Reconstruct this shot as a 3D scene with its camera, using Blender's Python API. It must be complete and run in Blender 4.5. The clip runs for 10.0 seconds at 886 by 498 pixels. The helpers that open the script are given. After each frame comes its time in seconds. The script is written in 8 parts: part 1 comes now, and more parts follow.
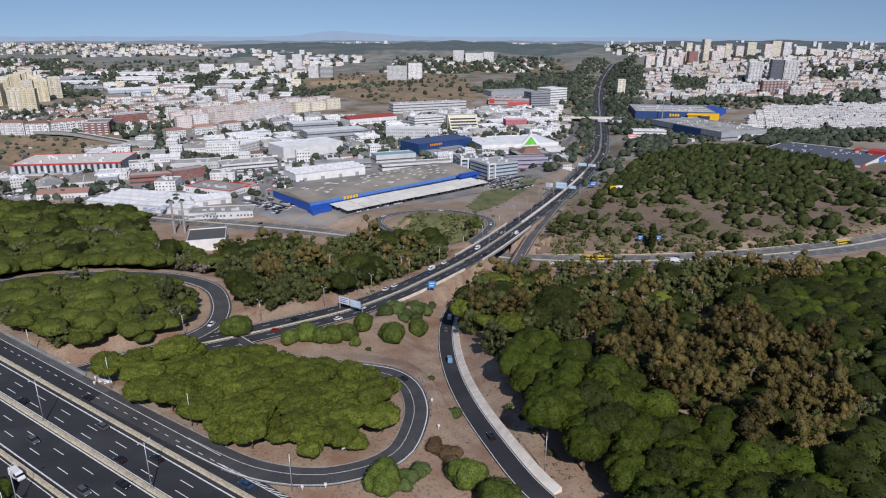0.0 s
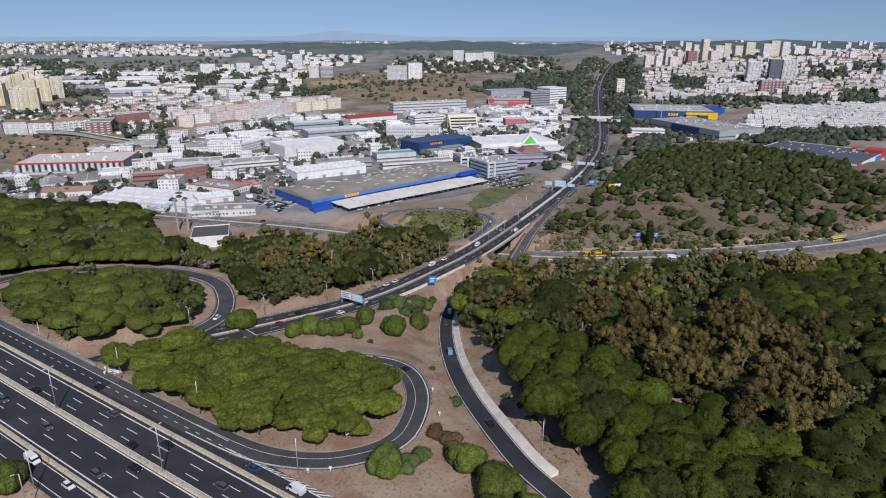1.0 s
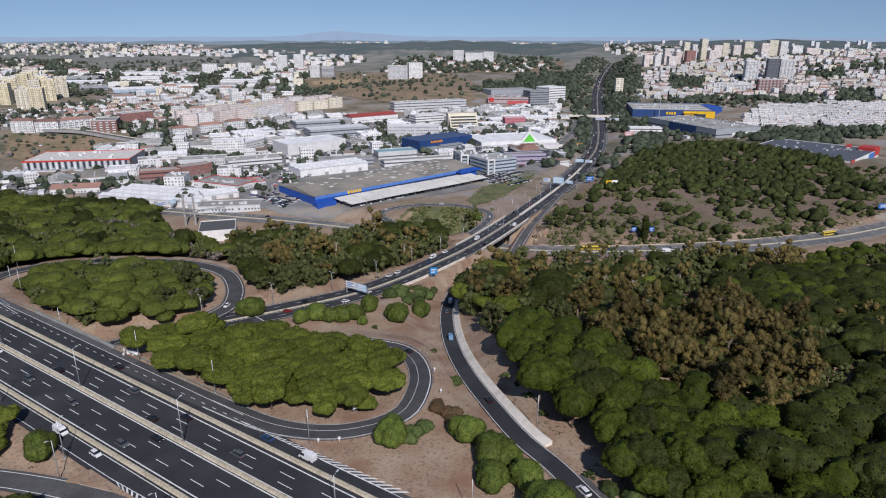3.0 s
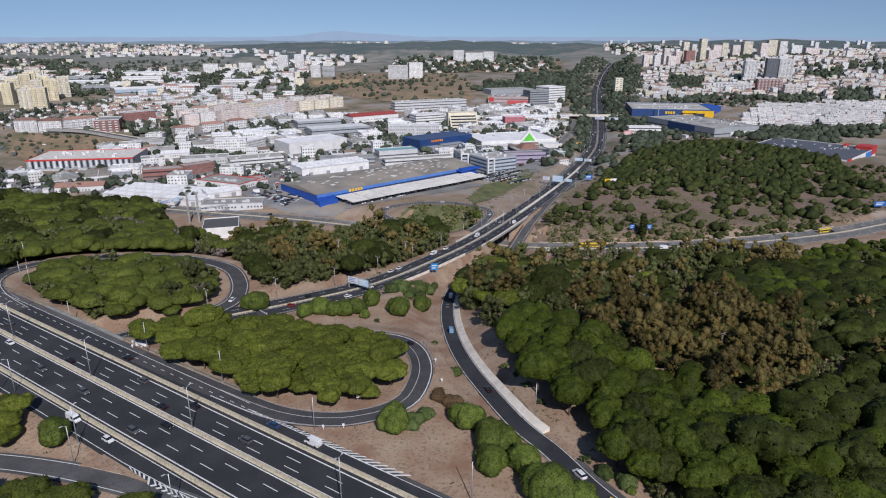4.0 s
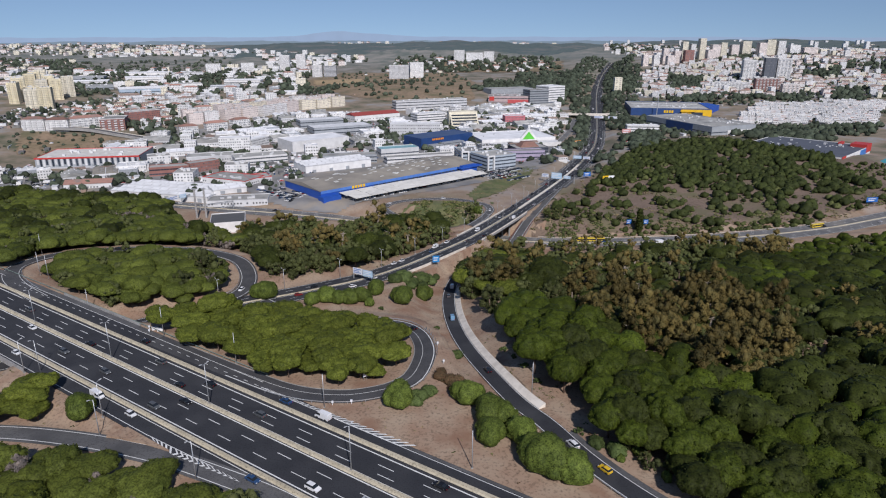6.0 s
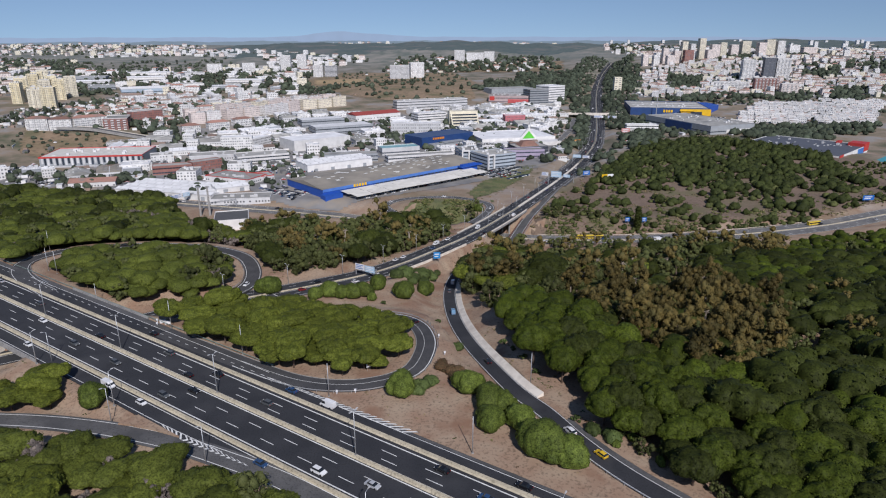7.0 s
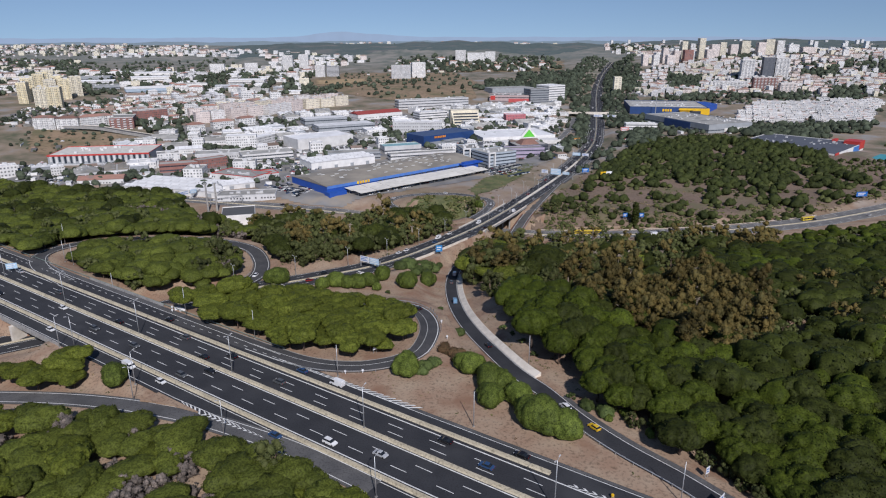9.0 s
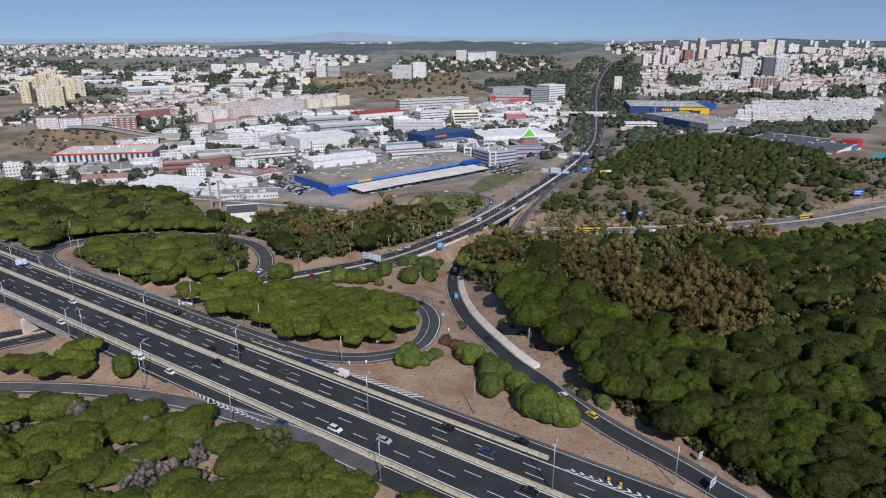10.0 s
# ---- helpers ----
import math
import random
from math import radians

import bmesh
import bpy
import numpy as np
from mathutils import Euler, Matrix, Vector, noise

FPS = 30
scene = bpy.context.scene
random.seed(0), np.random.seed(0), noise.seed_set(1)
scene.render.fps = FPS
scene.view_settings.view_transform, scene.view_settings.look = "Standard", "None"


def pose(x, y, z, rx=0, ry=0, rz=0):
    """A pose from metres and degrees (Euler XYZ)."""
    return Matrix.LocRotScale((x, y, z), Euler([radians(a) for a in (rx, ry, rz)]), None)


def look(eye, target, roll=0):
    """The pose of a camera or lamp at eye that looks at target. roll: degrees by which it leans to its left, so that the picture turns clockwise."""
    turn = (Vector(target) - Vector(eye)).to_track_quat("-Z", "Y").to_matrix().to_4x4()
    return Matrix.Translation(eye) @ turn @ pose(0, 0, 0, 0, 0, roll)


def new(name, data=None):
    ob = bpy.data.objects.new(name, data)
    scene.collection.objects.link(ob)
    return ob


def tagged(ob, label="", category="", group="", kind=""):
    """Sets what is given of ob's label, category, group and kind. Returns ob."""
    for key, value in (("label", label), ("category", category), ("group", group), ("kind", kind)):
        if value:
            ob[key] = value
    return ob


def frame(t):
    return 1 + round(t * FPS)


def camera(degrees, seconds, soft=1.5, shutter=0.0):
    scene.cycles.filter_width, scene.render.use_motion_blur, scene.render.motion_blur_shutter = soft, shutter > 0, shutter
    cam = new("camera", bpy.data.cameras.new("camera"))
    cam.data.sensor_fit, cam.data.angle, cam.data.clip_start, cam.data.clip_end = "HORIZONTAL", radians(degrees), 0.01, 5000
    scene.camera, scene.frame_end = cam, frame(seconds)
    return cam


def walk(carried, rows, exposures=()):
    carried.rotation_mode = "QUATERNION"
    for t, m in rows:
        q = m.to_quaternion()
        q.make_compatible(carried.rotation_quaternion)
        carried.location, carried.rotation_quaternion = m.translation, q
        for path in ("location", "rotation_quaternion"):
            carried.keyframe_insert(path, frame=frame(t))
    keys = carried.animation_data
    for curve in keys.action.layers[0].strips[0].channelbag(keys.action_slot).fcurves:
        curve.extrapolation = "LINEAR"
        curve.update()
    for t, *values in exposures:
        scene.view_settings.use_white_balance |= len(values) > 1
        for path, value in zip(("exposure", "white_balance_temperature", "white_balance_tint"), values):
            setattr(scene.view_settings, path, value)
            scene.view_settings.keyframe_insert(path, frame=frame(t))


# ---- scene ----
from mathutils.geometry import delaunay_2d_cdt

cam = camera(69.3, 10.0, soft=1.15)
PATH = [
    (0.0, pose(0.982, -0.263, 116.027, 71.409, -0.123, 0.034)),
    (1.0, pose(0.850, -7.037, 115.865, 71.408, -0.099, 0.027)),
    (2.0, pose(0.699, -13.778, 115.708, 71.409, -0.075, 0.027)),
    (3.0, pose(0.529, -20.486, 115.554, 71.410, -0.051, 0.033)),
    (4.0, pose(0.340, -27.160, 115.405, 71.413, -0.027, 0.045)),
    (5.0, pose(0.131, -33.801, 115.260, 71.418, -0.002, 0.063)),
    (6.0, pose(-0.096, -40.409, 115.118, 71.423, 0.022, 0.087)),
    (7.0, pose(-0.342, -46.983, 114.981, 71.430, 0.047, 0.118)),
    (8.0, pose(-0.607, -53.523, 114.847, 71.438, 0.072, 0.155)),
    (9.0, pose(-0.892, -60.030, 114.718, 71.447, 0.097, 0.199)),
    (10.0, pose(-1.195, -66.504, 114.593, 71.457, 0.123, 0.248)),
]
walk(cam, PATH, [(0.0, 0.05, 6180, 15.5), (10.0, 0.03, 6180, 15.5)])

# ---- light: clear morning sun behind the camera's right shoulder ----
SUN_EL, SUN_AZ = 40.0, 165.0
world = bpy.data.worlds.new("sky")
scene.world = world
world.use_nodes = True
wn = world.node_tree
sky = wn.nodes.new("ShaderNodeTexSky")
sky.sky_type, sky.sun_disc = "NISHITA", False
sky.sun_elevation, sky.sun_rotation = radians(SUN_EL), radians(SUN_AZ)
sky.altitude, sky.air_density, sky.dust_density, sky.ozone_density = 100, 1.0, 0.2, 3.0
# the clear air lifts the deeper blue close to the horizon
way = wn.nodes.new("ShaderNodeTexCoord")
lift = wn.nodes.new("ShaderNodeVectorMath")
lift.operation = "ADD"
lift.inputs[1].default_value = (0, 0, 0.13)
wn.links.new(way.outputs["Generated"], lift.inputs[0])
wn.links.new(lift.outputs[0], sky.inputs["Vector"])
wn.links.new(sky.outputs[0], wn.nodes["Background"].inputs[0])
wn.nodes["Background"].inputs[1].default_value = 0.078
sun = new("sun", bpy.data.lights.new("sun", "SUN"))
sun.data.energy, sun.data.angle, sun.data.color = 3.9, radians(0.5), (1.0, 0.96, 0.90)
_a, _e = radians(SUN_AZ), radians(SUN_EL)
sun.matrix_world = look((math.sin(_a) * math.cos(_e) * 300, math.cos(_a) * math.cos(_e) * 300, math.sin(_e) * 300), (0, 0, 0))

# ---- plan: roads (x, y, z of the centre line) ----
def spline(pts, step=3.0):
    """A Catmull-Rom line through pts, resampled every step metres."""
    p = np.array([2 * np.array(pts[0], float) - pts[1], *pts, 2 * np.array(pts[-1], float) - pts[-2]])
    out = []
    for i in range(1, len(p) - 2):
        n = max(2, int(np.linalg.norm(p[i + 1] - p[i]) / step))
        for k in range(n):
            t = k / n
            out.append(0.5 * (2 * p[i] + (p[i + 1] - p[i - 1]) * t + (2 * p[i - 1] - 5 * p[i] + 4 * p[i + 1] - p[i + 2]) * t * t
                              + (3 * p[i] - p[i - 1] - 3 * p[i + 1] + p[i + 2]) * t ** 3))
    out.append(p[-2])
    return np.array(out)


M_O = np.array([-25.7, 107.9, 0.0])      # a lamp foot on the motorway's median
M_U = np.array([-0.8345, 0.551, 0.0])    # along it, towards the west
M_N = np.array([0.551, 0.8345, 0.0])     # across it, away from the camera


def mway(s, o, z=0.0):
    return M_O + M_U * s + M_N * o + np.array([0, 0, z])


LOOP_EAST = spline([(-114.8, 189, 0), (-92.9, 174.9, 0), (-73.5, 162.5, 0), (-56.1, 152.2, 0), (-44.2, 148.1, 0), (-35.4, 147.2, 0), (-28.3, 148, 0), (-19, 151.6, 0), (-12.6, 157.2, 0),
                    (-9.4, 164.5, -0.2), (-7.4, 178, -0.7), (-8.3, 190, -1.6), (-11.8, 202, -2.9), (-18, 211, -4.2), (-27, 216.5, -5.4), (-42, 222.5, -7.2), (-60, 229.5, -8.8), (-78, 241, -10), (-92, 254, -10.4)])
AVENUE = spline([(-300, 120, -9), (-230, 152, -8.5), (-190, 177.5, -8), (-168, 192, -8), (-136.2, 216, -8), (-111.7, 236.8, -8.5), (-93.2, 251.3, -10),
                 (-73.1, 269.1, -12.5), (-45.6, 296.3, -16), (-25, 325, -19), (-7, 354, -21), (18.2, 399.7, -24.5), (46, 458.8, -28), (82.7, 539.3, -31),
                 (123.5, 628.8, -32.5), (163, 722.5, -33), (208.9, 851.6, -33), (247, 1002, -33)], 4)
AVENUE_FAR = spline([(247, 1002, -33), (300, 1240, -32), (362, 1520, -28), (430, 1800, -22), (520, 2130, -10), (640, 2500, 10)], 12)
RAMP = spline([(123, 18.4, 0), (98, 42.4, 0), (72.7, 71.8, 0), (62.5, 85.2, 0), (50.2, 99.7, 0), (40.4, 114.4, 0), (32.4, 132.1, -0.8), (24.9, 146, -1.8), (18.5, 163.5, -3.4),
               (10.2, 195.1, -8), (4.9, 227.6, -13), (2.5, 262.1, -18), (3.2, 294.7, -22.5), (8.2, 326.8, -26.5), (23.8, 370, -32), (48, 420, -38)])
LOOP_WEST = spline([(-186, 231, 0), (-205, 246, 0), (-219, 262, 0), (-224, 279, -0.8), (-217, 299, -2.4), (-198.5, 311, -3.8), (-173.2, 317, -5), (-144, 317, -6.2),
                    (-119.3, 306, -7.4), (-106.8, 286.7, -8.4), (-102.5, 266, -9), (-107.5, 251.5, -9), (-117, 240.5, -8.8), (-130, 230, -8.4)])
LOWER = spline([(-520, 610, -30), (-404, 568.5, -31), (-341.2, 549, -31), (-282.2, 530.7, -31.5), (-228.3, 517, -32), (-178.5, 507, -33), (-130, 500, -35), (-84, 492, -37.5),
                (-36.8, 480, -40), (0, 469, -42), (51, 452, -43), (111.8, 444.6, -43), (174.6, 445.9, -42), (217.8, 449.6, -41), (263.6, 457.4, -40), (314.2, 471, -39), (353.2, 485.5, -38),
                (430, 520, -36), (520, 570, -34)], 5)
CLIMB = spline([(40, 395, -40), (51, 422, -38), (70, 478.4, -35), (88.5, 525, -33.2), (110, 580, -32.8), (126, 618, -32.6)])
SMALL_LOOP = spline([(3.6, 462, -40), (-25, 478, -36), (-46.7, 498.4, -33), (-53, 517, -32), (-40, 534, -31.5), (-14, 541, -31), (12, 537, -30.5), (35, 518, -30), (40, 500, -29.6), (36, 480, -29), (29, 460, -28.3), (21, 441, -27.2)])
SLIP = spline([(-20, 82, 0), (-43.8, 97.6, 0), (-61.7, 106.6, 0), (-78.6, 114.2, -0.1), (-93.8, 119.6, -0.5), (-111.5, 125.3, -1.5), (-134.6, 131, -3.2), (-170, 136, -5.5), (-230, 140, -7)])
SIDE = spline([(60, 700, -32.5), (95, 742, -33), (128, 800, -33), (170, 900, -33), (205, 1010, -33), (240, 1150, -32.5)], 6)
VIADUCT = spline([(150, 1172, -25.5), (234, 1160, -25), (284, 1148, -25), (318, 1160, -25.5), (336, 1205, -27), (346, 1280, -27), (366, 1360, -26)], 5)
# (line, half width, whether the ground is shaped to it)
ROADS = [(LOOP_EAST, 4.0), (AVENUE, 9.5), (AVENUE_FAR, 14), (RAMP, 3.6), (LOOP_WEST, 4.6), (LOWER, 12.0), (CLIMB, 4.2), (SMALL_LOOP, 4.0), (SLIP, 4.2), (SIDE, 5.0)]

# the lie of the land away from the roads: x, y, z
LAND = [(0, 0, -3), (5, 135, -0.3), (-15, 135, 0), (22, 122, -0.3), (36, 108, -0.2), (-150, 60, -2), (150, 60, -4), (-300, 100, -6), (300, 100, -8), (-60, 180, 0), (-110, 190, -2), (-12, 225, -9), (-30, 245, -11), (-150, 262, -4), (-190, 280, -3),
        (-200, 345, -7), (-300, 300, -5), (45, 160, -2), (32, 200, -5), (70, 160, -4), (110, 110, -3), (150, 200, -10), (30, 265, -15), (140, 260, -14), (50, 330, -27),
        (130, 330, -26), (250, 330, -26), (240, 402, -38), (300, 424, -38), (360, 436, -37), (330, 350, -30), (110, 385, -36), (60, 385, -36), (300, 250, -18)]
LAND_MID = [(-100, 345, -18), (-50, 400, -28), (-150, 425, -30), (-280, 430, -24), (-380, 480, -27), (-300, 580, -31), (-100, 530, -32), (0, 600, -32), (-400, 650, -30), (0, 700, -32),
            (-200, 800, -30), (150, 900, -33), (250, 1100, -33), (450, 1100, -33), (150, 520, -37), (260, 505, -35), (250, 620, -24), (290, 720, -14), (390, 730, -14), (470, 690, -23),
            (420, 570, -33), (180, 740, -30), (400, 880, -28), (540, 800, -35), (620, 1000, -28)]
LAND_FAR = [(760, 1200, -20), (600, 1500, -12), (900, 1600, 3), (1300, 2000, 58), (1000, 1960, 60), (780, 1960, 58), (880, 2250, 60), (600, 1900, 8), (450, 1700, -22), (700, 2600, 20), (900, 3500, 45), (-600, 950, -4), (-900, 1200, 4),
            (-450, 1000, -12), (-350, 1150, -14), (-220, 1350, -12), (-1000, 1800, 10), (-700, 2200, 5), (-300, 2000, -2), (-110, 1480, 2), (20, 1450, -4), (100, 1250, -26), (150, 2000, -5),
            (0, 3000, 66), (-1000, 3000, 35), (-2000, 4000, 50), (0, 4500, 55), (2000, 4500, 62), (2500, 3500, 48)]
_c = np.array(LAND + LAND_MID + LAND_FAR, float)


def base_height(x, y):
    """Smooth ground height from the plan's spot heights."""
    x, y = np.asarray(x, float), np.asarray(y, float)
    num, den = np.zeros_like(x), np.zeros_like(x)
    for cx, cy, cz in _c:
        w = 1 / ((x - cx) ** 2 + (y - cy) ** 2 + (0.12 * (cy + 60)) ** 2) ** 2
        num, den = num + w * cz, den + w
    return num / den


def smooth(e0, e1, v):
    t = np.clip((v - e0) / (e1 - e0), 0, 1)
    return t * t * (3 - 2 * t)


def far_edge(s):
    """How far the motorway's asphalt reaches on its far side."""
    return 18.6 + 4.2 * smooth(30, 85, s)


def height(x, y):
    """Ground height with cuttings and embankments along the roads."""
    x, y = np.asarray(x, float), np.asarray(y, float)
    h = base_height(x, y)
    best, bz = np.full(x.shape, 1e9), np.zeros(x.shape)
    for line, half in ROADS:
        pts = line
        if line is AVENUE:      # bridges: no ground is raised under them
            pts = line[(np.hypot(line[:, 0] - 38, line[:, 1] - 446) > 34)]
        if line is CLIMB:
            pts = line[(np.hypot(line[:, 0] - 58, line[:, 1] - 446) > 26)]
        for px, py, pz in pts:
            d = np.hypot(x - px, y - py) - half
            m = d < best
            best, bz = np.where(m, d, best), np.where(m, pz, bz)
    dx, dy = x - M_O[0], y - M_O[1]
    s, o = dx * M_U[0] + dy * M_U[1], dx * M_N[0] + dy * M_N[1]
    d = np.maximum(o - far_edge(s), -22.5 - o)
    over = np.abs((s - 163) - 0.25 * o) < 13       # where the avenue passes below
    m = (d < best) & ~over
    best, bz = np.where(m, d, best), np.where(m, 0.0, bz)
    reach = 8 + 1.6 * np.abs(bz - h)
    k = smooth(2.2, 2.2 + reach, best)
    z = (bz - 0.3) * (1 - k) + h * k
    for line, half, mx, my, r in ((AVENUE, 9.5, 38, 446, 34), (CLIMB, 4.2, 58, 446, 26)):       # open ground under the bridges
        for px, py, pz in line[np.hypot(line[:, 0] - mx, line[:, 1] - my) <= r]:
            z = np.where(np.hypot(x - px, y - py) < half + 5, np.minimum(z, pz - 3.0), z)
    return z


# ---- materials ----
def surface(name, base, alt, size=2.0, rough=0.85, bump=0.0, fine=None, spread=0.0, island=0.0, metal=0.0, detail=6.0, stain=None, stain_size=12.0, shine=0.5, tuft_shade=0.0):
    """A procedural surface: two colours mixed by noise at two scales; spread and island vary single objects and single pieces."""
    m = bpy.data.materials.new(name)
    m.use_nodes = True
    nt = m.node_tree
    n, l = nt.nodes, nt.links
    bsdf = n["Principled BSDF"]
    bsdf.inputs["Roughness"].default_value, bsdf.inputs["Metallic"].default_value = rough, metal
    bsdf.inputs["Specular IOR Level"].default_value = shine
    geo = n.new("ShaderNodeNewGeometry")

    def noise_at(scale, det):
        t = n.new("ShaderNodeTexNoise")
        t.inputs["Scale"].default_value, t.inputs["Detail"].default_value = scale, det
        l.new(geo.outputs["Position"], t.inputs["Vector"])
        return t.outputs["Fac"]

    def mix(a, b, fac, mode="MIX"):
        x = n.new("ShaderNodeMix")
        x.data_type, x.blend_type = "RGBA", mode
        for v, i in ((fac, 0), (a, 6), (b, 7)):
            if isinstance(v, (int, float)):
                x.inputs[i].default_value = v
            elif isinstance(v, tuple):
                x.inputs[i].default_value = (*v, 1)
            else:
                l.new(v, x.inputs[i])
        return x.outputs[2]

    def ramp(v, lo, hi):
        r = n.new("ShaderNodeMapRange")
        r.inputs[1].default_value, r.inputs[2].default_value = lo, hi
        l.new(v, r.inputs[0])
        return r.outputs[0]

    coarse = noise_at(1 / size, detail)
    col = mix(base, alt, ramp(coarse, 0.35, 0.65))
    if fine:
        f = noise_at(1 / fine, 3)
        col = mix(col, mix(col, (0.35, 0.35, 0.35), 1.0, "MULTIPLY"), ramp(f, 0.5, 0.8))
    if tuft_shade:       # shade between needle tufts, painted as random dark noise
        col = mix(col, mix(col, (1 - tuft_shade,) * 3, 1.0, "MULTIPLY"), ramp(noise_at(1 / (1.25 * fine), 2), 0.44, 0.6))
    if stain:
        col = mix(col, stain, ramp(noise_at(1 / stain_size, 5), 0.52, 0.68))
    if spread or island:
        hsv = n.new("ShaderNodeHueSaturation")
        l.new(col, hsv.inputs["Color"])
        if spread:
            info = n.new("ShaderNodeObjectInfo")
            r = n.new("ShaderNodeMapRange")
            r.inputs[3].default_value, r.inputs[4].default_value = 1 - spread, 1 + spread
            l.new(info.outputs["Random"], r.inputs[0])
            l.new(r.outputs[0], hsv.inputs["Value"])
        if island:
            r = n.new("ShaderNodeMapRange")
            r.inputs[3].default_value, r.inputs[4].default_value = 1 - island, 1 + island
            l.new(geo.outputs["Random Per Island"], r.inputs[0])
            if spread:
                mul = n.new("ShaderNodeMath")
                mul.operation = "MULTIPLY"
                l.new(hsv.inputs["Value"].links[0].from_socket, mul.inputs[0])
                l.new(r.outputs[0], mul.inputs[1])
                l.new(mul.outputs[0], hsv.inputs["Value"])
            else:
                l.new(r.outputs[0], hsv.inputs["Value"])
        col = hsv.outputs[0]
    l.new(col, bsdf.inputs["Base Color"])
    if bump:
        b = n.new("ShaderNodeBump")
        b.inputs["Strength"].default_value, b.inputs["Distance"].default_value = 0.8, bump
        l.new(noise_at(1 / (fine or size / 6), 4), b.inputs["Height"])
        l.new(b.outputs[0], bsdf.inputs["Normal"])
    return m


ASPHALT = surface("asphalt", (0.023, 0.0242, 0.029), (0.033, 0.034, 0.039), 9, 0.9, 0.01, 0.5, stain=(0.044, 0.045, 0.049), stain_size=25)
ASPHALT_OLD = surface("worn_asphalt", (0.082, 0.081, 0.083), (0.115, 0.113, 0.112), 7, 0.9, 0.01, 0.6, stain=(0.06, 0.06, 0.06), stain_size=18)
ASPHALT_LOOP = surface("loop_asphalt", (0.050, 0.050, 0.053), (0.072, 0.071, 0.073), 6, 0.9, 0.01, 0.6, stain=(0.040, 0.040, 0.043), stain_size=14)
ASPHALT_TOWN = surface("grey_asphalt", (0.11, 0.11, 0.11), (0.16, 0.155, 0.15), 12, 0.9, stain=(0.22, 0.2, 0.17), stain_size=40)
PAINT = surface("road_paint", (0.78, 0.78, 0.76), (0.6, 0.6, 0.58), 1.5, 0.6)
CONCRETE = surface("beige_concrete", (0.52, 0.46, 0.34), (0.42, 0.37, 0.27), 4, 0.85, 0.02, 0.7)
CONCRETE_WHITE = surface("pale_concrete", (0.76, 0.70, 0.61), (0.62, 0.56, 0.48), 3, 0.85, 0.0, None, stain=(0.56, 0.505, 0.43), stain_size=5)
CONCRETE_GREY = surface("grey_concrete", (0.36, 0.35, 0.33), (0.27, 0.26, 0.25), 5, 0.85, 0.02, 0.8)
STEEL = surface("galvanised_steel", (0.55, 0.56, 0.57), (0.45, 0.46, 0.47), 2, 0.45, metal=0.6)
BARK = surface("bark", (0.16, 0.11, 0.08), (0.09, 0.065, 0.05), 0.6, 0.9, 0.03)
BARK_PALE = surface("pale_bark", (0.30, 0.25, 0.20), (0.18, 0.15, 0.12), 0.8, 0.9, 0.03)
PINE = surface("pine_needles", (0.126, 0.146, 0.021), (0.080, 0.098, 0.014), 3.0, 0.7, 0.06, 0.45, tuft_shade=0.42, spread=0.22, island=0.4, shine=0.12)
BUSH_LEAF = surface("young_pine_needles", (0.098, 0.128, 0.023), (0.054, 0.074, 0.014), 2.0, 0.7, 0.06, 0.35, tuft_shade=0.42, spread=0.25, island=0.4, shine=0.12)
PINE_MID = surface("green_pine_needles", (0.060, 0.079, 0.008), (0.035, 0.050, 0.005), 3.0, 0.7, 0.06, 0.45, tuft_shade=0.42, spread=0.14, island=0.4, shine=0.12)
PINE_WEST = surface("weathered_pine_needles", (0.094, 0.112, 0.019), (0.057, 0.071, 0.013), 9.0, 0.7, 0.06, 0.45, tuft_shade=0.42, spread=0.2, island=0.2, shine=0.12)
PINE_DARK = surface("dark_pine_needles", (0.041, 0.051, 0.009), (0.024, 0.031, 0.005), 3.0, 0.7, 0.06, 0.45, tuft_shade=0.42, spread=0.16, island=0.4, shine=0.12)
EUCA = surface("brown_eucalyptus_leaves", (0.120, 0.088, 0.027), (0.066, 0.058, 0.021), 4.0, 0.65, 0.0, None, spread=0.36, island=0.16, shine=0.12)
OLIVE = surface("olive_leaves", (0.076, 0.084, 0.028), (0.044, 0.052, 0.018), 4.0, 0.65, 0.0, None, spread=0.3, island=0.16, shine=0.12)
HILL_PINE = surface("hill_pine_needles", (0.043, 0.053, 0.014), (0.022, 0.029, 0.009), 6.0, 0.7, 0.06, 0.5, spread=0.35, island=0.3, shine=0.12)
# leaf colour of far trees made paler and bluer to carry distance haze
FAR_LEAF = surface("far_hazed_leaves", (0.078, 0.094, 0.062), (0.048, 0.060, 0.042), 7.0, 0.8, 0.0, 1.5, island=0.5, shine=0.08)
STRAW = surface("dry_grass", (0.30, 0.23, 0.12), (0.19, 0.16, 0.08), 3.0, 0.9, spread=0.2, island=0.35)
REED = surface("yellow_green_grass", (0.17, 0.17, 0.05), (0.10, 0.12, 0.035), 3.0, 0.9, spread=0.2, island=0.35)
TWIGS = surface("bare_grey_twigs", (0.16, 0.13, 0.11), (0.10, 0.085, 0.075), 1.5, 0.9, 0.05, 0.4, spread=0.2, island=0.35)
SHRUB = surface("shrub_leaves", (0.075, 0.10, 0.03), (0.05, 0.07, 0.022), 1.5, 0.7, 0.05, 0.4, spread=0.3, island=0.3, shine=0.12)
DRY = surface("russet_shrub_leaves", (0.13, 0.075, 0.04), (0.08, 0.06, 0.03), 1.0, 0.8, 0.05, 0.4, spread=0.2, island=0.3, shine=0.12)


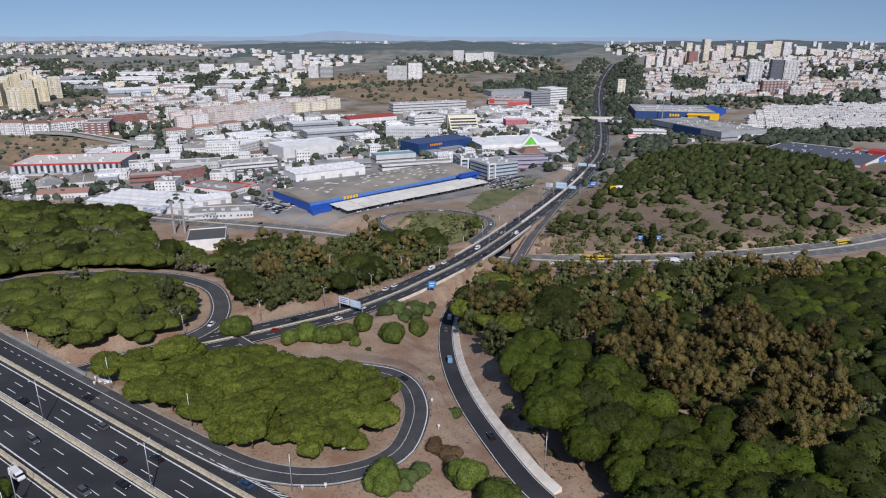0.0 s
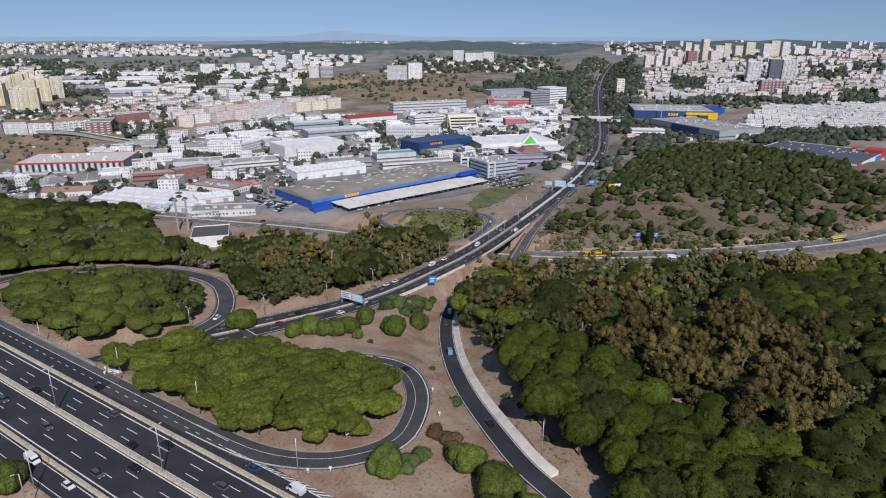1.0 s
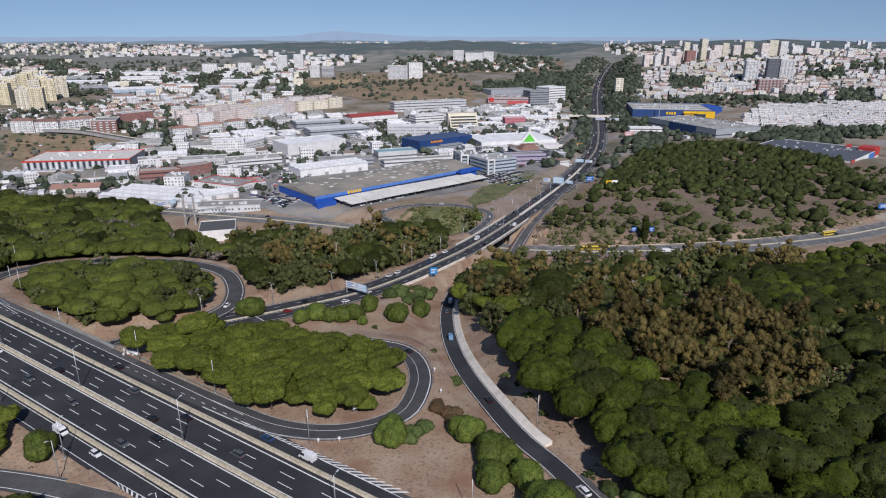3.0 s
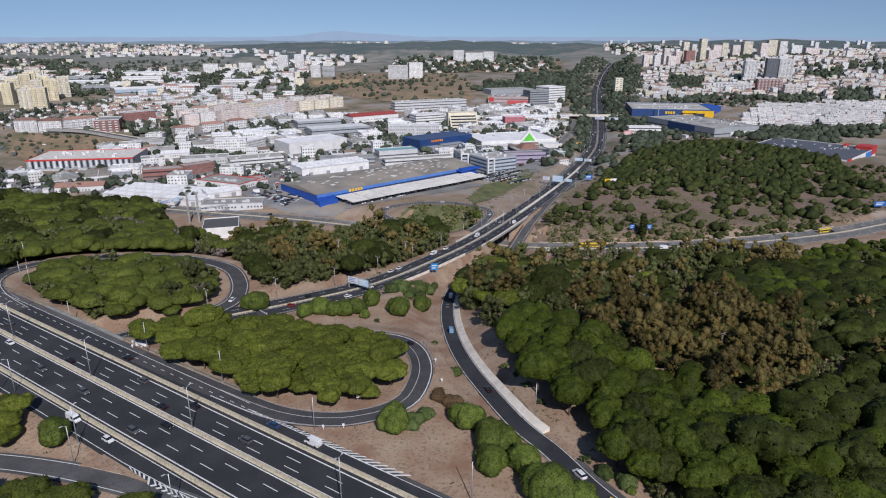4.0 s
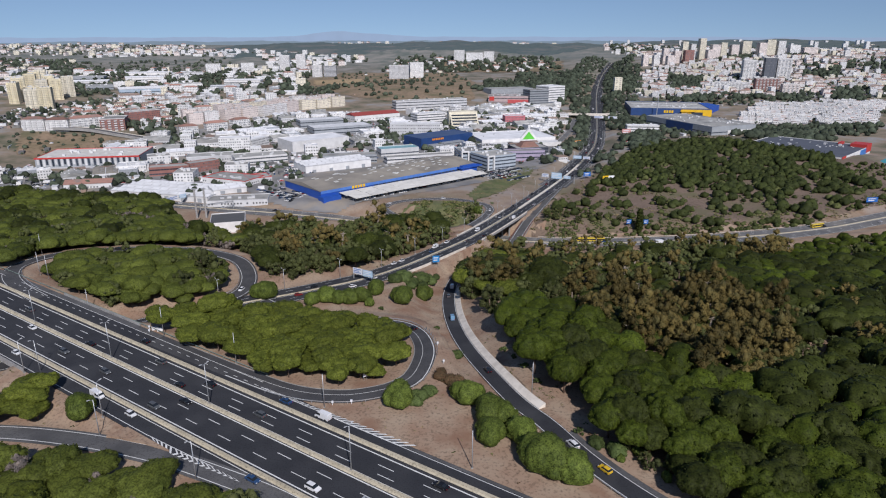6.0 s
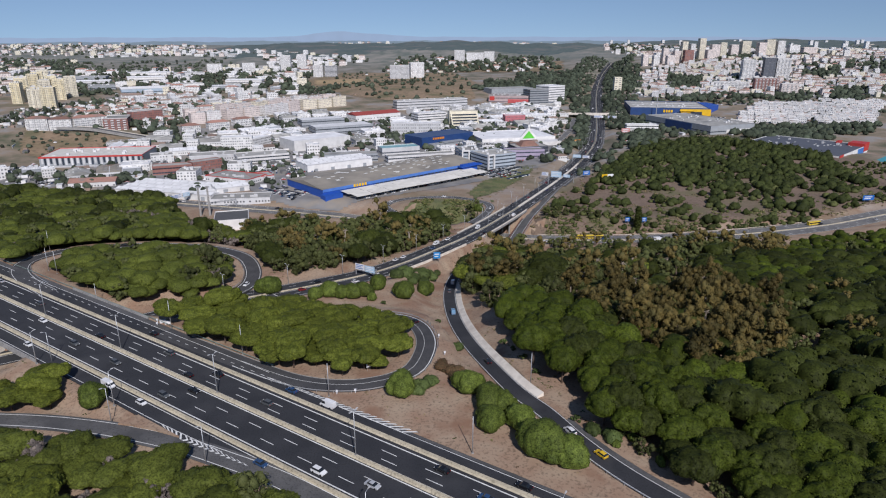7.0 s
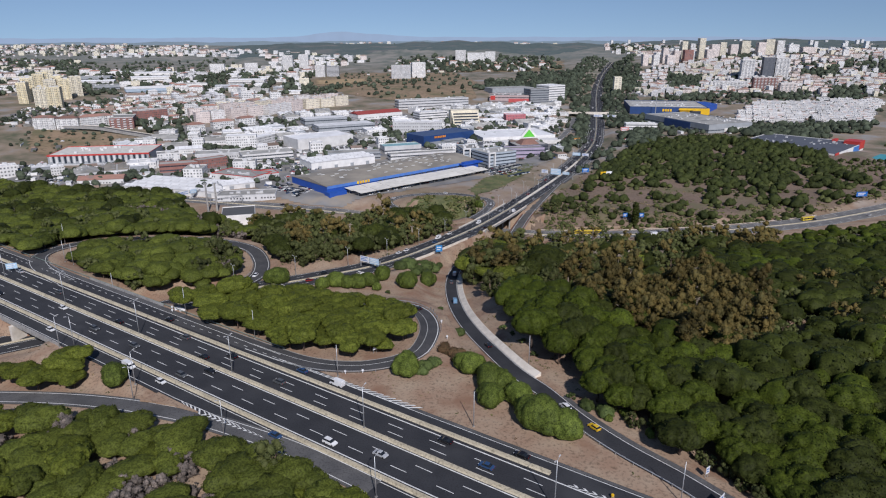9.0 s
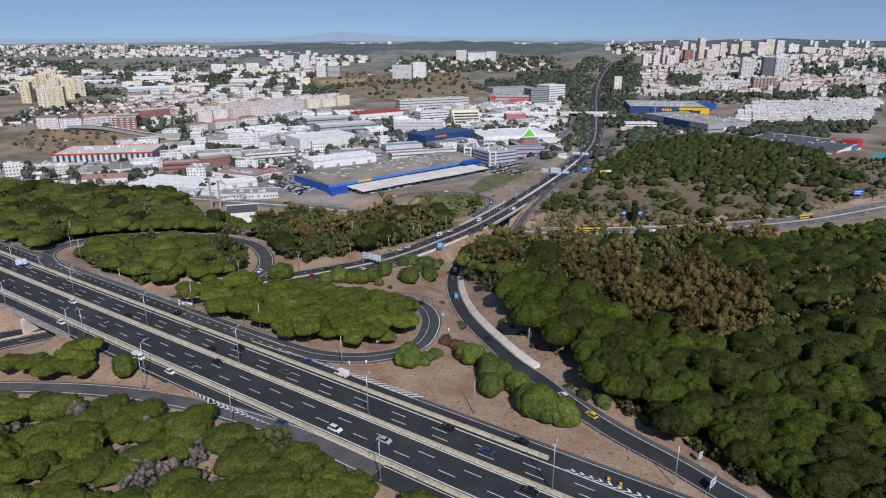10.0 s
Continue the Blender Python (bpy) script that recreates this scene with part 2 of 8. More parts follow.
def ground_material():
    """Dry red-brown soil with straw and scrub; greyer yards in the town."""
    m = surface("dry_ground", (0.295, 0.192, 0.128), (0.37, 0.278, 0.195), 11, 0.95, 0.05, 0.9, stain=(0.235, 0.135, 0.085), stain_size=16)
    n, l = m.node_tree.nodes, m.node_tree.links
    bsdf = n["Principled BSDF"]
    src = bsdf.inputs["Base Color"].links[0].from_socket
    geo = n.new("ShaderNodeNewGeometry")
    sep = n.new("ShaderNodeSeparateXYZ")
    l.new(geo.outputs["Position"], sep.inputs[0])
    town = n.new("ShaderNodeMapRange")
    town.inputs[1].default_value, town.inputs[2].default_value = 430, 640
    l.new(sep.outputs["Y"], town.inputs[0])
    t1 = n.new("ShaderNodeTexNoise")
    t1.inputs["Scale"].default_value, t1.inputs["Detail"].default_value = 0.016, 9
    t1.inputs["Roughness"].default_value = 0.62
    l.new(geo.outputs["Position"], t1.inputs["Vector"])
    r1 = n.new("ShaderNodeValToRGB")
    r1.color_ramp.elements[0].position, r1.color_ramp.elements[0].color = 0.36, (0.085, 0.092, 0.05, 1)
    r1.color_ramp.elements[1].position, r1.color_ramp.elements[1].color = 0.64, (0.27, 0.262, 0.25, 1)
    e = r1.color_ramp.elements.new(0.52)
    e.color = (0.25, 0.195, 0.14, 1)
    l.new(t1.outputs["Fac"], r1.inputs[0])
    mx = n.new("ShaderNodeMix")
    mx.data_type = "RGBA"
    l.new(town.outputs[0], mx.inputs[0])
    l.new(src, mx.inputs[6])
    l.new(r1.outputs[0], mx.inputs[7])
    far = n.new("ShaderNodeMapRange")       # distance haze painted in: the ground turns grey-green beyond the town
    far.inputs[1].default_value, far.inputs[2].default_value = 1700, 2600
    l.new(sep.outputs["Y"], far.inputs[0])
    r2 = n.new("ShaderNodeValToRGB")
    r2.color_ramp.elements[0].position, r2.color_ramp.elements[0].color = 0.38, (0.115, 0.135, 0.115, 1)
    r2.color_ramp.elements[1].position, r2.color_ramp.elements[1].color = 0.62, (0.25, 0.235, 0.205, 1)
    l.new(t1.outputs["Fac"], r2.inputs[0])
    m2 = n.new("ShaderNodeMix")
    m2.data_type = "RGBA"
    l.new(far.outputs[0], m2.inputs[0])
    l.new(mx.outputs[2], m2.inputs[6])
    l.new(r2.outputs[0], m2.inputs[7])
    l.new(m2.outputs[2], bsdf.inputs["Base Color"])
    return m


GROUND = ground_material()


# ---- mesh helpers ----
class Shape:
    """Collects vertices and faces for one mesh."""

    def __init__(self):
        self.v, self.f = [], []

    def add(self, verts, faces):
        k = len(self.v)
        self.v += [tuple(p) for p in verts]
        self.f += [tuple(i + k for i in f) for f in faces]
        return self

    def box(self, x0, y0, z0, x1, y1, z1, m=None):
        v = [(x, y, z) for z in (z0, z1) for y in (y0, y1) for x in (x0, x1)]
        if m is not None:
            v = [tuple(m @ Vector(p)) for p in v]
        return self.add(v, [(0, 2, 3, 1), (4, 5, 7, 6), (0, 1, 5, 4), (2, 6, 7, 3), (0, 4, 6, 2), (1, 3, 7, 5)])

    def tube(self, a, b, ra, rb, n=6):
        a, b = Vector(a), Vector(b)
        q = (b - a).to_track_quat("Z", "Y")
        v = [a + q @ Vector((math.cos(2 * math.pi * i / n) * ra, math.sin(2 * math.pi * i / n) * ra, 0)) for i in range(n)]
        v += [b + q @ Vector((math.cos(2 * math.pi * i / n) * rb, math.sin(2 * math.pi * i / n) * rb, 0)) for i in range(n)]
        return self.add(v, [(i, (i + 1) % n, n + (i + 1) % n, n + i) for i in range(n)] + [tuple(range(n - 1, -1, -1)), tuple(range(n, 2 * n))])

    def sweep(self, line, section):
        """A closed section of (offset to the right, height) drawn along a line of points."""
        line = np.asarray(line, float)
        t = np.gradient(line, axis=0)
        t[:, 2] = 0
        t /= np.linalg.norm(t, axis=1)[:, None]
        r = np.stack([t[:, 1], -t[:, 0], 0 * t[:, 0]], 1)
        k, v, f = len(section), [], []
        for p, q in zip(line, r):
            v += [tuple(p + q * o + np.array([0, 0, z])) for o, z in section]
        for i in range(len(line) - 1):
            f += [(i * k + j, i * k + (j + 1) % k, (i + 1) * k + (j + 1) % k, (i + 1) * k + j) for j in range(k)]
        f += [tuple(range(k - 1, -1, -1)), tuple(range((len(line) - 1) * k, len(line) * k))]
        return self.add(v, f)

    def mesh(self, name, material, smooth_faces=False):
        me = bpy.data.meshes.new(name)
        me.from_pydata(self.v, [], self.f)
        me.materials.append(material)
        if smooth_faces:
            me.polygons.foreach_set("use_smooth", [True] * len(me.polygons))
        me.update()
        return me


def thing(name, label, category, group="", kind="", at=None):
    ob = new(name)
    ob.empty_display_size = 0.5
    if at is not None:
        ob.matrix_world = at
    return tagged(ob, label, category, group, kind)


def part(name, shape, material, parent, label="", smooth_faces=False):
    me = shape if isinstance(shape, bpy.types.Mesh) else shape.mesh(name, material, smooth_faces)
    ob = new(name, me)
    ob.parent = parent
    return tagged(ob, label)


# ---- the ground: one sheet ----
def steps(knots):
    """Grid lines from (from, step) pairs up to the last value."""
    out = []
    for (a, st), (b, _) in zip(knots, knots[1:]):
        out += list(np.arange(a, b, st))
    return np.array(out + [knots[-1][0]])


gx = steps([(-3600, 200), (-1600, 60), (-700, 20), (-320, 4), (-190, 2.6), (110, 4), (420, 20), (800, 60), (1600, 200), (3600, 1)])
gy = steps([(-400, 60), (-40, 6), (40, 2.6), (330, 3.6), (520, 8), (760, 20), (1400, 50), (2600, 120), (4600, 1)])
GX, GY = np.meshgrid(gx, gy)
GZ = height(GX.ravel(), GY.ravel()).reshape(GX.shape)
GZ += 0.25 * np.sin(GX * 0.31 + 1.7 * np.sin(GY * 0.11)) * np.sin(GY * 0.27) * (GY < 600) * 0.3
nx, ny = len(gx), len(gy)
ground_me = bpy.data.meshes.new("ground")
ground_me.from_pydata([tuple(p) for p in np.stack([GX.ravel(), GY.ravel(), GZ.ravel()], 1).tolist()], [],
                      [(j * nx + i, j * nx + i + 1, (j + 1) * nx + i + 1, (j + 1) * nx + i) for j in range(ny - 1) for i in range(nx - 1)])
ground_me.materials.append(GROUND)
ground_me.polygons.foreach_set("use_smooth", [True] * len(ground_me.polygons))
ground = tagged(new("ground", ground_me), "dry reddish soil and straw-coloured grass between roads and town", "ground", kind="structure")


def ground_z(x, y):
    """Height of the ground sheet at one place."""
    i = int(np.clip(np.searchsorted(gx, x) - 1, 0, nx - 2))
    j = int(np.clip(np.searchsorted(gy, y) - 1, 0, ny - 2))
    u, v = (x - gx[i]) / (gx[i + 1] - gx[i]), (y - gy[j]) / (gy[j + 1] - gy[j])
    return float((GZ[j, i] * (1 - u) + GZ[j, i + 1] * u) * (1 - v) + (GZ[j + 1, i] * (1 - u) + GZ[j + 1, i + 1] * u) * v)


# ---- roads ----
def offset(line, o, dz=0.0):
    """The line moved o metres to its right."""
    line = np.asarray(line, float)
    t = np.gradient(line, axis=0)
    t[:, 2] = 0
    t /= np.linalg.norm(t, axis=1)[:, None]
    return line + np.stack([t[:, 1] * o, -t[:, 0] * o, np.full(len(t), dz)], 1)


def strip(line, a, b, top=0.0, deep=0.25):
    return Shape().sweep(line, [(a, top), (b, top), (b, top - deep), (a, top - deep)])


def dash_places(line, length, gap, o, first=0.0):
    """Centre and heading of each dash along a line."""
    line = offset(line, o)
    seg = np.linalg.norm(np.diff(line, axis=0), axis=1)
    run = np.concatenate([[0], np.cumsum(seg)])
    for s in np.arange(first + length / 2, run[-1] - length / 2, length + gap):
        p, q = [np.array([np.interp(s + d, run, line[:, k]) for k in range(3)]) for d in (-length / 2, length / 2)]
        yield (p + q) / 2, q - p


def dashes(road, line, length, gap, o, width=0.2, first=0.0, lift=0.05):
    me = Shape().box(-length / 2, -width / 2, -0.02, length / 2, width / 2, 0.0).mesh("lane_dash", PAINT)
    for c, d in dash_places(line, length, gap, o, first):
        ob = new("lane_dash", me)
        ob.parent = road
        ob.matrix_basis = Matrix.Translation((c[0], c[1], c[2] + lift)) @ Vector(d).to_track_quat("X", "Z").to_matrix().to_4x4()


def road(name, line, half, material, label, lift=0.02, edges=True, middle=None, inset=1.0):
    r = thing(name, label, "road", kind="structure")
    part("asphalt", strip(line, -half, half, lift), material, r)
    if edges:
        for o in (-half + inset, half - inset):
            part("edge_line", strip(line, o - 0.11, o + 0.11, lift + 0.03, 0.02), PAINT, r)
    if middle:
        dashes(r, line, *middle, 0.0, 0.16, lift=lift + 0.03)
    return r


S = np.arange(-170, 420, 6.0)
MEDIAN = np.array([mway(s, 0) for s in S])       # runs west; its right-hand side is the far side
motorway = thing("motorway_road", "dark asphalt motorway with three lanes each way and side roads", "road", kind="structure")
asphalt = Shape()
v = []
for s in S:
    v += [mway(s, -22.0), mway(s, far_edge(s)), mway(s, far_edge(s), -0.9), mway(s, -22.0, -0.9)]
asphalt.add(v, [(i * 4 + j, i * 4 + (j + 1) % 4, i * 4 + 4 + (j + 1) % 4, i * 4 + 4 + j) for i in range(len(S) - 1) for j in range(4)])
part("asphalt", asphalt, ASPHALT, motorway)
for o, w in ((1.15, 0.13), (10.3, 0.19), (-1.25, 0.19), (-12.7, 0.19), (-16.0, 0.12)):
    part("edge_line", strip(MEDIAN, o - w, o + w, 0.03, 0.02), PAINT, motorway)
part("edge_line", strip(MEDIAN[S < 25], 17.0 - 0.1, 17.0 + 0.1, 0.03, 0.02), PAINT, motorway)
for o, first in ((3.5, 2.0), (6.85, 4.5), (-5.05, 1.0), (-8.9, 7.0)):
    dashes(motorway, MEDIAN, 5.6, 10.0, o, 0.22, first, 0.03)
dashes(motorway, MEDIAN[S > 50], 2.0, 3.4, 17.25, 0.2, 0.0, 0.08)
JERSEY = [(-0.75, -0.1), (-0.75, 0.1), (-0.42, 0.35), (-0.3, 0.95), (0.3, 0.95), (0.42, 0.35), (0.75, 0.1), (0.75, -0.1)]
for o, lab in ((0.0, "median"), (12.4, "far"), (-14.5, "near")):
    b = thing("concrete_barrier", "beige cast concrete traffic barrier along the motorway", "barrier", "motorway barriers")
    sel = MEDIAN if o <= 0 else MEDIAN[S > -62]
    part("barrier_body", Shape().sweep(offset(sel, o), JERSEY), CONCRETE, b)

loop_road = road("loop_road", LOOP_EAST, 3.9, ASPHALT_LOOP, "curved grey asphalt slip road round the pine island", 0.05, edges=False)
for o, w in ((3.4, 0.17), (-0.9, 0.07)):
    part("edge_line", strip(LOOP_EAST[14:], o - w, o + w, 0.08, 0.02), PAINT, loop_road)
part("kerb", Shape().sweep(offset(LOOP_EAST[4:], -4.05), [(-0.15, -0.2), (-0.15, 0.14), (0.15, 0.14), (0.15, -0.2)]), CONCRETE_GREY, loop_road)
for s0, s1, a, b in ((-108, 26, 17.4, 18.5), (92, 330, 20.1, 22.7)):
    part("shoulder", strip(np.array([mway(q, 0) for q in np.arange(s0, s1, 6.0)]), a, b, 0.024, 0.02), ASPHALT_OLD, motorway)
part("edge_line", strip(np.array([mway(q, 0) for q in np.arange(58, 330, 6.0)]), 19.75, 19.95, 0.075, 0.03), PAINT, motorway)


def dual(name, line, half, material, label, lift, lanes, median=CONCRETE):
    """A dual carriageway with a raised median, edge lines and dashed lanes."""
    r = road(name, line, half, material, label, lift, edges=False)
    part("median", Shape().sweep(line, [(-0.45, lift - 0.2), (-0.45, lift + 0.12), (-0.15, lift + 0.2), (-0.12, lift + 0.6), (0.12, lift + 0.6), (0.15, lift + 0.2), (0.45, lift + 0.12), (0.45, lift - 0.2)]), median, r)
    for o in (-half + 0.7, -1.3, 1.3, half - 0.7):
        part("edge_line", strip(line, o - 0.1, o + 0.1, lift + 0.03, 0.02), PAINT, r)
    for o in lanes:
        dashes(r, line, 4.0, 8.0, o, 0.16, lift=lift + 0.03)
    return r


dual("avenue", AVENUE, 9.5, ASPHALT, "dark asphalt dual carriageway running to the town", 0.03, (-5.2, 5.2))
dual("avenue_far", AVENUE_FAR, 14, ASPHALT, "straight dual carriageway climbing through the town", 0.1, (-5.0, -9.0, 5.0, 9.0))
road("ramp_road", RAMP, 3.4, ASPHALT, "dark asphalt one-way ramp beside a pale concrete wall", 0.04, inset=0.3)
shoulder = thing("ramp_shoulder", "worn grey asphalt shoulder beside the ramp", "road", kind="structure")
part("asphalt", strip(RAMP[RAMP[:, 1] < 128], 3.35, 5.3, 0.03), ASPHALT_OLD, shoulder)
road("loop_road_west", LOOP_WEST, 4.6, ASPHALT_LOOP, "curved asphalt slip road round the western trees", 0.06)
dual("lower_road", LOWER, 12.0, ASPHALT_TOWN, "pale grey asphalt dual road passing under the avenue", 0.02, (-5.4, -8.6, 5.4, 8.6))
road("climb_road", CLIMB, 4.2, ASPHALT_OLD, "grey asphalt ramp climbing beside the avenue", 0.07)
road("small_loop_road", SMALL_LOOP, 3.8, ASPHALT_OLD, "narrow asphalt loop road round rough grass", 0.05)
road("slip_road", SLIP, 4.0, ASPHALT_OLD, "asphalt slip road joining the motorway between pines", 0.06)
road("side_road", SIDE, 5.0, ASPHALT_TOWN, "grey town street beside the avenue", 0.05)
viaduct = road("viaduct_road", VIADUCT, 5.5, ASPHALT_OLD, "pale concrete overpass crossing the avenue", 0.05, edges=False)
part("deck", strip(VIADUCT, -6.0, 6.0, 0.02, 2.0), CONCRETE_WHITE, viaduct)
for o in (-5.8, 5.8):
    part("parapet", Shape().sweep(offset(VIADUCT, o), [(-0.2, 0), (-0.2, 1.3), (0.2, 1.3), (0.2, 0)]), CONCRETE_WHITE, viaduct)
for i in range(6, len(VIADUCT) - 6, 8):
    part("pier", Shape().box(VIADUCT[i][0] - 1, VIADUCT[i][1] - 2, -36, VIADUCT[i][0] + 1, VIADUCT[i][1] + 2, VIADUCT[i][2] - 1.9), CONCRETE_GREY, viaduct)
for o in (-12.2, 12.2):
    wide = AVENUE[AVENUE[:, 1] > 596]
    side = thing("avenue_slip_lane", "grey asphalt slip lane beside the avenue", "road", kind="structure")
    part("asphalt", strip(offset(wide, o), -2.6, 2.6, 0.02), ASPHALT_OLD, side)
    part("edge_line", strip(offset(wide, o), -0.1, 0.1, 0.05, 0.02), PAINT, side)


# ---- trees ----
def ico(sub):
    bm = bmesh.new()
    bmesh.ops.create_icosphere(bm, subdivisions=sub, radius=1)
    v, f = [tuple(p.co) for p in bm.verts], [tuple(q.index for q in p.verts) for p in bm.faces]
    bm.free()
    return np.array(v), f


ICO1, ICO2 = ico(1), ico(2)


def lump(shape, rng, c, r, flat, ball, rough=0.22):
    v, f = ball
    k = 1 + rough * rng.standard_normal(len(v)) * 0.6
    shape.add(np.array(c) + v * k[:, None] * np.array([r, r, r * flat]), f)


def flakes(shape, rng, c, r, flat, count, size, out=0.3):
    """Small leaf sprays lying roughly along a lump's skin."""
    d = rng.standard_normal((count, 3))
    d[:, 2] = np.abs(d[:, 2]) * 1.15 - 0.3
    d /= np.linalg.norm(d, axis=1)[:, None]
    p = np.array(c) + d * np.array([r, r, r * flat]) * (0.95 + out * rng.random((count, 1)))
    nrm = d + 0.3 * rng.standard_normal((count, 3))
    nrm /= np.linalg.norm(nrm, axis=1)[:, None]
    a = np.cross(nrm, rng.standard_normal((count, 3)))
    a /= np.linalg.norm(a, axis=1)[:, None]
    b = np.cross(nrm, a)
    s = size * (0.6 + 0.8 * rng.random((count, 1)))
    v = np.stack([p + a * s, p - a * s * 0.5 + b * s * 0.8, p - a * s * 0.5 - b * s * 0.8], 1).reshape(-1, 3)
    shape.add(v, [(3 * i, 3 * i + 1, 3 * i + 2) for i in range(count)])


def disk(n):
    """Points spread evenly over a unit disk, denser at the rim, and the triangles between them."""
    q = ((np.arange(n) + 0.5) / n) ** 0.46
    a = np.arange(n) * 2.39996323
    p = np.stack([q * np.cos(a), q * np.sin(a)], 1)
    return p, [tuple(t) for t in delaunay_2d_cdt([Vector(v) for v in p.tolist()], [], [], 0, 1e-6)[2]]


DISKS = {n: disk(n) for n in (26, 60, 110, 190, 420, 640)}


def crown_dome(rng, r, h, low, flake, size, points=640, tufts=58, bulge=2.3, bumps=0.8):
    """An umbrella of needle tufts. r: radius, h: height of its top, low: height of its rim as a share of h; flake: number of leaf sprays on it."""
    s = Shape()
    lean, sq, ph = rng.uniform(-0.08, 0.08, 2), rng.uniform(0.86, 1.16), rng.uniform(0, 6.28, 3)
    k = np.arange(tufts) + 0.5
    ta, tq = k * 2.39996323 + rng.uniform(-0.35, 0.35, tufts), np.sqrt(k / tufts) * 1.02
    tc = np.stack([tq * np.cos(ta), tq * np.sin(ta)], 1) + rng.uniform(-0.3, 0.3, (tufts, 2)) / math.sqrt(tufts)
    tr, th = rng.uniform(0.95, 1.3, tufts) / math.sqrt(tufts), rng.uniform(-0.5, 0.5, tufts)

    def skin(p):
        """Places on the tufted skin over points of the unit disk."""
        q, a = np.hypot(p[:, 0], p[:, 1]), np.arctan2(p[:, 1], p[:, 0])
        d = np.hypot(p[:, None, 0] - tc[None, :, 0], p[:, None, 1] - tc[None, :, 1]) / tr
        n = np.max(np.sqrt(np.maximum(0, 1 - d * d)) + th[None, :] * (d < 1) - 1.1 * (d >= 1), 1)
        n = np.maximum(n, -0.35) * bumps
        edge = 1 + 0.12 * np.sin(2 * a + ph[0]) + 0.08 * np.sin(3 * a + ph[1]) + 0.06 * np.sin(5 * a + ph[2])
        turn = np.minimum(q, 1.03) * 2.0        # from the top down past the widest part, curving in below it
        out, up = np.abs(np.sin(turn)) ** (2 / bulge), np.sign(np.cos(turn)) * np.abs(np.cos(turn)) ** (2.2 / bulge)
        mid = h * (low + 0.22 * (1 - low))
        rad = r * edge * out + 0.7 * n * out
        z = mid + np.where(up > 0, (0.95 * h - mid) * up, (mid - h * low) * 1.9 * up) + n * (0.45 + 0.55 * up)
        x, y = rad * np.cos(a) * sq, rad * np.sin(a) / sq
        return np.stack([x + lean[0] * z, y + lean[1] * z, z], 1)

    p, f = DISKS[points]
    v = skin(p)
    hem = 30 if points > 200 else 18 if points > 100 else 8
    ang = np.arange(hem) * 2 * math.pi / hem
    rim, under = [skin(np.stack([c * np.cos(ang), c * np.sin(ang)], 1)) for c in (1.0, 0.97)]
    under[:, :2] *= 0.7
    under[:, 2] = h * low * 0.97
    s.add(v, f)
    s.add(np.concatenate([rim, under, [[0, 0, h * low * 0.95]]]), [(j, hem + j, hem + (j + 1) % hem, (j + 1) % hem) for j in range(hem)] + [(hem + j, 2 * hem, hem + (j + 1) % hem) for j in range(hem)])
    q, a = np.sqrt(rng.random(flake)), rng.uniform(0, 6.283, flake)
    q = np.where(rng.random(flake) < 0.25, rng.uniform(0.7, 0.95, flake), q)
    at = [skin(np.stack([qq * np.cos(aa), qq * np.sin(aa)], 1)) for qq, aa in ((q, a), (np.maximum(0.01, q - 0.03), a), (q, a + 0.06))]
    nrm = np.cross(at[1] - at[0], at[2] - at[0])
    nrm *= np.where(nrm[:, 2:] > 0, 1, -1)
    out = nrm / (np.linalg.norm(nrm, axis=1)[:, None] + 1e-6)
    nrm = 0.8 * out + 0.36 * rng.standard_normal((flake, 3))
    nrm /= np.linalg.norm(nrm, axis=1)[:, None]
    u = np.cross(nrm, rng.standard_normal((flake, 3)))
    u /= np.linalg.norm(u, axis=1)[:, None]
    w = np.cross(nrm, u)
    sz = size * rng.uniform(0.6, 1.4, (flake, 1))
    c = at[0] + out * sz * rng.uniform(0.0, 1.3, (flake, 1))
    return s.add(np.stack([c + u * sz, c - u * sz * 0.5 + w * sz * 0.8, c - u * sz * 0.5 - w * sz * 0.8], 1).reshape(-1, 3), [(3 * i, 3 * i + 1, 3 * i + 2) for i in range(flake)])


def sprays(shape, rng, c, r, tall, count, size):
    """Leaf sprays filling a ragged clump, hanging lower at its edge."""
    d = rng.standard_normal((count, 3))
    d /= np.linalg.norm(d, axis=1)[:, None]
    d[:, 2] = np.where(d[:, 2] < -0.3, -d[:, 2], d[:, 2])
    k = 0.5 + 0.75 * rng.random((count, 1)) ** 0.8
    p = np.array(c) + d * k * np.array([r, r, r * tall])
    p[:, 2] -= 0.25 * r * k[:, 0] ** 3
    nrm = 0.7 * d + np.array([0, 0, 0.35]) + 0.42 * rng.standard_normal((count, 3))
    nrm /= np.linalg.norm(nrm, axis=1)[:, None]
    a = np.cross(nrm, rng.standard_normal((count, 3)))
    a /= np.linalg.norm(a, axis=1)[:, None]
    b = np.cross(nrm, a)
    s = size * (0.5 + rng.random((count, 1)))
    v = np.stack([p + a * s, p - a * s * 0.5 + b * s * 0.8, p - a * s * 0.5 - b * s * 0.8], 1).reshape(-1, 3)
    shape.add(v, [(3 * i, 3 * i + 1, 3 * i + 2) for i in range(count)])


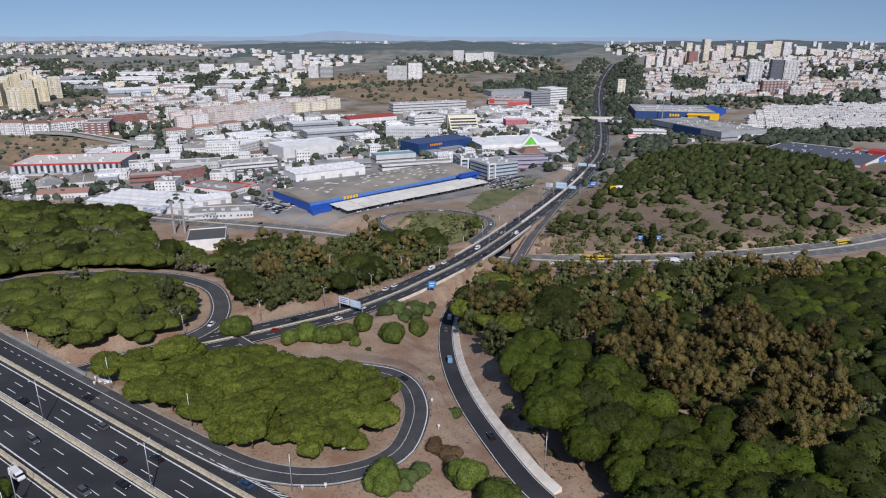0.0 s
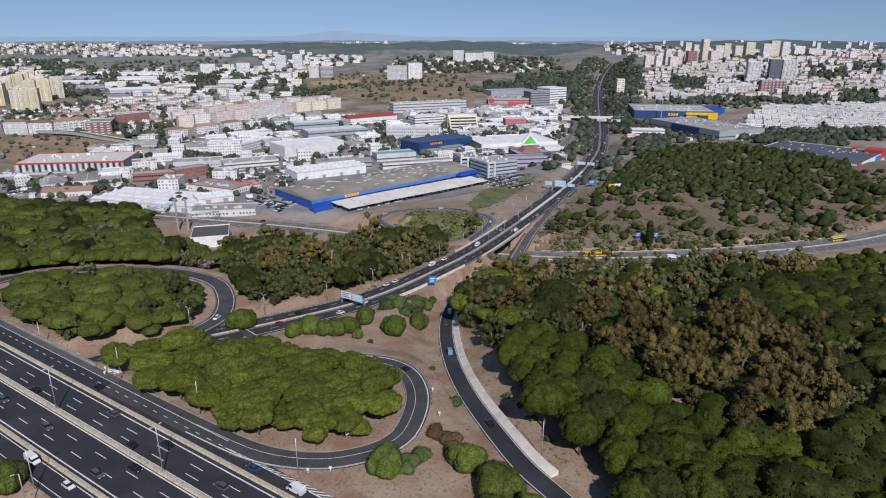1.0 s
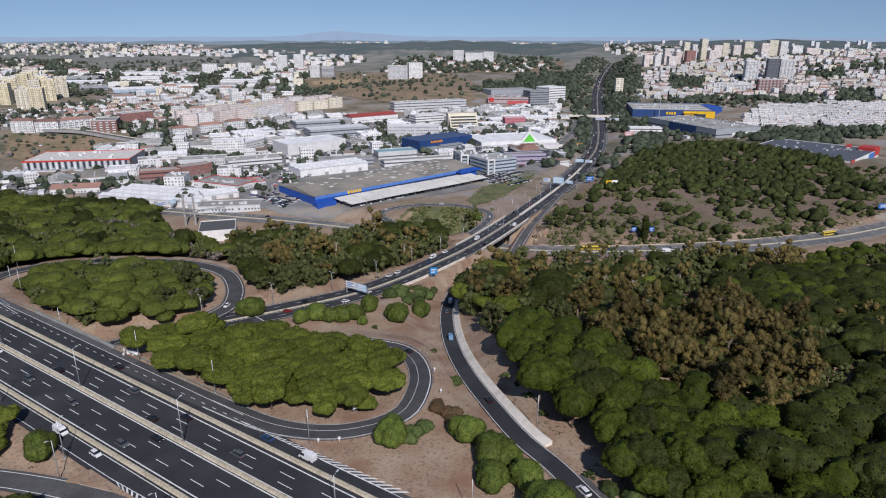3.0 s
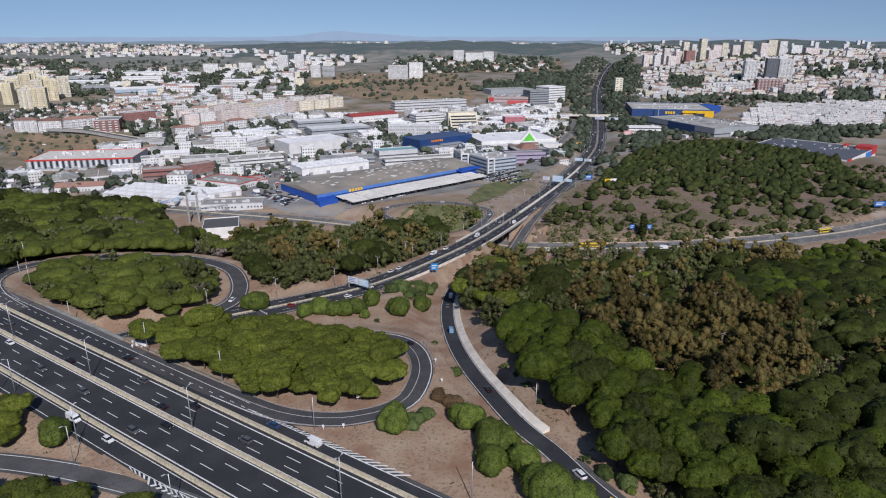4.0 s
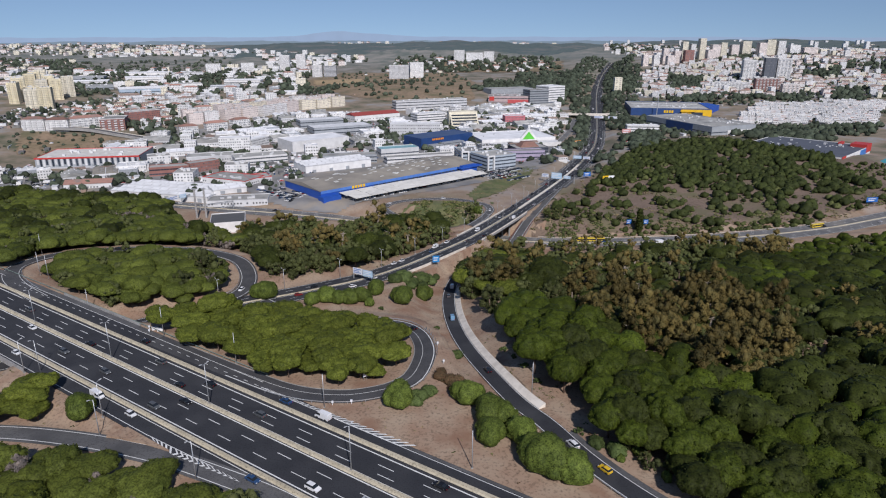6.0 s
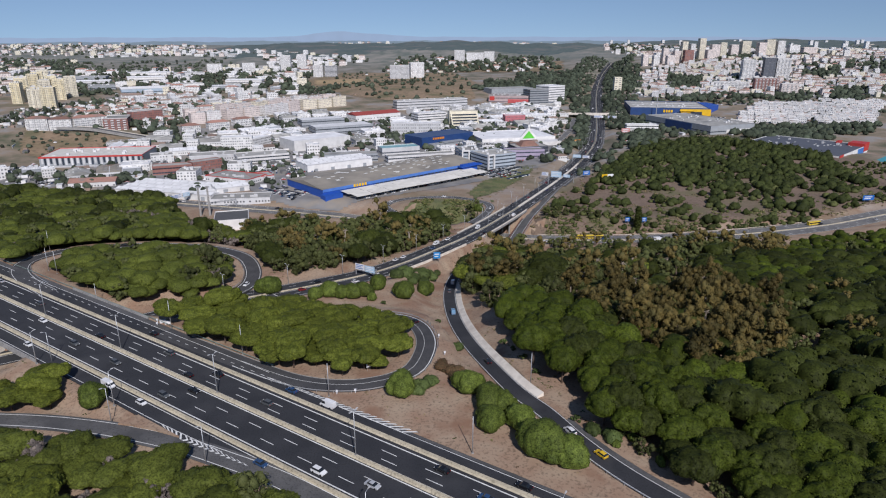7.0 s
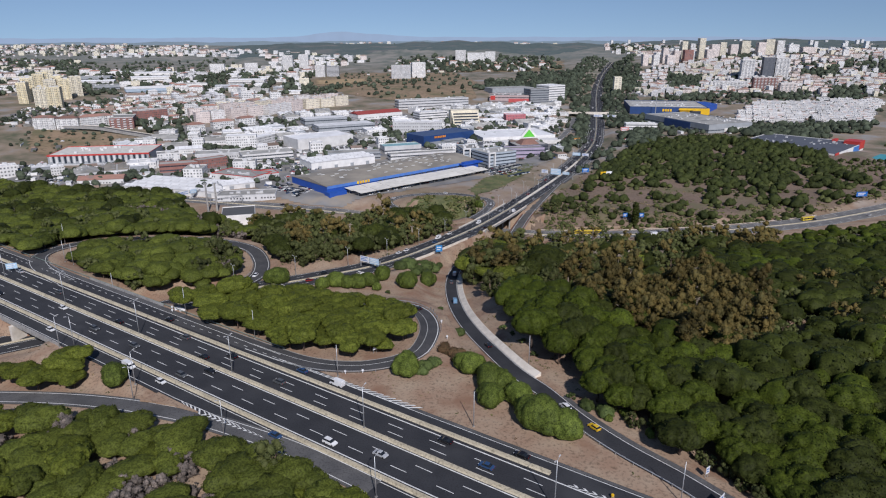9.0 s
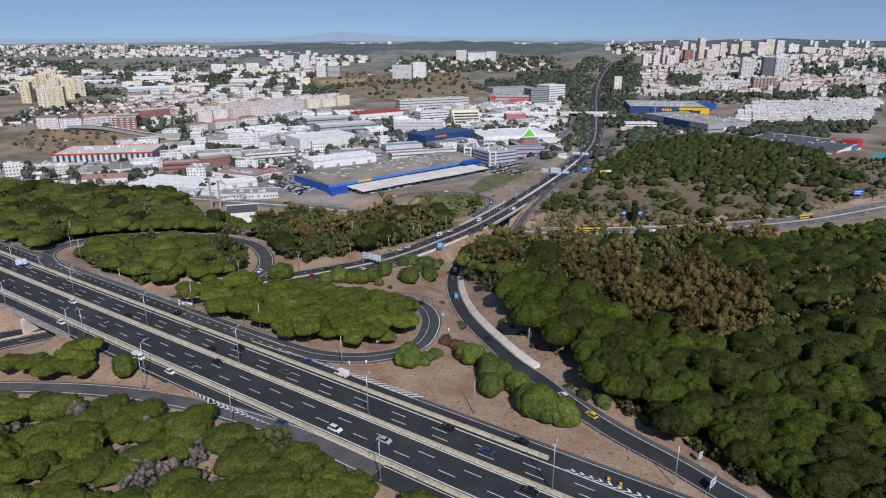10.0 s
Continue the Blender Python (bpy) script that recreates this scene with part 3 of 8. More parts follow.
def crown_loose(rng, r, h, lumps, flake, low=0.3, size=0.3):
    """Uneven crown of feathery clumps with gaps, for eucalyptus and mixed broadleaf trees."""
    s = Shape()
    tops = [(rng.uniform(-0.5, 0.5) * r, rng.uniform(-0.5, 0.5) * r, h * rng.uniform(0.7, 0.97)) for _ in range(4)]
    for i in range(lumps):
        tx, ty, tz = tops[i % 4]
        k = rng.random() ** 0.75
        z = h * low + (tz - h * low) * k
        w = r * (0.25 + 0.6 * math.sin(math.pi * min(1, 0.12 + 0.88 * (1 - k))))
        a = rng.uniform(0, 6.283)
        q = rng.random() ** 0.4
        c = (tx * k + w * math.cos(a) * q, ty * k + w * math.sin(a) * q, z)
        big = rng.random() ** 1.3
        rr = r * (0.15 + 0.24 * big) * (28 / lumps) ** 0.3
        tall = rng.uniform(0.75, 1.35)
        lump(s, rng, c, rr * 0.8, tall, ICO1, 0.3)
        sprays(s, rng, c, rr, tall, int(flake * (0.4 + 1.2 * big)), size)
    return s


def crown_bush(rng, r, h, lumps, flake):
    s = Shape()
    for i in range(lumps):
        q = math.sqrt((i + 0.5) / lumps)
        a = i * 2.39996 + rng.uniform(-0.3, 0.3)
        z = h * (0.12 + 0.62 * math.sqrt(max(0, 1 - q * q))) + rng.uniform(-0.06, 0.06) * h
        rr = r * rng.uniform(0.24, 0.34) * (14 / max(14, lumps)) ** 0.5
        c = (r * 0.78 * q * math.cos(a), r * 0.78 * q * math.sin(a), z)
        lump(s, rng, c, rr, 0.8, ICO1)
        if flake:
            flakes(s, rng, c, rr, 0.8, flake, 0.26)
    return s


def crown_column(rng):
    """A tall narrow crown of clumps set round a stem."""
    s = Shape()
    for i in range(34):
        k = (i + 0.5) / 34
        w = 1.25 * math.sin(math.pi * (0.18 + 0.78 * k)) ** 0.7
        a = i * 2.4
        c = (w * math.cos(a), w * math.sin(a), 1.6 + 15.2 * k)
        lump(s, rng, c, rng.uniform(1.0, 1.5), 1.2, ICO1, 0.3)
        flakes(s, rng, c, 1.35, 1.2, 18, 0.36, 0.4)
    return s


def trunk(rng, h, r0, limbs, spread, top):
    s = Shape()
    bend = rng.uniform(-0.06, 0.06, 2) * h
    mid = (bend[0], bend[1], h * 0.55)
    s.tube((0, 0, -0.6), mid, r0, r0 * 0.7)
    for i in range(limbs):
        a = i * 6.283 / limbs + rng.uniform(-0.4, 0.4)
        k = rng.uniform(0.4, 1.0)
        s.tube(mid, (bend[0] + math.cos(a) * spread * k, bend[1] + math.sin(a) * spread * k, h * top * rng.uniform(0.85, 1.0)), r0 * 0.5, r0 * 0.12, 5)
    return s


class Joined:
    """Many meshes laid into one, for what nobody could count."""

    def __init__(self):
        self.v, self.f, self.m, self.mats, self.n = [], [], [], [], 0

    def add(self, me, matrix):
        v = np.empty(len(me.vertices) * 3)
        me.vertices.foreach_get("co", v)
        me.calc_loop_triangles()
        f = np.empty(len(me.loop_triangles) * 3, int)
        me.loop_triangles.foreach_get("vertices", f)
        mat = me.materials[0]
        if mat not in self.mats:
            self.mats.append(mat)
        m = np.array(matrix)
        self.v.append(v.reshape(-1, 3) @ m[:3, :3].T + m[:3, 3])
        self.f.append(f.reshape(-1, 3) + self.n)
        self.m.append(np.full(len(f) // 3, self.mats.index(mat)))
        self.n += len(v) // 3

    def finish(self, name, label, category, smooth_faces=True):
        if not self.v:
            return None
        v, f, m = np.concatenate(self.v), np.concatenate(self.f), np.concatenate(self.m)
        me = bpy.data.meshes.new(name)
        me.vertices.add(len(v))
        me.vertices.foreach_set("co", v.ravel())
        me.loops.add(len(f) * 3)
        me.loops.foreach_set("vertex_index", f.ravel())
        me.polygons.add(len(f))
        me.polygons.foreach_set("loop_start", np.arange(0, len(f) * 3, 3))
        me.polygons.foreach_set("loop_total", np.full(len(f), 3))
        for mat in self.mats:
            me.materials.append(mat)
        me.polygons.foreach_set("material_index", m)
        me.polygons.foreach_set("use_smooth", np.full(len(f), smooth_faces))
        me.update()
        me.validate()
        return tagged(new(name, me), label, category, kind="stuff")


FAR_WOOD = Joined()


class Kind:
    """A kind of tree: a few variants, each built once, then copied. rest: lighter crowns, for trees joined into the far woods."""

    def __init__(self, name, label, category, leaf, bark, variants, crown, limbs, r, h, seed, top=0.8, rest=None):
        self.r, self.h, self.name, self.label, self.category, self.made = r, h, name, label, category, 0
        self.meshes, self.light = [], []
        for i in range(variants):
            rng = np.random.default_rng(seed * 100 + i)
            c = crown(rng).mesh("crown", leaf, True)
            t = trunk(rng, h, 0.035 * h, limbs, r * 0.7, top).mesh("trunk", bark, True)
            self.meshes.append((c, t))
            self.light.append(rest(rng).mesh("crown", leaf, True) if rest else c)

    def plant(self, x, y, scale, rng, sz=1.0, group="", z=None, single=True):
        k = self.made % len(self.meshes)
        c, t = self.meshes[k]
        self.made += 1
        m = Matrix.LocRotScale((x, y, ground_z(x, y) - 0.1 if z is None else z), Euler((0, 0, rng.uniform(0, 6.283))), (scale, scale, scale * sz))
        if not single:
            FAR_WOOD.add(self.light[k], m)
            if self.h > 10:
                FAR_WOOD.add(t, m)
            return None
        ob = thing(self.name, self.label, self.category, group, at=m)
        part("trunk", t, None, ob)
        part("crown", c, None, ob)
        return ob


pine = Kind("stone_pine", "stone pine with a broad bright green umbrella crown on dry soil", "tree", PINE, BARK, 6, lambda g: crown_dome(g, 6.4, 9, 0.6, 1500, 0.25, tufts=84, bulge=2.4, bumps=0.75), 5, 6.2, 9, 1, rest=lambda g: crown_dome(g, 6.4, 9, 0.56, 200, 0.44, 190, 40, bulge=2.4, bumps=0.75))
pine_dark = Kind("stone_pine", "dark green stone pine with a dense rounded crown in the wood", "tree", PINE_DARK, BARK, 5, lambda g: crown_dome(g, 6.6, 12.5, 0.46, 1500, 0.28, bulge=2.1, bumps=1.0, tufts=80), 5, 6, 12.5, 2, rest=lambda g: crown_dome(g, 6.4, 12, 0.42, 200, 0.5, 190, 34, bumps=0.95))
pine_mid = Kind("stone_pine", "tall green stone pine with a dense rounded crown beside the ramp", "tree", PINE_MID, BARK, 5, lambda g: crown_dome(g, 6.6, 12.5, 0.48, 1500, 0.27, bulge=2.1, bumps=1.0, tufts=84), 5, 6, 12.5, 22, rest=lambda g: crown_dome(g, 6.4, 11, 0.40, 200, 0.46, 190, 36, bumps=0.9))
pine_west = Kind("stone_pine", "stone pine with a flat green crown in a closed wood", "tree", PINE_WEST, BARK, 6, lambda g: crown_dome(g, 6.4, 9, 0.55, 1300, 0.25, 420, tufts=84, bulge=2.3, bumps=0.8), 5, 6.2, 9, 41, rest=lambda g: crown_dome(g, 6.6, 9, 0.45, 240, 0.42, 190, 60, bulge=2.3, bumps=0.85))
euca = Kind("eucalyptus_tree", "tall eucalyptus with a loose brownish crown and pale trunk", "tree", EUCA, BARK_PALE, 5, lambda g: crown_loose(g, 6.8, 19, 40, 95, 0.2, 0.31), 6, 4.2, 19, 3, 0.62, rest=lambda g: crown_loose(g, 6.4, 18, 15, 26, 0.2, 0.6))
olive = Kind("broadleaf_tree", "olive-green broadleaf tree with an uneven open crown", "tree", OLIVE, BARK, 5, lambda g: crown_loose(g, 5.4, 11, 26, 72, 0.1, 0.26), 4, 4.8, 11, 4, rest=lambda g: crown_loose(g, 5.2, 11, 13, 22, 0.08, 0.55))
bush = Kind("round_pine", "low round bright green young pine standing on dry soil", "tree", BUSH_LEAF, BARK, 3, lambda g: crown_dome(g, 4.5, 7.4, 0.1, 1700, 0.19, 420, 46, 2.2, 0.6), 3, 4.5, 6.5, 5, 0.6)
shrub_big = Kind("shrub", "dense rounded grey-green shrub on dry soil", "shrub", SHRUB, BARK, 3, lambda g: crown_dome(g, 1.7, 1.9, 0.06, 420, 0.15, 110, 16, 2.0, 0.4), 3, 1.6, 1.9, 26, 0.6)
shrub = Kind("shrub", "low grey-green shrub on dry soil", "shrub", SHRUB, BARK, 3, lambda g: crown_bush(g, 1.6, 1.9, 7, 16), 3, 1.6, 1.9, 6, 0.6)
russet = Kind("shrub", "low russet-brown dry shrub beside the road", "shrub", DRY, BARK, 2, lambda g: crown_dome(g, 1.8, 1.8, 0.06, 380, 0.16, 110, 16, 2.0, 0.4), 3, 1.8, 2.2, 7, 0.6)
far_pine = Kind("pine_tree", "small dark green pine growing on the dry hill", "tree", HILL_PINE, BARK, 4, lambda g: crown_dome(g, 3.8, 6.5, 0.14, 64, 0.55, 60, 16, 2.0, 1.2), 3, 3.6, 6.5, 8, 0.6)
olive_low = Kind("scrub_tree", "small grey-green scrub tree on the dry hill", "tree", OLIVE, BARK, 2, lambda g: crown_dome(g, 2.8, 4.2, 0.1, 24, 0.55, 26, 8, 2.0, 0.7), 3, 2.6, 4.2, 18, 0.6)
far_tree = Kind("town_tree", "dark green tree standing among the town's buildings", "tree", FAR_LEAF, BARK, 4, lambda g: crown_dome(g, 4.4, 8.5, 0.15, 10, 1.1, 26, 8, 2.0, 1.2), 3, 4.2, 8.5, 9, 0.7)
thicket = Kind("bare_thicket", "grey leafless thicket between green pines", "shrub", TWIGS, BARK, 2, lambda g: crown_loose(g, 4.0, 6.0, 40, 40, 0.1, 0.2), 5, 4.0, 6.0, 19, rest=lambda g: crown_loose(g, 5.0, 8.0, 15, 30, 0.1, 0.4))
poplar = Kind("poplar_tree", "tall narrow dark green tree beside the road", "tree", PINE_DARK, BARK, 1, crown_column, 3, 1.2, 17, 10, 0.6)


def inside(poly, x, y):
    odd = False
    for (x0, y0), (x1, y1) in zip(poly, poly[1:] + poly[:1]):
        if (y0 > y) != (y1 > y) and x < (x1 - x0) * (y - y0) / (y1 - y0) + x0:
            odd = not odd
    return odd


ROAD_PTS = [(line[::2, :2], half) for line, half in ROADS]


def clear_of_roads(x, y, margin):
    for pts, half in ROAD_PTS:
        if np.min(np.hypot(pts[:, 0] - x, pts[:, 1] - y)) < half + margin:
            return False
    dx, dy = x - M_O[0], y - M_O[1]
    s, o = dx * M_U[0] + dy * M_U[1], dx * M_N[0] + dy * M_N[1]
    return not (-22 - margin < o < far_edge(s) + margin)


def wood(poly, kinds, space, scale, seed, group, margin=4.0, skip=0.0, sz=(0.9, 1.15), near=999.0, patchy=None, other=()):
    """Plants a polygon of the plan on a jittered grid. kinds: (kind, share); other: what grows in patches among them."""
    rng = np.random.default_rng(seed)
    xs, ys = [p[0] for p in poly], [p[1] for p in poly]
    share = np.cumsum([k[1] for k in kinds])
    row = 0
    for y in np.arange(min(ys), max(ys), space * 0.87):
        row += 1
        for x in np.arange(min(xs) + (row % 2) * space / 2, max(xs), space):
            px, py = x + rng.uniform(-0.3, 0.3) * space, y + rng.uniform(-0.3, 0.3) * space
            pick, sc, hz, sk = rng.random() * share[-1], rng.uniform(*scale), rng.uniform(*sz), rng.random()
            if patchy is not None and noise.noise(Vector((px / 24, py / 30, seed))) < patchy * (1 if sk < 0.8 else 3):
                continue
            if sk >= skip and inside(poly, px, py) and clear_of_roads(px, py, margin):
                tree = kinds[int(np.searchsorted(share, pick))][0]
                if other and noise.noise(Vector((px / 34, py / 22, seed))) > 0.16:
                    tree = other[int(sk * 97) % len(other)]
                tree.plant(px, py, sc, rng, hz, group, single=py < near)


wood([(-122, 201), (-98, 180), (-79, 174.5), (-57, 159), (-36, 154), (-21, 160), (-14, 172), (-15, 190), (-23, 204), (-44, 208), (-61, 214), (-78, 220), (-96, 214)],
     [(pine, 1)], 7.6, (0.6, 1.0), 11, "pines on the loop island", 1.4, sz=(0.8, 1.4))
wood([(-200, 268), (-178, 238), (-150, 232), (-131, 236), (-116, 246), (-112, 266), (-125, 290), (-142, 303), (-180, 300), (-205, 290)],
     [(pine_west, 9), (olive, 1)], 7.0, (0.62, 0.98), 12, "pines on the western island", 2.6, sz=(0.85, 1.25), near=243)
wood([(-460, 566), (-404, 549), (-341, 530), (-282, 511), (-240, 499), (-224, 470), (-212, 432), (-186, 396), (-152, 372), (-128, 348), (-146, 331), (-160, 321), (-194, 314), (-212, 304), (-223, 288), (-228, 270), (-262, 280), (-330, 310), (-450, 430)],
     [(pine_west, 9), (olive, 1)], 7.4, (0.66, 1.02), 13, "western pine wood", 2.6, sz=(0.85, 1.2), near=0, other=(thicket, olive, thicket, pine_dark))
wood([(-146, 400), (-121, 412), (-72, 415), (-56, 425), (-50, 400), (-36, 340), (-56, 310), (-78, 284), (-94, 284), (-125, 330)],
     [(olive, 12), (euca, 1), (pine_dark, 2)], 7.2, (0.6, 1.15), 14, "mixed wood beside the avenue", 2.5, near=330)
wood([(-52, 428), (-12, 448), (2, 402), (-20, 352), (-36, 340), (-50, 400)], [(olive, 9), (euca, 1), (pine_dark, 2)], 7.6, (0.75, 1.25), 24, "tall trees beside the avenue", 2.5, near=0)
wood([(27, 249), (45, 240), (55, 214), (62, 190), (75, 150), (88, 122), (66, 110), (46, 118), (36, 140), (30, 175), (24, 215)],
     [(pine_mid, 4), (pine_dark, 1)], 9.6, (0.66, 1.02), 15, "pines beside the ramp", 9, 0.04, sz=(0.95, 1.4), near=200)
wood([(62, 190), (75, 175), (105, 160), (140, 150), (170, 120), (190, 60), (120, 40), (110, 85), (90, 115), (75, 150)],
     [(pine_mid, 2), (pine_dark, 3)], 9.2, (0.66, 1.05), 36, "dark pines beside the ramp", 12, 0.06, sz=(0.95, 1.4), near=120)
wood([(60, 106), (66, 96), (76, 84), (88, 70), (104, 56), (125, 40), (140, 60), (112, 84), (92, 118)], [(pine_mid, 2), (pine_dark, 3)], 8.4, (0.66, 1.0), 34, "dark pines beside the ramp", 4.5, sz=(0.95, 1.3))
wood([(66, 228), (84, 252), (126, 268), (156, 236), (146, 196), (118, 166), (98, 146), (80, 162), (62, 190)],
     [(euca, 6), (olive, 2)], 10.4, (0.62, 0.98), 16, "brown eucalyptus stand", 4, 0.08, sz=(1.0, 1.3))
wood([(12, 325), (135, 325), (150, 318), (140, 305), (85, 280), (66, 250), (35, 250), (16, 275)],
     [(euca, 1), (olive, 4), (pine_dark, 2), (pine, 2)], 7.4, (0.75, 1.3), 17, "mixed wood beside the avenue bridge", 5, near=290)
wood([(14, 325), (135, 325), (150, 318), (215, 385), (215, 398), (160, 385), (120, 370), (74, 368), (32, 362)],
     [(olive, 5), (pine_dark, 1)], 9.0, (0.55, 1.0), 28, "low wood above the lower road", 5, near=0)
wood([(52, 372), (60, 400), (84, 412), (150, 410), (215, 418), (215, 395), (160, 380), (120, 368), (74, 366)],
     [(olive, 6), (euca, 1)], 8.5, (0.35, 0.8), 30, "low trees on the bank above the lower road", 5, 0.2, near=0)
wood([(10, 268), (14, 300), (20, 330), (30, 356), (42, 380), (54, 384), (46, 352), (34, 322), (30, 280)], [(olive, 4), (pine, 2), (euca, 1)], 6.6, (0.95, 1.45), 33, "tall trees hiding the ramp", 3.2, near=300)
wood([(160, 380), (200, 395), (238, 402), (240, 372), (215, 345), (180, 350)], [(euca, 2), (olive, 2)], 8.5, (0.7, 1.05), 29, "trees above the lower road", 5, near=0)
wood([(200, 345), (350, 345), (330, 290), (300, 230), (240, 150), (190, 120), (165, 160), (172, 235), (140, 280), (150, 310)],
     [(pine_mid, 3), (pine_dark, 6)], 8.4, (0.65, 1.05), 18, "eastern pine wood", 5, sz=(0.9, 1.3), near=0)
wood([(205, 346), (235, 372), (240, 404), (300, 424), (380, 446), (380, 350), (350, 346)], [(pine_mid, 4), (olive, 1)], 8.2, (0.42, 0.68), 37, "low pines above the lower road", 5, near=0)
wood([(-160, 116), (-123, 114), (-100, 111), (-79, 101), (-47, 88), (-22, 76), (-6, 65), (-2, 54), (-60, 54), (-140, 56), (-180, 85)],
     [(pine_west, 9), (pine, 3), (olive, 1)], 7.8, (0.62, 1.0), 19, "pines beside the motorway", 3.5, sz=(0.8, 1.2), other=(thicket, thicket, pine_west))
wood([(-165, 143), (-149, 152), (-133, 153), (-124, 141), (-132, 132), (-157, 133)], [(pine, 1)], 7, (0.6, 0.85), 20, "pines below the motorway", 2)
wood([(150, 600), (199, 690), (250, 770), (300, 800), (340, 775), (376, 738), (412, 702), (430, 660), (440, 590), (400, 560), (350, 566), (300, 545), (260, 572), (215, 560)],
     [(far_pine, 5), (olive_low, 1)], 6.2, (0.35, 1.2), 21, "pines on the hill", 3, 0.1, near=0, patchy=-0.2)
wood([(300, 800), (352, 786), (396, 742), (430, 704), (440, 676), (424, 664), (396, 706), (356, 752), (310, 776)], [(far_pine, 1)], 6.0, (0.75, 1.25), 51, "tall pines on the hill's crest", 3, 0.05, sz=(1.0, 1.4), near=0)
wood([(440, 590), (430, 655), (450, 672), (500, 672), (560, 700), (610, 690), (540, 600), (480, 570)], [(far_pine, 2), (olive_low, 2)], 6.4, (0.3, 0.62), 52, "low trees on the hill's eastern slope", 3, 0.1, near=0, patchy=-0.25)
wood([(585, 800), (660, 880), (720, 860), (640, 770)], [(far_pine, 2), (olive_low, 2)], 7.0, (0.4, 0.9), 53, "trees beside the retail park", 3, 0.2, near=0)
wood([(90, 520), (150, 600), (220, 555), (380, 545), (440, 580), (480, 570), (367, 515), (315, 488), (221, 470), (161, 472), (110, 480)],
     [(far_pine, 2), (olive_low, 3)], 7.0, (0.35, 1.2), 25, "scrub on the hill's foot", 4, 0.4, near=0, patchy=-0.05)
wood([(60, 200), (88, 176), (118, 158), (170, 150), (215, 160), (215, 240), (150, 290), (70, 258)], [(olive, 1), (pine_dark, 2)], 8.5, (0.5, 0.9), 26, "understorey of the eucalyptus stand", 4, near=0)
wood([(168, 150), (215, 150), (230, 240), (180, 265)], [(euca, 2), (pine_dark, 4)], 8.5, (0.6, 1.0), 27, "dark eastern trees", 4, near=0)
wood([(50, 114), (60, 103), (68, 93), (78, 80), (92, 64), (98, 70), (84, 86), (72, 102), (62, 114), (52, 120)], [(olive, 3), (bush, 1)], 5.2, (0.28, 0.5), 38, "low trees along the ramp", 3.4, 0.15)
SCRUB = Joined()
scrub_mesh = [crown_bush(np.random.default_rng(50 + i), 0.9, 0.9, 3, 4).mesh("tuft", m, True) for i, m in enumerate((STRAW, STRAW, REED, SHRUB, DRY))]


def scrub(poly, n, seed, weights, size, margin=1.0):
    """Scatters low tufts and small bushes over a stretch of open ground."""
    rng = np.random.default_rng(seed)
    xs, ys = [p[0] for p in poly], [p[1] for p in poly]
    w = np.array(weights) / sum(weights)
    for _ in range(n):
        x, y = rng.uniform(min(xs), max(xs)), rng.uniform(min(ys), max(ys))
        k, sc, a = rng.choice(5, p=w), rng.uniform(*size), rng.uniform(0, 6.28)
        if noise.noise(Vector((x / 13, y / 17, seed))) > -0.08 and inside(poly, x, y) and clear_of_roads(x, y, margin):
            SCRUB.add(scrub_mesh[k], Matrix.LocRotScale((x, y, ground_z(x, y) - 0.12), Euler((0, 0, a)), (sc, sc, sc * 0.6)))


scrub([(-40, 145), (30, 95), (75, 75), (60, 100), (20, 150), (2, 190), (0, 230), (5, 300), (-10, 330), (-70, 262), (-30, 225), (-5, 205), (3, 175), (-5, 150)], 900, 1, (5, 5, 1, 2, 1), (0.25, 0.8))
scrub([(18, 195), (30, 130), (60, 100), (100, 60), (110, 70), (70, 110), (45, 140), (34, 180), (26, 240), (14, 260)], 500, 2, (4, 4, 3, 3, 1), (0.4, 1.0))
scrub([(-180, 150), (-120, 125), (-60, 100), (-60, 112), (-110, 150), (-160, 175)], 300, 3, (5, 5, 1, 2, 1), (0.3, 0.9))
scrub([(-42, 500), (-20, 530), (23, 525), (33, 500), (20, 470), (-27, 478)], 1300, 4, (1, 1, 8, 5, 1), (1.4, 3.2))
wood([(-12, 446), (6, 448), (22, 466), (34, 490), (30, 504), (16, 484), (-2, 470), (-24, 466)], [(olive, 3), (bush, 1)], 5.6, (0.4, 0.75), 54, "low trees between the loop road and the avenue", 1.6, 0.1, near=0)
scrub([(60, 560), (110, 660), (90, 690), (20, 560), (35, 530)], 350, 5, (3, 3, 3, 3, 2), (0.9, 2.2))
scrub([(85, 520), (160, 640), (230, 560), (430, 570), (480, 560), (367, 508), (300, 480), (160, 466), (100, 466)], 2400, 6, (4, 4, 4, 4, 2), (0.5, 3.0))
scrub([(62, 470), (75, 466), (100, 470), (112, 520), (92, 560), (78, 520)], 500, 20, (3, 4, 4, 4, 3), (0.8, 2.6), 0.5)
wood([(84, 462), (200, 461), (310, 480), (310, 490), (200, 472), (84, 474)], [(olive_low, 3), (far_pine, 1)], 4.6, (0.35, 0.8), 35, "hedge along the lower road", 1.2, 0.2, near=0)
scrub([(84, 458), (200, 462), (300, 476), (200, 484), (84, 482)], 1500, 17, (1, 1, 5, 6, 0), (1.4, 3.0))
scrub([(-125, 300), (-85, 282), (-40, 320), (-5, 372), (20, 420), (-10, 440), (-56, 320)], 700, 18, (4, 4, 3, 4, 1), (0.8, 2.0), 0.5)
scrub([(16, 210), (20, 180), (30, 150), (42, 128), (50, 118), (58, 124), (44, 146), (34, 180), (26, 225)], 420, 19, (4, 5, 2, 3, 1), (0.4, 1.1), 3.5)
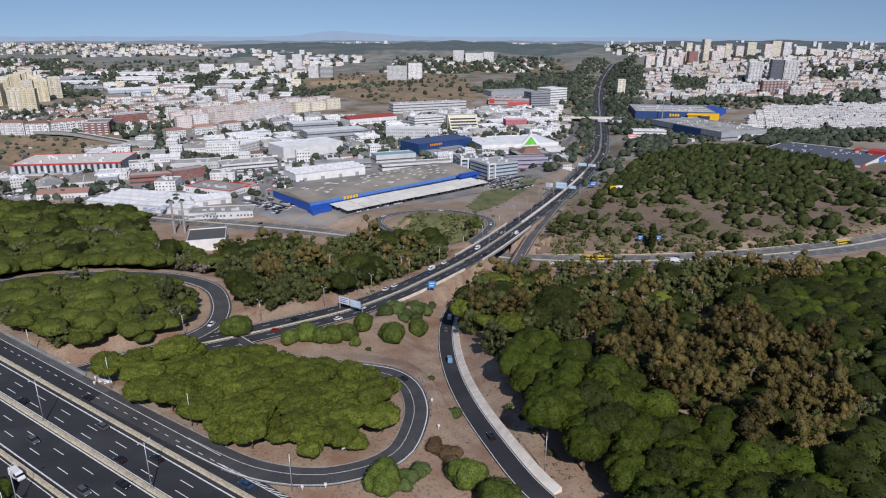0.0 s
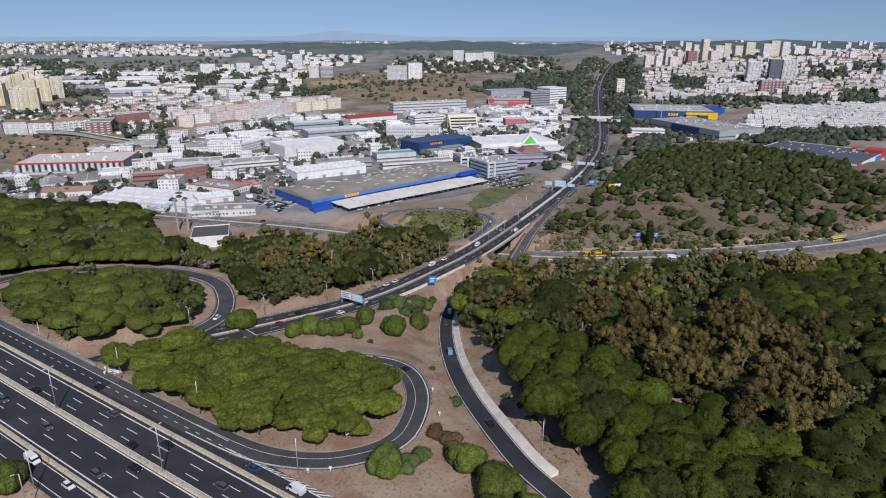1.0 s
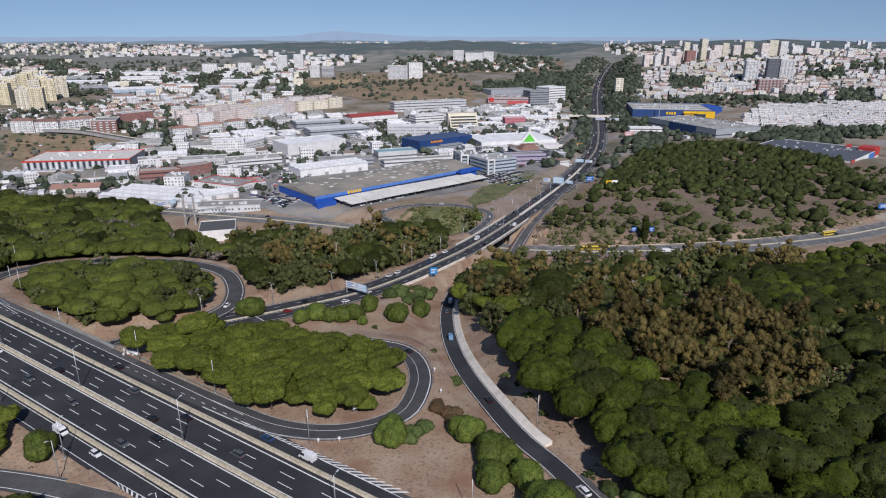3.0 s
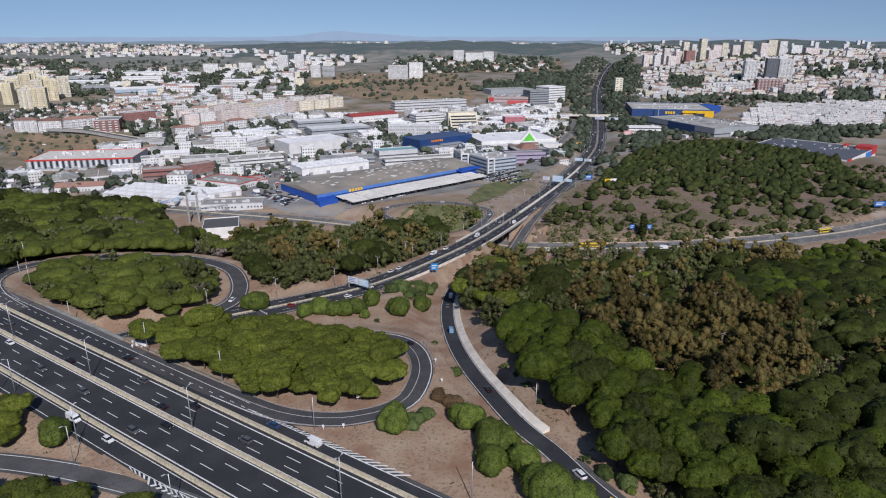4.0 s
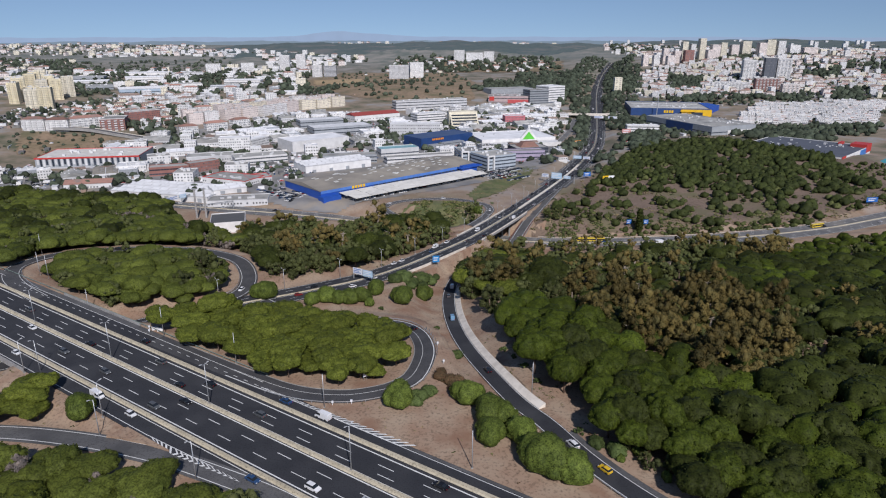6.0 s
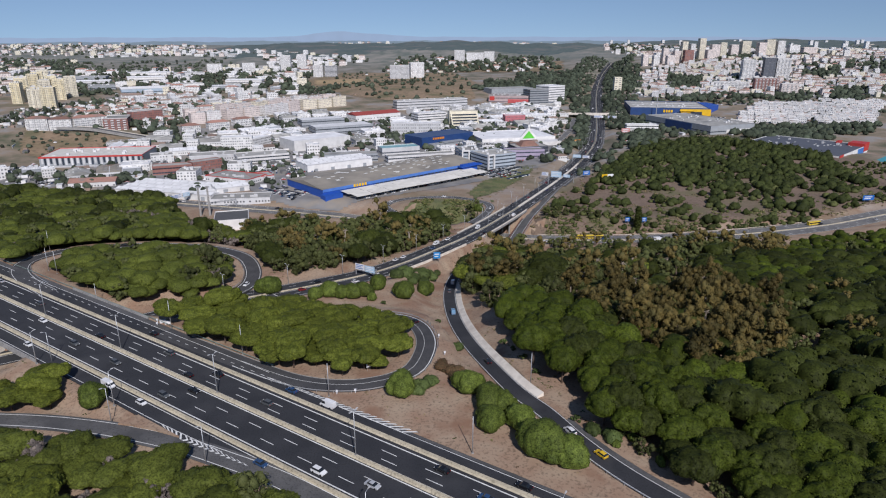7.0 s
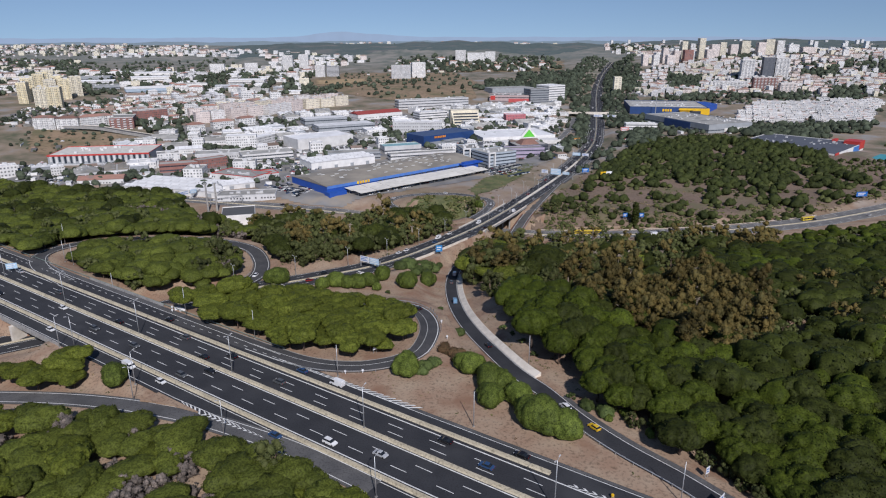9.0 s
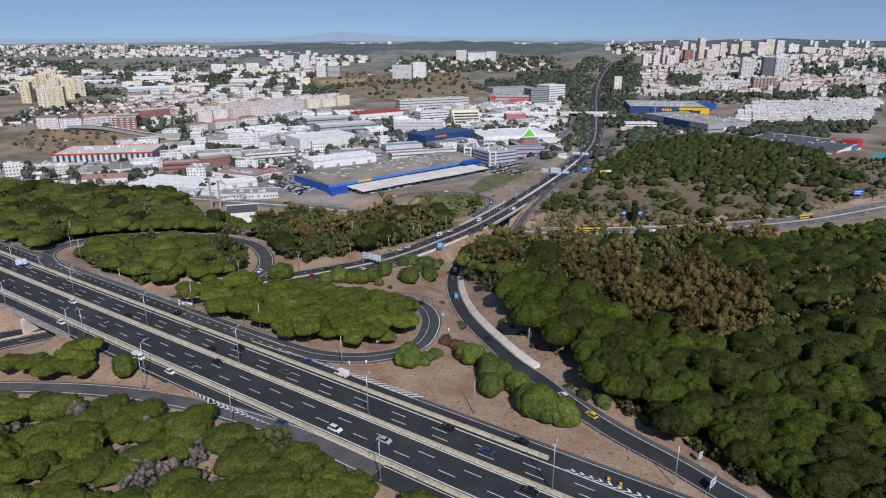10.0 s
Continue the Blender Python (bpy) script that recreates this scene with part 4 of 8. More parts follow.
scrub([(200, 475), (315, 485), (430, 545), (420, 560), (300, 505), (200, 492)], 900, 7, (1, 1, 8, 2, 0), (1.6, 3.6))
scrub([(-115, 240), (-30, 325), (-45, 330), (-130, 290), (-105, 260)], 300, 8, (4, 4, 2, 3, 1), (0.4, 1.2))
scrub([(-160, 470), (-60, 440), (-20, 470), (-60, 490), (-160, 498)], 250, 9, (4, 4, 2, 2, 1), (0.6, 1.6))
SCRUB.finish("dry_scrub", "low dry grass tufts and small bushes on open ground", "scrub")


# ---- buildings ----
def paint(name, rgb, spread=0.06, rough=0.8):
    d = tuple(c * 0.82 for c in rgb)
    return surface(name, rgb, d, 6.0, rough, 0.0, spread=spread, stain=tuple(c * 0.9 for c in rgb), stain_size=9)


WHITE = paint("white_render", (0.74, 0.73, 0.71), 0.10)
CREAM = paint("cream_render", (0.77, 0.71, 0.56), 0.10)
PINK = paint("pink_render", (0.76, 0.67, 0.62), 0.08)
PALE = paint("pale_grey_render", (0.60, 0.60, 0.60), 0.12)
GREY = paint("grey_cladding", (0.33, 0.35, 0.37), 0.15)
DARK = paint("dark_cladding", (0.10, 0.11, 0.13), 0.2)
BRICK = paint("red_brick", (0.30, 0.14, 0.115), 0.12)
RED = paint("red_paint", (0.55, 0.05, 0.04), 0.08, 0.5)
BLUE = paint("blue_cladding", (0.02, 0.09, 0.42), 0.05, 0.5)
BLUE_PALE = paint("pale_blue_cladding", (0.42, 0.52, 0.62), 0.08, 0.6)
BLUE_DARK = paint("dark_blue_cladding", (0.02, 0.06, 0.19), 0.05, 0.5)
YELLOW = paint("yellow_cladding", (0.80, 0.48, 0.01), 0.05, 0.5)
GREEN = paint("green_paint", (0.12, 0.55, 0.05), 0.05, 0.5)
SKYBLUE = paint("sign_blue", (0.02, 0.13, 0.44), 0.05, 0.4)
TEAL = paint("teal_glazed_roof", (0.22, 0.42, 0.42), 0.05, 0.3)
LILAC = paint("lilac_render", (0.42, 0.36, 0.48), 0.05)
TERRACOTTA = surface("terracotta_tiles", (0.31, 0.165, 0.125), (0.25, 0.14, 0.11), 3, 0.9, spread=0.35, stain=(0.2, 0.15, 0.13), stain_size=14)
ROOF_DARK = surface("dark_felt_roofing", (0.13, 0.125, 0.12), (0.09, 0.09, 0.09), 8, 0.9, spread=0.3, stain=(0.2, 0.19, 0.17), stain_size=12)
ROOF_RUST = surface("brownish_tile_roof", (0.25, 0.18, 0.14), (0.19, 0.14, 0.115), 4, 0.9, spread=0.3)
ROOF_GREY = surface("grey_roofing", (0.36, 0.35, 0.32), (0.27, 0.265, 0.25), 10, 0.9, spread=0.2, stain=(0.2, 0.2, 0.19), stain_size=20)
ROOF_TAN = surface("weathered_fibre_cement_roof", (0.31, 0.28, 0.23), (0.25, 0.225, 0.19), 14, 0.9, stain=(0.19, 0.175, 0.15), stain_size=30)
ROOF_WHITE = surface("white_roofing", (0.76, 0.76, 0.76), (0.62, 0.62, 0.62), 12, 0.8, spread=0.1)
GLASS = surface("window_glass", (0.035, 0.045, 0.06), (0.05, 0.06, 0.08), 5, 0.12, spread=0.3)
# the next two window colours are lightened from glass for distance haze
HAZED_PANE = surface("hazed_windows", (0.085, 0.09, 0.10), (0.15, 0.15, 0.155), 2.2, 0.5, spread=0.25, island=0.5)
HAZED_PANE_PINK = surface("pale_hazed_windows", (0.30, 0.255, 0.25), (0.40, 0.34, 0.33), 2.2, 0.6, spread=0.2, island=0.4)
PANE_MID_GREY = surface("mid_grey_windows", (0.20, 0.21, 0.225), (0.30, 0.305, 0.31), 2.2, 0.4, spread=0.3, island=0.5)
SKYLIGHT = surface("translucent_skylight", (0.72, 0.72, 0.68), (0.6, 0.6, 0.57), 3, 0.4)


def body_parts(w, d, h, wall, roof, style="flat", floors=2, bays=None, band=False, trim=None, window=(1.3, 1.4), base=5.0, skylights=0, clutter=0, balcony=False, seed=0, pane=None, thin=False):
    """A building's parts in its own axes: front from (0, 0) to (w, 0), depth d, ground at 0. Yields name, shape, material."""
    rng = np.random.default_rng(seed)
    out = [("wall", Shape().box(0, 0, -base, w, d, h), wall)]
    if style == "flat":
        s = Shape().box(0.3, 0.3, h, w - 0.3, d - 0.3, h + 0.06)
        out.append(("roof", s, roof))
        p = Shape()
        for x0, y0, x1, y1 in ((-0.05, -0.05, w + 0.05, 0.3), (-0.05, d - 0.3, w + 0.05, d + 0.05), (-0.05, 0.3, 0.3, d - 0.3), (w - 0.3, 0.3, w + 0.05, d - 0.3)):
            p.box(x0, y0, h, x1, y1, h + 0.7)
        out.append(("parapet", p, trim or wall))
    elif style == "gable":
        r = min(0.18 * d, 4.0)
        out.append(("roof", Shape().add([(-0.4, -0.4, h), (w + 0.4, -0.4, h), (w + 0.4, d + 0.4, h), (-0.4, d + 0.4, h), (-0.4, d / 2, h + r), (w + 0.4, d / 2, h + r)],
                                        [(0, 1, 5, 4), (2, 3, 4, 5), (0, 4, 3), (1, 2, 5), (0, 3, 2, 1)]), roof))
    elif style == "hip":
        r = 0.24 * min(w, d)
        k = min(w, d) * 0.5
        out.append(("roof", Shape().add([(-0.5, -0.5, h), (w + 0.5, -0.5, h), (w + 0.5, d + 0.5, h), (-0.5, d + 0.5, h), (min(k, w / 2 - 0.1), d / 2, h + r), (max(w - k, w / 2 + 0.1), d / 2, h + r)],
                                        [(0, 1, 5, 4), (2, 3, 4, 5), (0, 4, 3), (1, 2, 5), (0, 3, 2, 1)]), roof))
    elif style == "shed":        # rows of low roof bays
        n = max(2, int(d / 11))
        s = Shape()
        for i in range(n):
            y0, y1 = d * i / n, d * (i + 1) / n
            s.add([(-0.3, y0, h), (w + 0.3, y0, h), (w + 0.3, y1, h), (-0.3, y1, h), (-0.3, (y0 + y1) / 2, h + 1.5), (w + 0.3, (y0 + y1) / 2, h + 1.5)],
                  [(0, 1, 5, 4), (2, 3, 4, 5), (0, 4, 3), (1, 2, 5), (0, 3, 2, 1)])
        out.append(("roof", s, roof))
        gut, lit = Shape(), Shape()
        for i in range(n):
            y0, y1 = d * i / n, d * (i + 1) / n
            gut.box(-0.5, y0 - 0.35, h - 0.3, w + 0.5, y0 + 0.35, h + 0.45)
            for k in range(max(1, int(w / 9))):
                x = (k + 0.5) * w / max(1, int(w / 9))
                ya, yb = y0 + 0.14 * (y1 - y0), y0 + 0.4 * (y1 - y0)
                za, zb = h + 1.5 * 0.28 + 0.1, h + 1.5 * 0.8 + 0.1
                lit.add([(x - 0.7, ya, za), (x + 0.7, ya, za), (x + 0.7, yb, zb), (x - 0.7, yb, zb)], [(0, 1, 2, 3)])
        out += [("gutter", gut, PALE), ("skylight_rest", lit, PALE)]
    if floors == 0 and style == "shed":
        for k in range(max(2, int(w / 16))):
            x = (k + 0.4) * w / max(2, int(w / 16))
            out.append(("roller_door", Shape().box(x, -0.12, -1, x + 4.2, 0.04, min(4.2, h - 1)), GREY))
    storey = h / max(floors, 1)
    for f in range(floors):
        s = Shape()
        z0 = f * storey + storey * 0.32
        z1 = min(z0 + window[1], (f + 1) * storey - 0.3)
        for length, place in ((w, "front"), (d, "right"), (d, "left")):
            n = bays if bays and place == "front" else max(1, int(length / (window[0] * 2.1)))
            ww = length / n * (0.94 if band else 0.5)
            for i in range(n):
                c = (i + 0.5) * length / n
                if not band and rng.random() < 0.12:
                    continue
                if thin:      # far off: the pane alone
                    q = ([(c - ww / 2, -0.07), (c + ww / 2, -0.07)] if place == "front" else [(w + 0.07, c - ww / 2), (w + 0.07, c + ww / 2)] if place == "right" else [(-0.07, c + ww / 2), (-0.07, c - ww / 2)])
                    s.add([(*q[0], z0), (*q[1], z0), (*q[1], z1), (*q[0], z1)], [(0, 1, 2, 3)])
                elif place == "front":
                    s.box(c - ww / 2, -0.07, z0, c + ww / 2, 0.05, z1)
                elif place == "right":
                    s.box(w - 0.05, c - ww / 2, z0, w + 0.07, c + ww / 2, z1)
                else:
                    s.box(-0.07, c - ww / 2, z0, 0.05, c + ww / 2, z1)
        out.append(("window_strip", s, pane or (GLASS if band else HAZED_PANE)))
        if balcony:
            b = Shape()
            n = max(2, int(w / 7))
            for i in range(n):
                c = (i + 0.5) * w / n
                b.box(c - 1.9, -1.3, f * storey + 0.1, c + 1.9, 0, f * storey + 1.15)
            out.append(("balcony_strip", b, trim or wall))
    if trim and style != "flat" and not balcony:
        out.append(("trim", Shape().box(-0.25, -0.25, h - 1.4, w + 0.25, -0.02, h + 0.3).box(w + 0.02, -0.25, h - 1.4, w + 0.25, d, h + 0.3).box(-0.25, -0.02, h - 1.4, -0.02, d, h + 0.3), trim))
    if skylights:
        s = Shape()
        for i in range(skylights):
            x, y = rng.uniform(0.06, 0.92) * w, rng.uniform(0.1, 0.9) * d
            zz = h + 0.1 if style == "flat" else h + min(0.18 * d, 4) * (1 - abs(y - d / 2) / (d / 2)) + 0.15
            s.box(x, y, zz - 0.4, x + 4.2, y + 1.3, zz + 0.15)
        out.append(("skylight_rest", s, SKYLIGHT))
    if clutter:
        s = Shape()
        for i in range(clutter):
            x, y, a, b = rng.uniform(0.08, 0.8) * w, rng.uniform(0.15, 0.75) * d, rng.uniform(1.2, 4), rng.uniform(1.2, 3)
            s.box(x, y, h, x + a, y + b, h + rng.uniform(1.0, 2.8))
        out.append(("roof_plant", s, PALE))
    return out


BRIGHT = paint("bright_blue_panel", (0.05, 0.2, 0.55), 0.03, 0.4)
SMALL = ("window_strip", "balcony_strip", "roof_plant", "skylight_rest")      # rows too small to pick apart
TAKEN = []      # (x, y, radius) of ground that is built on


def take(a, b, d):
    a, b = np.array(a, float), np.array(b, float)
    u = (b - a) / np.linalg.norm(b - a)
    n = np.array([-u[1], u[0]])
    L = np.linalg.norm(b - a)
    for i in np.arange(0, L + 8, 9):
        for j in np.arange(0, d + 8, 9):
            p = a + u * min(i, L) + n * min(j, d)
            TAKEN.append((p[0], p[1]))


def build(name, label, a, b, d, h, wall, roof, category="building", group="", sink=0.0, **kw):
    """A building whose front runs from a to b, with depth d behind it."""
    w = math.hypot(b[0] - a[0], b[1] - a[1])
    turn = math.atan2(b[1] - a[1], b[0] - a[0])
    z = min(ground_z(*a), ground_z(*b)) + 0.2 - sink
    ob = thing(name, label, category, group, at=Matrix.LocRotScale((a[0], a[1], z), Euler((0, 0, turn)), None))
    for nm, s, m in body_parts(w, d, h, wall, roof, **kw):
        o = part(nm, s, m, ob)
        if nm in SMALL:
            tagged(o, kind="stuff")
    take(a, b, d)
    return ob, w


def bars(ob, x, y, z, length, tall, material, n=5, name="sign_bar", along="x"):
    """A lettering stand-in: n plain bars standing proud of a wall."""
    for i in range(n):
        p = length / n
        s = Shape()
        if along == "x":
            s.box(x + i * p, y - 0.3, z, x + i * p + p * 0.72, y - 0.08, z + tall)
        else:
            s.box(x + 0.08, y + i * p, z, x + 0.3, y + i * p + p * 0.72, z + tall)
        part(name, s, material, ob)


# the blue wholesale store with its car-park canopies
store, w = build("wholesale_store", "long blue-walled wholesale store with a weathered tan roof and skylights", (-113, 533), (36, 668), 66, 8.5, BLUE, ROOF_TAN, "store",
                 floors=0, style="gable", skylights=64, seed=3)
part("fascia", Shape().box(-0.2, -0.35, 6.2, w * 0.86, -0.05, 8.9), paint("light_blue_fascia", (0.08, 0.2, 0.55)), store)
for k in range(22):
    part("window_bay", Shape().box(w * 0.3 + k * 5.2, -0.12, 4.6, w * 0.3 + k * 5.2 + 4.4, 0.05, 6.0), GLASS, store)
bars(store, 34, -0.3, 6.3, 16, 2.6, YELLOW)
bars(store, w - 22, -0.3, 6.3, 14, 2.6, YELLOW)
part("entrance_block", Shape().box(w - 26, -5, 0, w - 4, 0, 9.6).box(w - 30, -7, 7.2, w + 2, 0, 8.4), BLUE, store)
part("loading_block", Shape().box(-3, -9, -2, 16, 0, 4.6), BLUE, store)
CANOPY = paint("cream_canopy_roofing", (0.74, 0.71, 0.64))
u = np.array([149, 135]) / math.hypot(149, 135)
nv = np.array([u[1], -u[0]])
for row in range(2):
    for k in range(9):
        p = np.array([-113, 533]) + u * (18 + k * 19) + nv * (8.5 + row * 15)
        z = ground_z(*p)
        c = thing("carport_canopy", "pale flat carport canopy on steel posts over parked cars", "canopy", "store car park canopies",
                  at=Matrix.LocRotScale((p[0], p[1], z), Euler((0, 0, math.atan2(u[1], u[0]))), None))
        part("canopy_roof", Shape().add([(0, -6.4, 4.4), (18.4, -6.4, 4.4), (18.4, 6.4, 5.2), (0, 6.4, 5.2), (0, -6.4, 4.2), (18.4, -6.4, 4.2), (18.4, 6.4, 5.0), (0, 6.4, 5.0)],
                                        [(0, 1, 2, 3), (7, 6, 5, 4), (0, 4, 5, 1), (1, 5, 6, 2), (2, 6, 7, 3), (3, 7, 4, 0)]), CANOPY, c)
        for x in (1.5, 16):
            part("post", Shape().tube((x, 0, -0.5), (x, 0, 4.6), 0.15, 0.15), STEEL, c)
        TAKEN.append(tuple(p))

# industrial quarter
build("white_hall", "low white-roofed market hall with several roof bays", (-318, 556), (-216, 528), 50, 6, WHITE, ROOF_WHITE, "hall", floors=0, style="shed")
build("white_hall", "small white-roofed side hall", (-214, 540), (-188, 556), 24, 5.5, WHITE, ROOF_WHITE, "hall", floors=0, style="shed")
b, w = build("red_trimmed_warehouse", "long glazed warehouse with pale roof and red trim", (-462, 676), (-352, 694), 62, 10.5, GREY, paint("cream_roofing", (0.66, 0.63, 0.57)), "warehouse", floors=0, trim=RED, base=8, clutter=14, skylights=18)
for k in range(34):
    part("window_bay", Shape().box(2 + k * (w - 4) / 34, -0.15, 1.2 if k % 3 else 3.2, 2 + (k + 0.72) * (w - 4) / 34, 0.05, 9.3), GLASS if k % 2 else PALE, b)
part("plinth_wall", Shape().box(-8, -6, -3, w + 4, -1, 0.4), PALE, b)
part("frame_band", Shape().box(-0.4, -0.5, 9.6, w + 0.4, -0.1, 11.3).box(w, -0.5, -1, w + 0.4, -0.1, 11.3), RED, b)
build("brick_offices", "two-storey red brick office with white window bands", (-314, 632), (-276, 646), 16, 9, BRICK, ROOF_GREY, floors=2, band=True)
build("brick_offices", "red brick office wing", (-276, 648), (-252, 672), 14, 10, BRICK, ROOF_GREY, floors=3)
build("red_trimmed_hall", "flat hall with a bright red roof edge", (-246, 600), (-196, 578), 30, 6, WHITE, ROOF_GREY, "hall", floors=1, trim=RED, clutter=6, style="flat")
build("red_trimmed_hall", "small hall with a bright red roof edge", (-196, 592), (-176, 604), 22, 5, PALE, ROOF_GREY, "hall", floors=1, trim=RED)
build("dark_roofed_shed", "low shed with a dark flat roof", (-212, 516), (-160, 524), 22, 5, PALE, ROOF_GREY, "shed", floors=1, clutter=5)
build("red_roofed_shed", "white shed with a dull red roof", (-372, 572), (-330, 582), 18, 6, WHITE, TERRACOTTA, "shed", floors=1, style="gable")
build("white_hall", "broad white hall with a curved pale roof", (-150, 645), (-84, 690), 34, 9, WHITE, ROOF_WHITE, "hall", floors=0, style="shed")
build("white_hall", "tall plain white industrial hall", (-193, 775), (-128, 825), 46, 13, WHITE, ROOF_WHITE, "hall", floors=0)
build("grey_strip", "long grey flat-roofed industrial range", (-142, 705), (-80, 716), 18, 9, GREY, ROOF_GREY, "warehouse", floors=2, band=True)
build("white_offices", "five-storey white office with regular windows", (-288, 778), (-250, 786), 18, 17, WHITE, ROOF_WHITE, "offices", floors=5)
build("white_offices", "four-storey white office annexe with flat roof", (-250, 790), (-236, 826), 16, 13, WHITE, ROOF_WHITE, "offices", floors=4)
build("white_works", "white works with a grey roof and strip windows", (-240, 690), (-186, 716), 30, 8, WHITE, ROOF_GREY, "works", floors=2, band=True, clutter=5)
build("white_works", "pale works with a grey roof", (-300, 700), (-250, 716), 26, 7, PALE, ROOF_GREY, "works", floors=1, clutter=4)
build("blue_grey_works", "blue-grey works with white flat roof", (-190, 904), (-110, 946), 36, 11, GREY, ROOF_WHITE, "works", floors=2, band=True)
build("blue_grey_works", "blue-grey works with white flat roof", (-222, 960), (-160, 990), 30, 11, GREY, ROOF_WHITE, "works", floors=2, band=True)
build("red_roofed_hall", "white hall with a long red roof", (-146, 1022), (-76, 1072), 34, 10, WHITE, paint("red_roof", (0.33, 0.06, 0.05)), "hall", floors=1, style="gable")
build("long_offices", "long grey-beige office with strip windows", (-88, 1160), (44, 1218), 22, 20, PALE, ROOF_GREY, "offices", floors=4, band=True, clutter=5)
build("grey_offices", "long grey four-storey office block", (-80, 912), (-6, 912), 18, 18, PALE, ROOF_WHITE, "offices", floors=4, clutter=6)
build("white_offices", "white offices with setback roofs", (-44, 1026), (2, 1050), 26, 16, WHITE, ROOF_WHITE, "offices", floors=4, band=True, clutter=6)
b, w = build("blue_store", "dark blue retail building with an orange sign", (-30, 806), (40, 862), 40, 13, BLUE_DARK, paint("dark_blue_roof", (0.06, 0.10, 0.2)), "store", floors=0)
bars(b, 18, -0.3, 9.5, 20, 2.6, paint("orange_sign", (0.75, 0.25, 0.02)), 7)
part("forecourt_wing", Shape().box(10, -9, -2, 62, 0, 5).box(30, -10, 5, 66, 0, 6), GREY, b)
build("teal_roofed_showroom", "glazed showroom with a teal roof", (-78, 752), (-32, 770), 22, 9, PALE, TEAL, "showroom", floors=1, band=True)
build("curved_showroom", "long white showroom with a strip window", (-66, 698), (12, 726), 16, 9, WHITE, ROOF_GREY, "showroom", floors=2, band=True)
for a, bb in (((20, 700), (46, 706)), ((48, 668), (82, 688))):
    b, w = build("glazed_offices", "silver-grey glazed four-storey office with a white portal frame", a, bb, 34, 15.5, paint("silver_blue_cladding", (0.40, 0.45, 0.50)), ROOF_GREY, "offices", "pair of glazed offices", floors=4, band=True, clutter=7)
    part("portal_frame", Shape().box(-0.3, -2.6, 0, 1.2, 0, 17).box(7.5, -2.6, 0, 9, 0, 17).box(1.2, -2.6, 15.5, 7.5, 0, 17), WHITE, b)
b, w = build("diy_store", "long low white retail store with a glazed front", (52, 842), (158, 872), 74, 9, WHITE, ROOF_WHITE, "store", floors=1, band=True)
part("sign_gable", Shape().add([(54, -0.5, 6), (84, -0.5, 6), (69, -0.5, 23), (54, 4, 6), (84, 4, 6), (69, 4, 23)], [(0, 1, 2), (5, 4, 3), (0, 3, 4, 1), (1, 4, 5, 2), (2, 5, 3, 0)]), WHITE, b)
part("sign_triangle", Shape().add([(60, -0.9, 8), (78, -0.9, 8), (69, -0.9, 18.5), (60, -0.55, 8), (78, -0.55, 8), (69, -0.55, 18.5)], [(0, 1, 2), (5, 4, 3), (0, 3, 4, 1), (1, 4, 5, 2), (2, 5, 3, 0)]), GREEN, b)
part("front_wing", Shape().box(8, -20, -2, w, -2, 5.5), WHITE, b)
build("lilac_building", "long low lilac commercial building", (76, 738), (124, 746), 16, 10, LILAC, ROOF_GREY, "shops", floors=2, band=True)
b, w = build("stepped_pavilion", "dark stepped pavilion with a terracotta pyramid roof", (92, 770), (134, 782), 30, 8, DARK, ROOF_GREY, "pavilion", floors=2, band=True)
part("pyramid_roof", Shape().add([(8, 6, 8), (34, 6, 8), (34, 26, 8), (8, 26, 8), (14, 11, 14), (28, 11, 14), (28, 21, 14), (14, 21, 14)], [(0, 1, 5, 4), (1, 2, 6, 5), (2, 3, 7, 6), (3, 0, 4, 7), (4, 5, 6, 7)]), TERRACOTTA, b)
b, w = build("stepped_offices", "cream office with stepped glazed terraces", (8, 1008), (54, 1018), 14, 24, CREAM, ROOF_GREY, "offices", floors=0)
for k in range(5):
    part("terrace", Shape().box(1, -3.5 * (5 - k), -2, w - 1, 0, 4.2 * (k + 1)), CREAM, b)
    part("terrace_glazing", Shape().box(3, -3.5 * (5 - k) - 0.15, 4.2 * k + 0.8, w - 3, -3.5 * (5 - k) + 0.05, 4.2 * k + 3.2), GLASS, b)
build("pink_offices", "pink office with a gridded front", (102, 1042), (136, 1048), 18, 14, paint("rose_render", (0.55, 0.18, 0.2)), ROOF_WHITE, "offices", floors=3)
b, w = build("red_mall", "low rose and grey shopping building with red panels", (92, 1320), (178, 1312), 40, 15, paint("rose_grey_cladding", (0.46, 0.36, 0.35)), ROOF_GREY, "mall", floors=2, band=True, clutter=10)
part("red_panel", Shape().box(40, -0.6, 1, 84, -0.1, 8.5), paint("coral_cladding", (0.55, 0.1, 0.1)), b)
part("red_panel", Shape().box(2, -0.6, 6, 12, -0.1, 14), RED, b)
build("glazed_centre", "blue-grey glazed commercial centre", (176, 1304), (216, 1316), 36, 28, GREY, ROOF_GREY, "offices", floors=6, band=True)
build("glazed_centre", "white and glass commercial centre", (216, 1320), (254, 1344), 40, 34, WHITE, ROOF_WHITE, "offices", floors=7, band=True)
build("grey_plant", "grey industrial plant with flat roofs", (104, 1405), (200, 1440), 44, 14, GREY, ROOF_GREY, "works", floors=1)

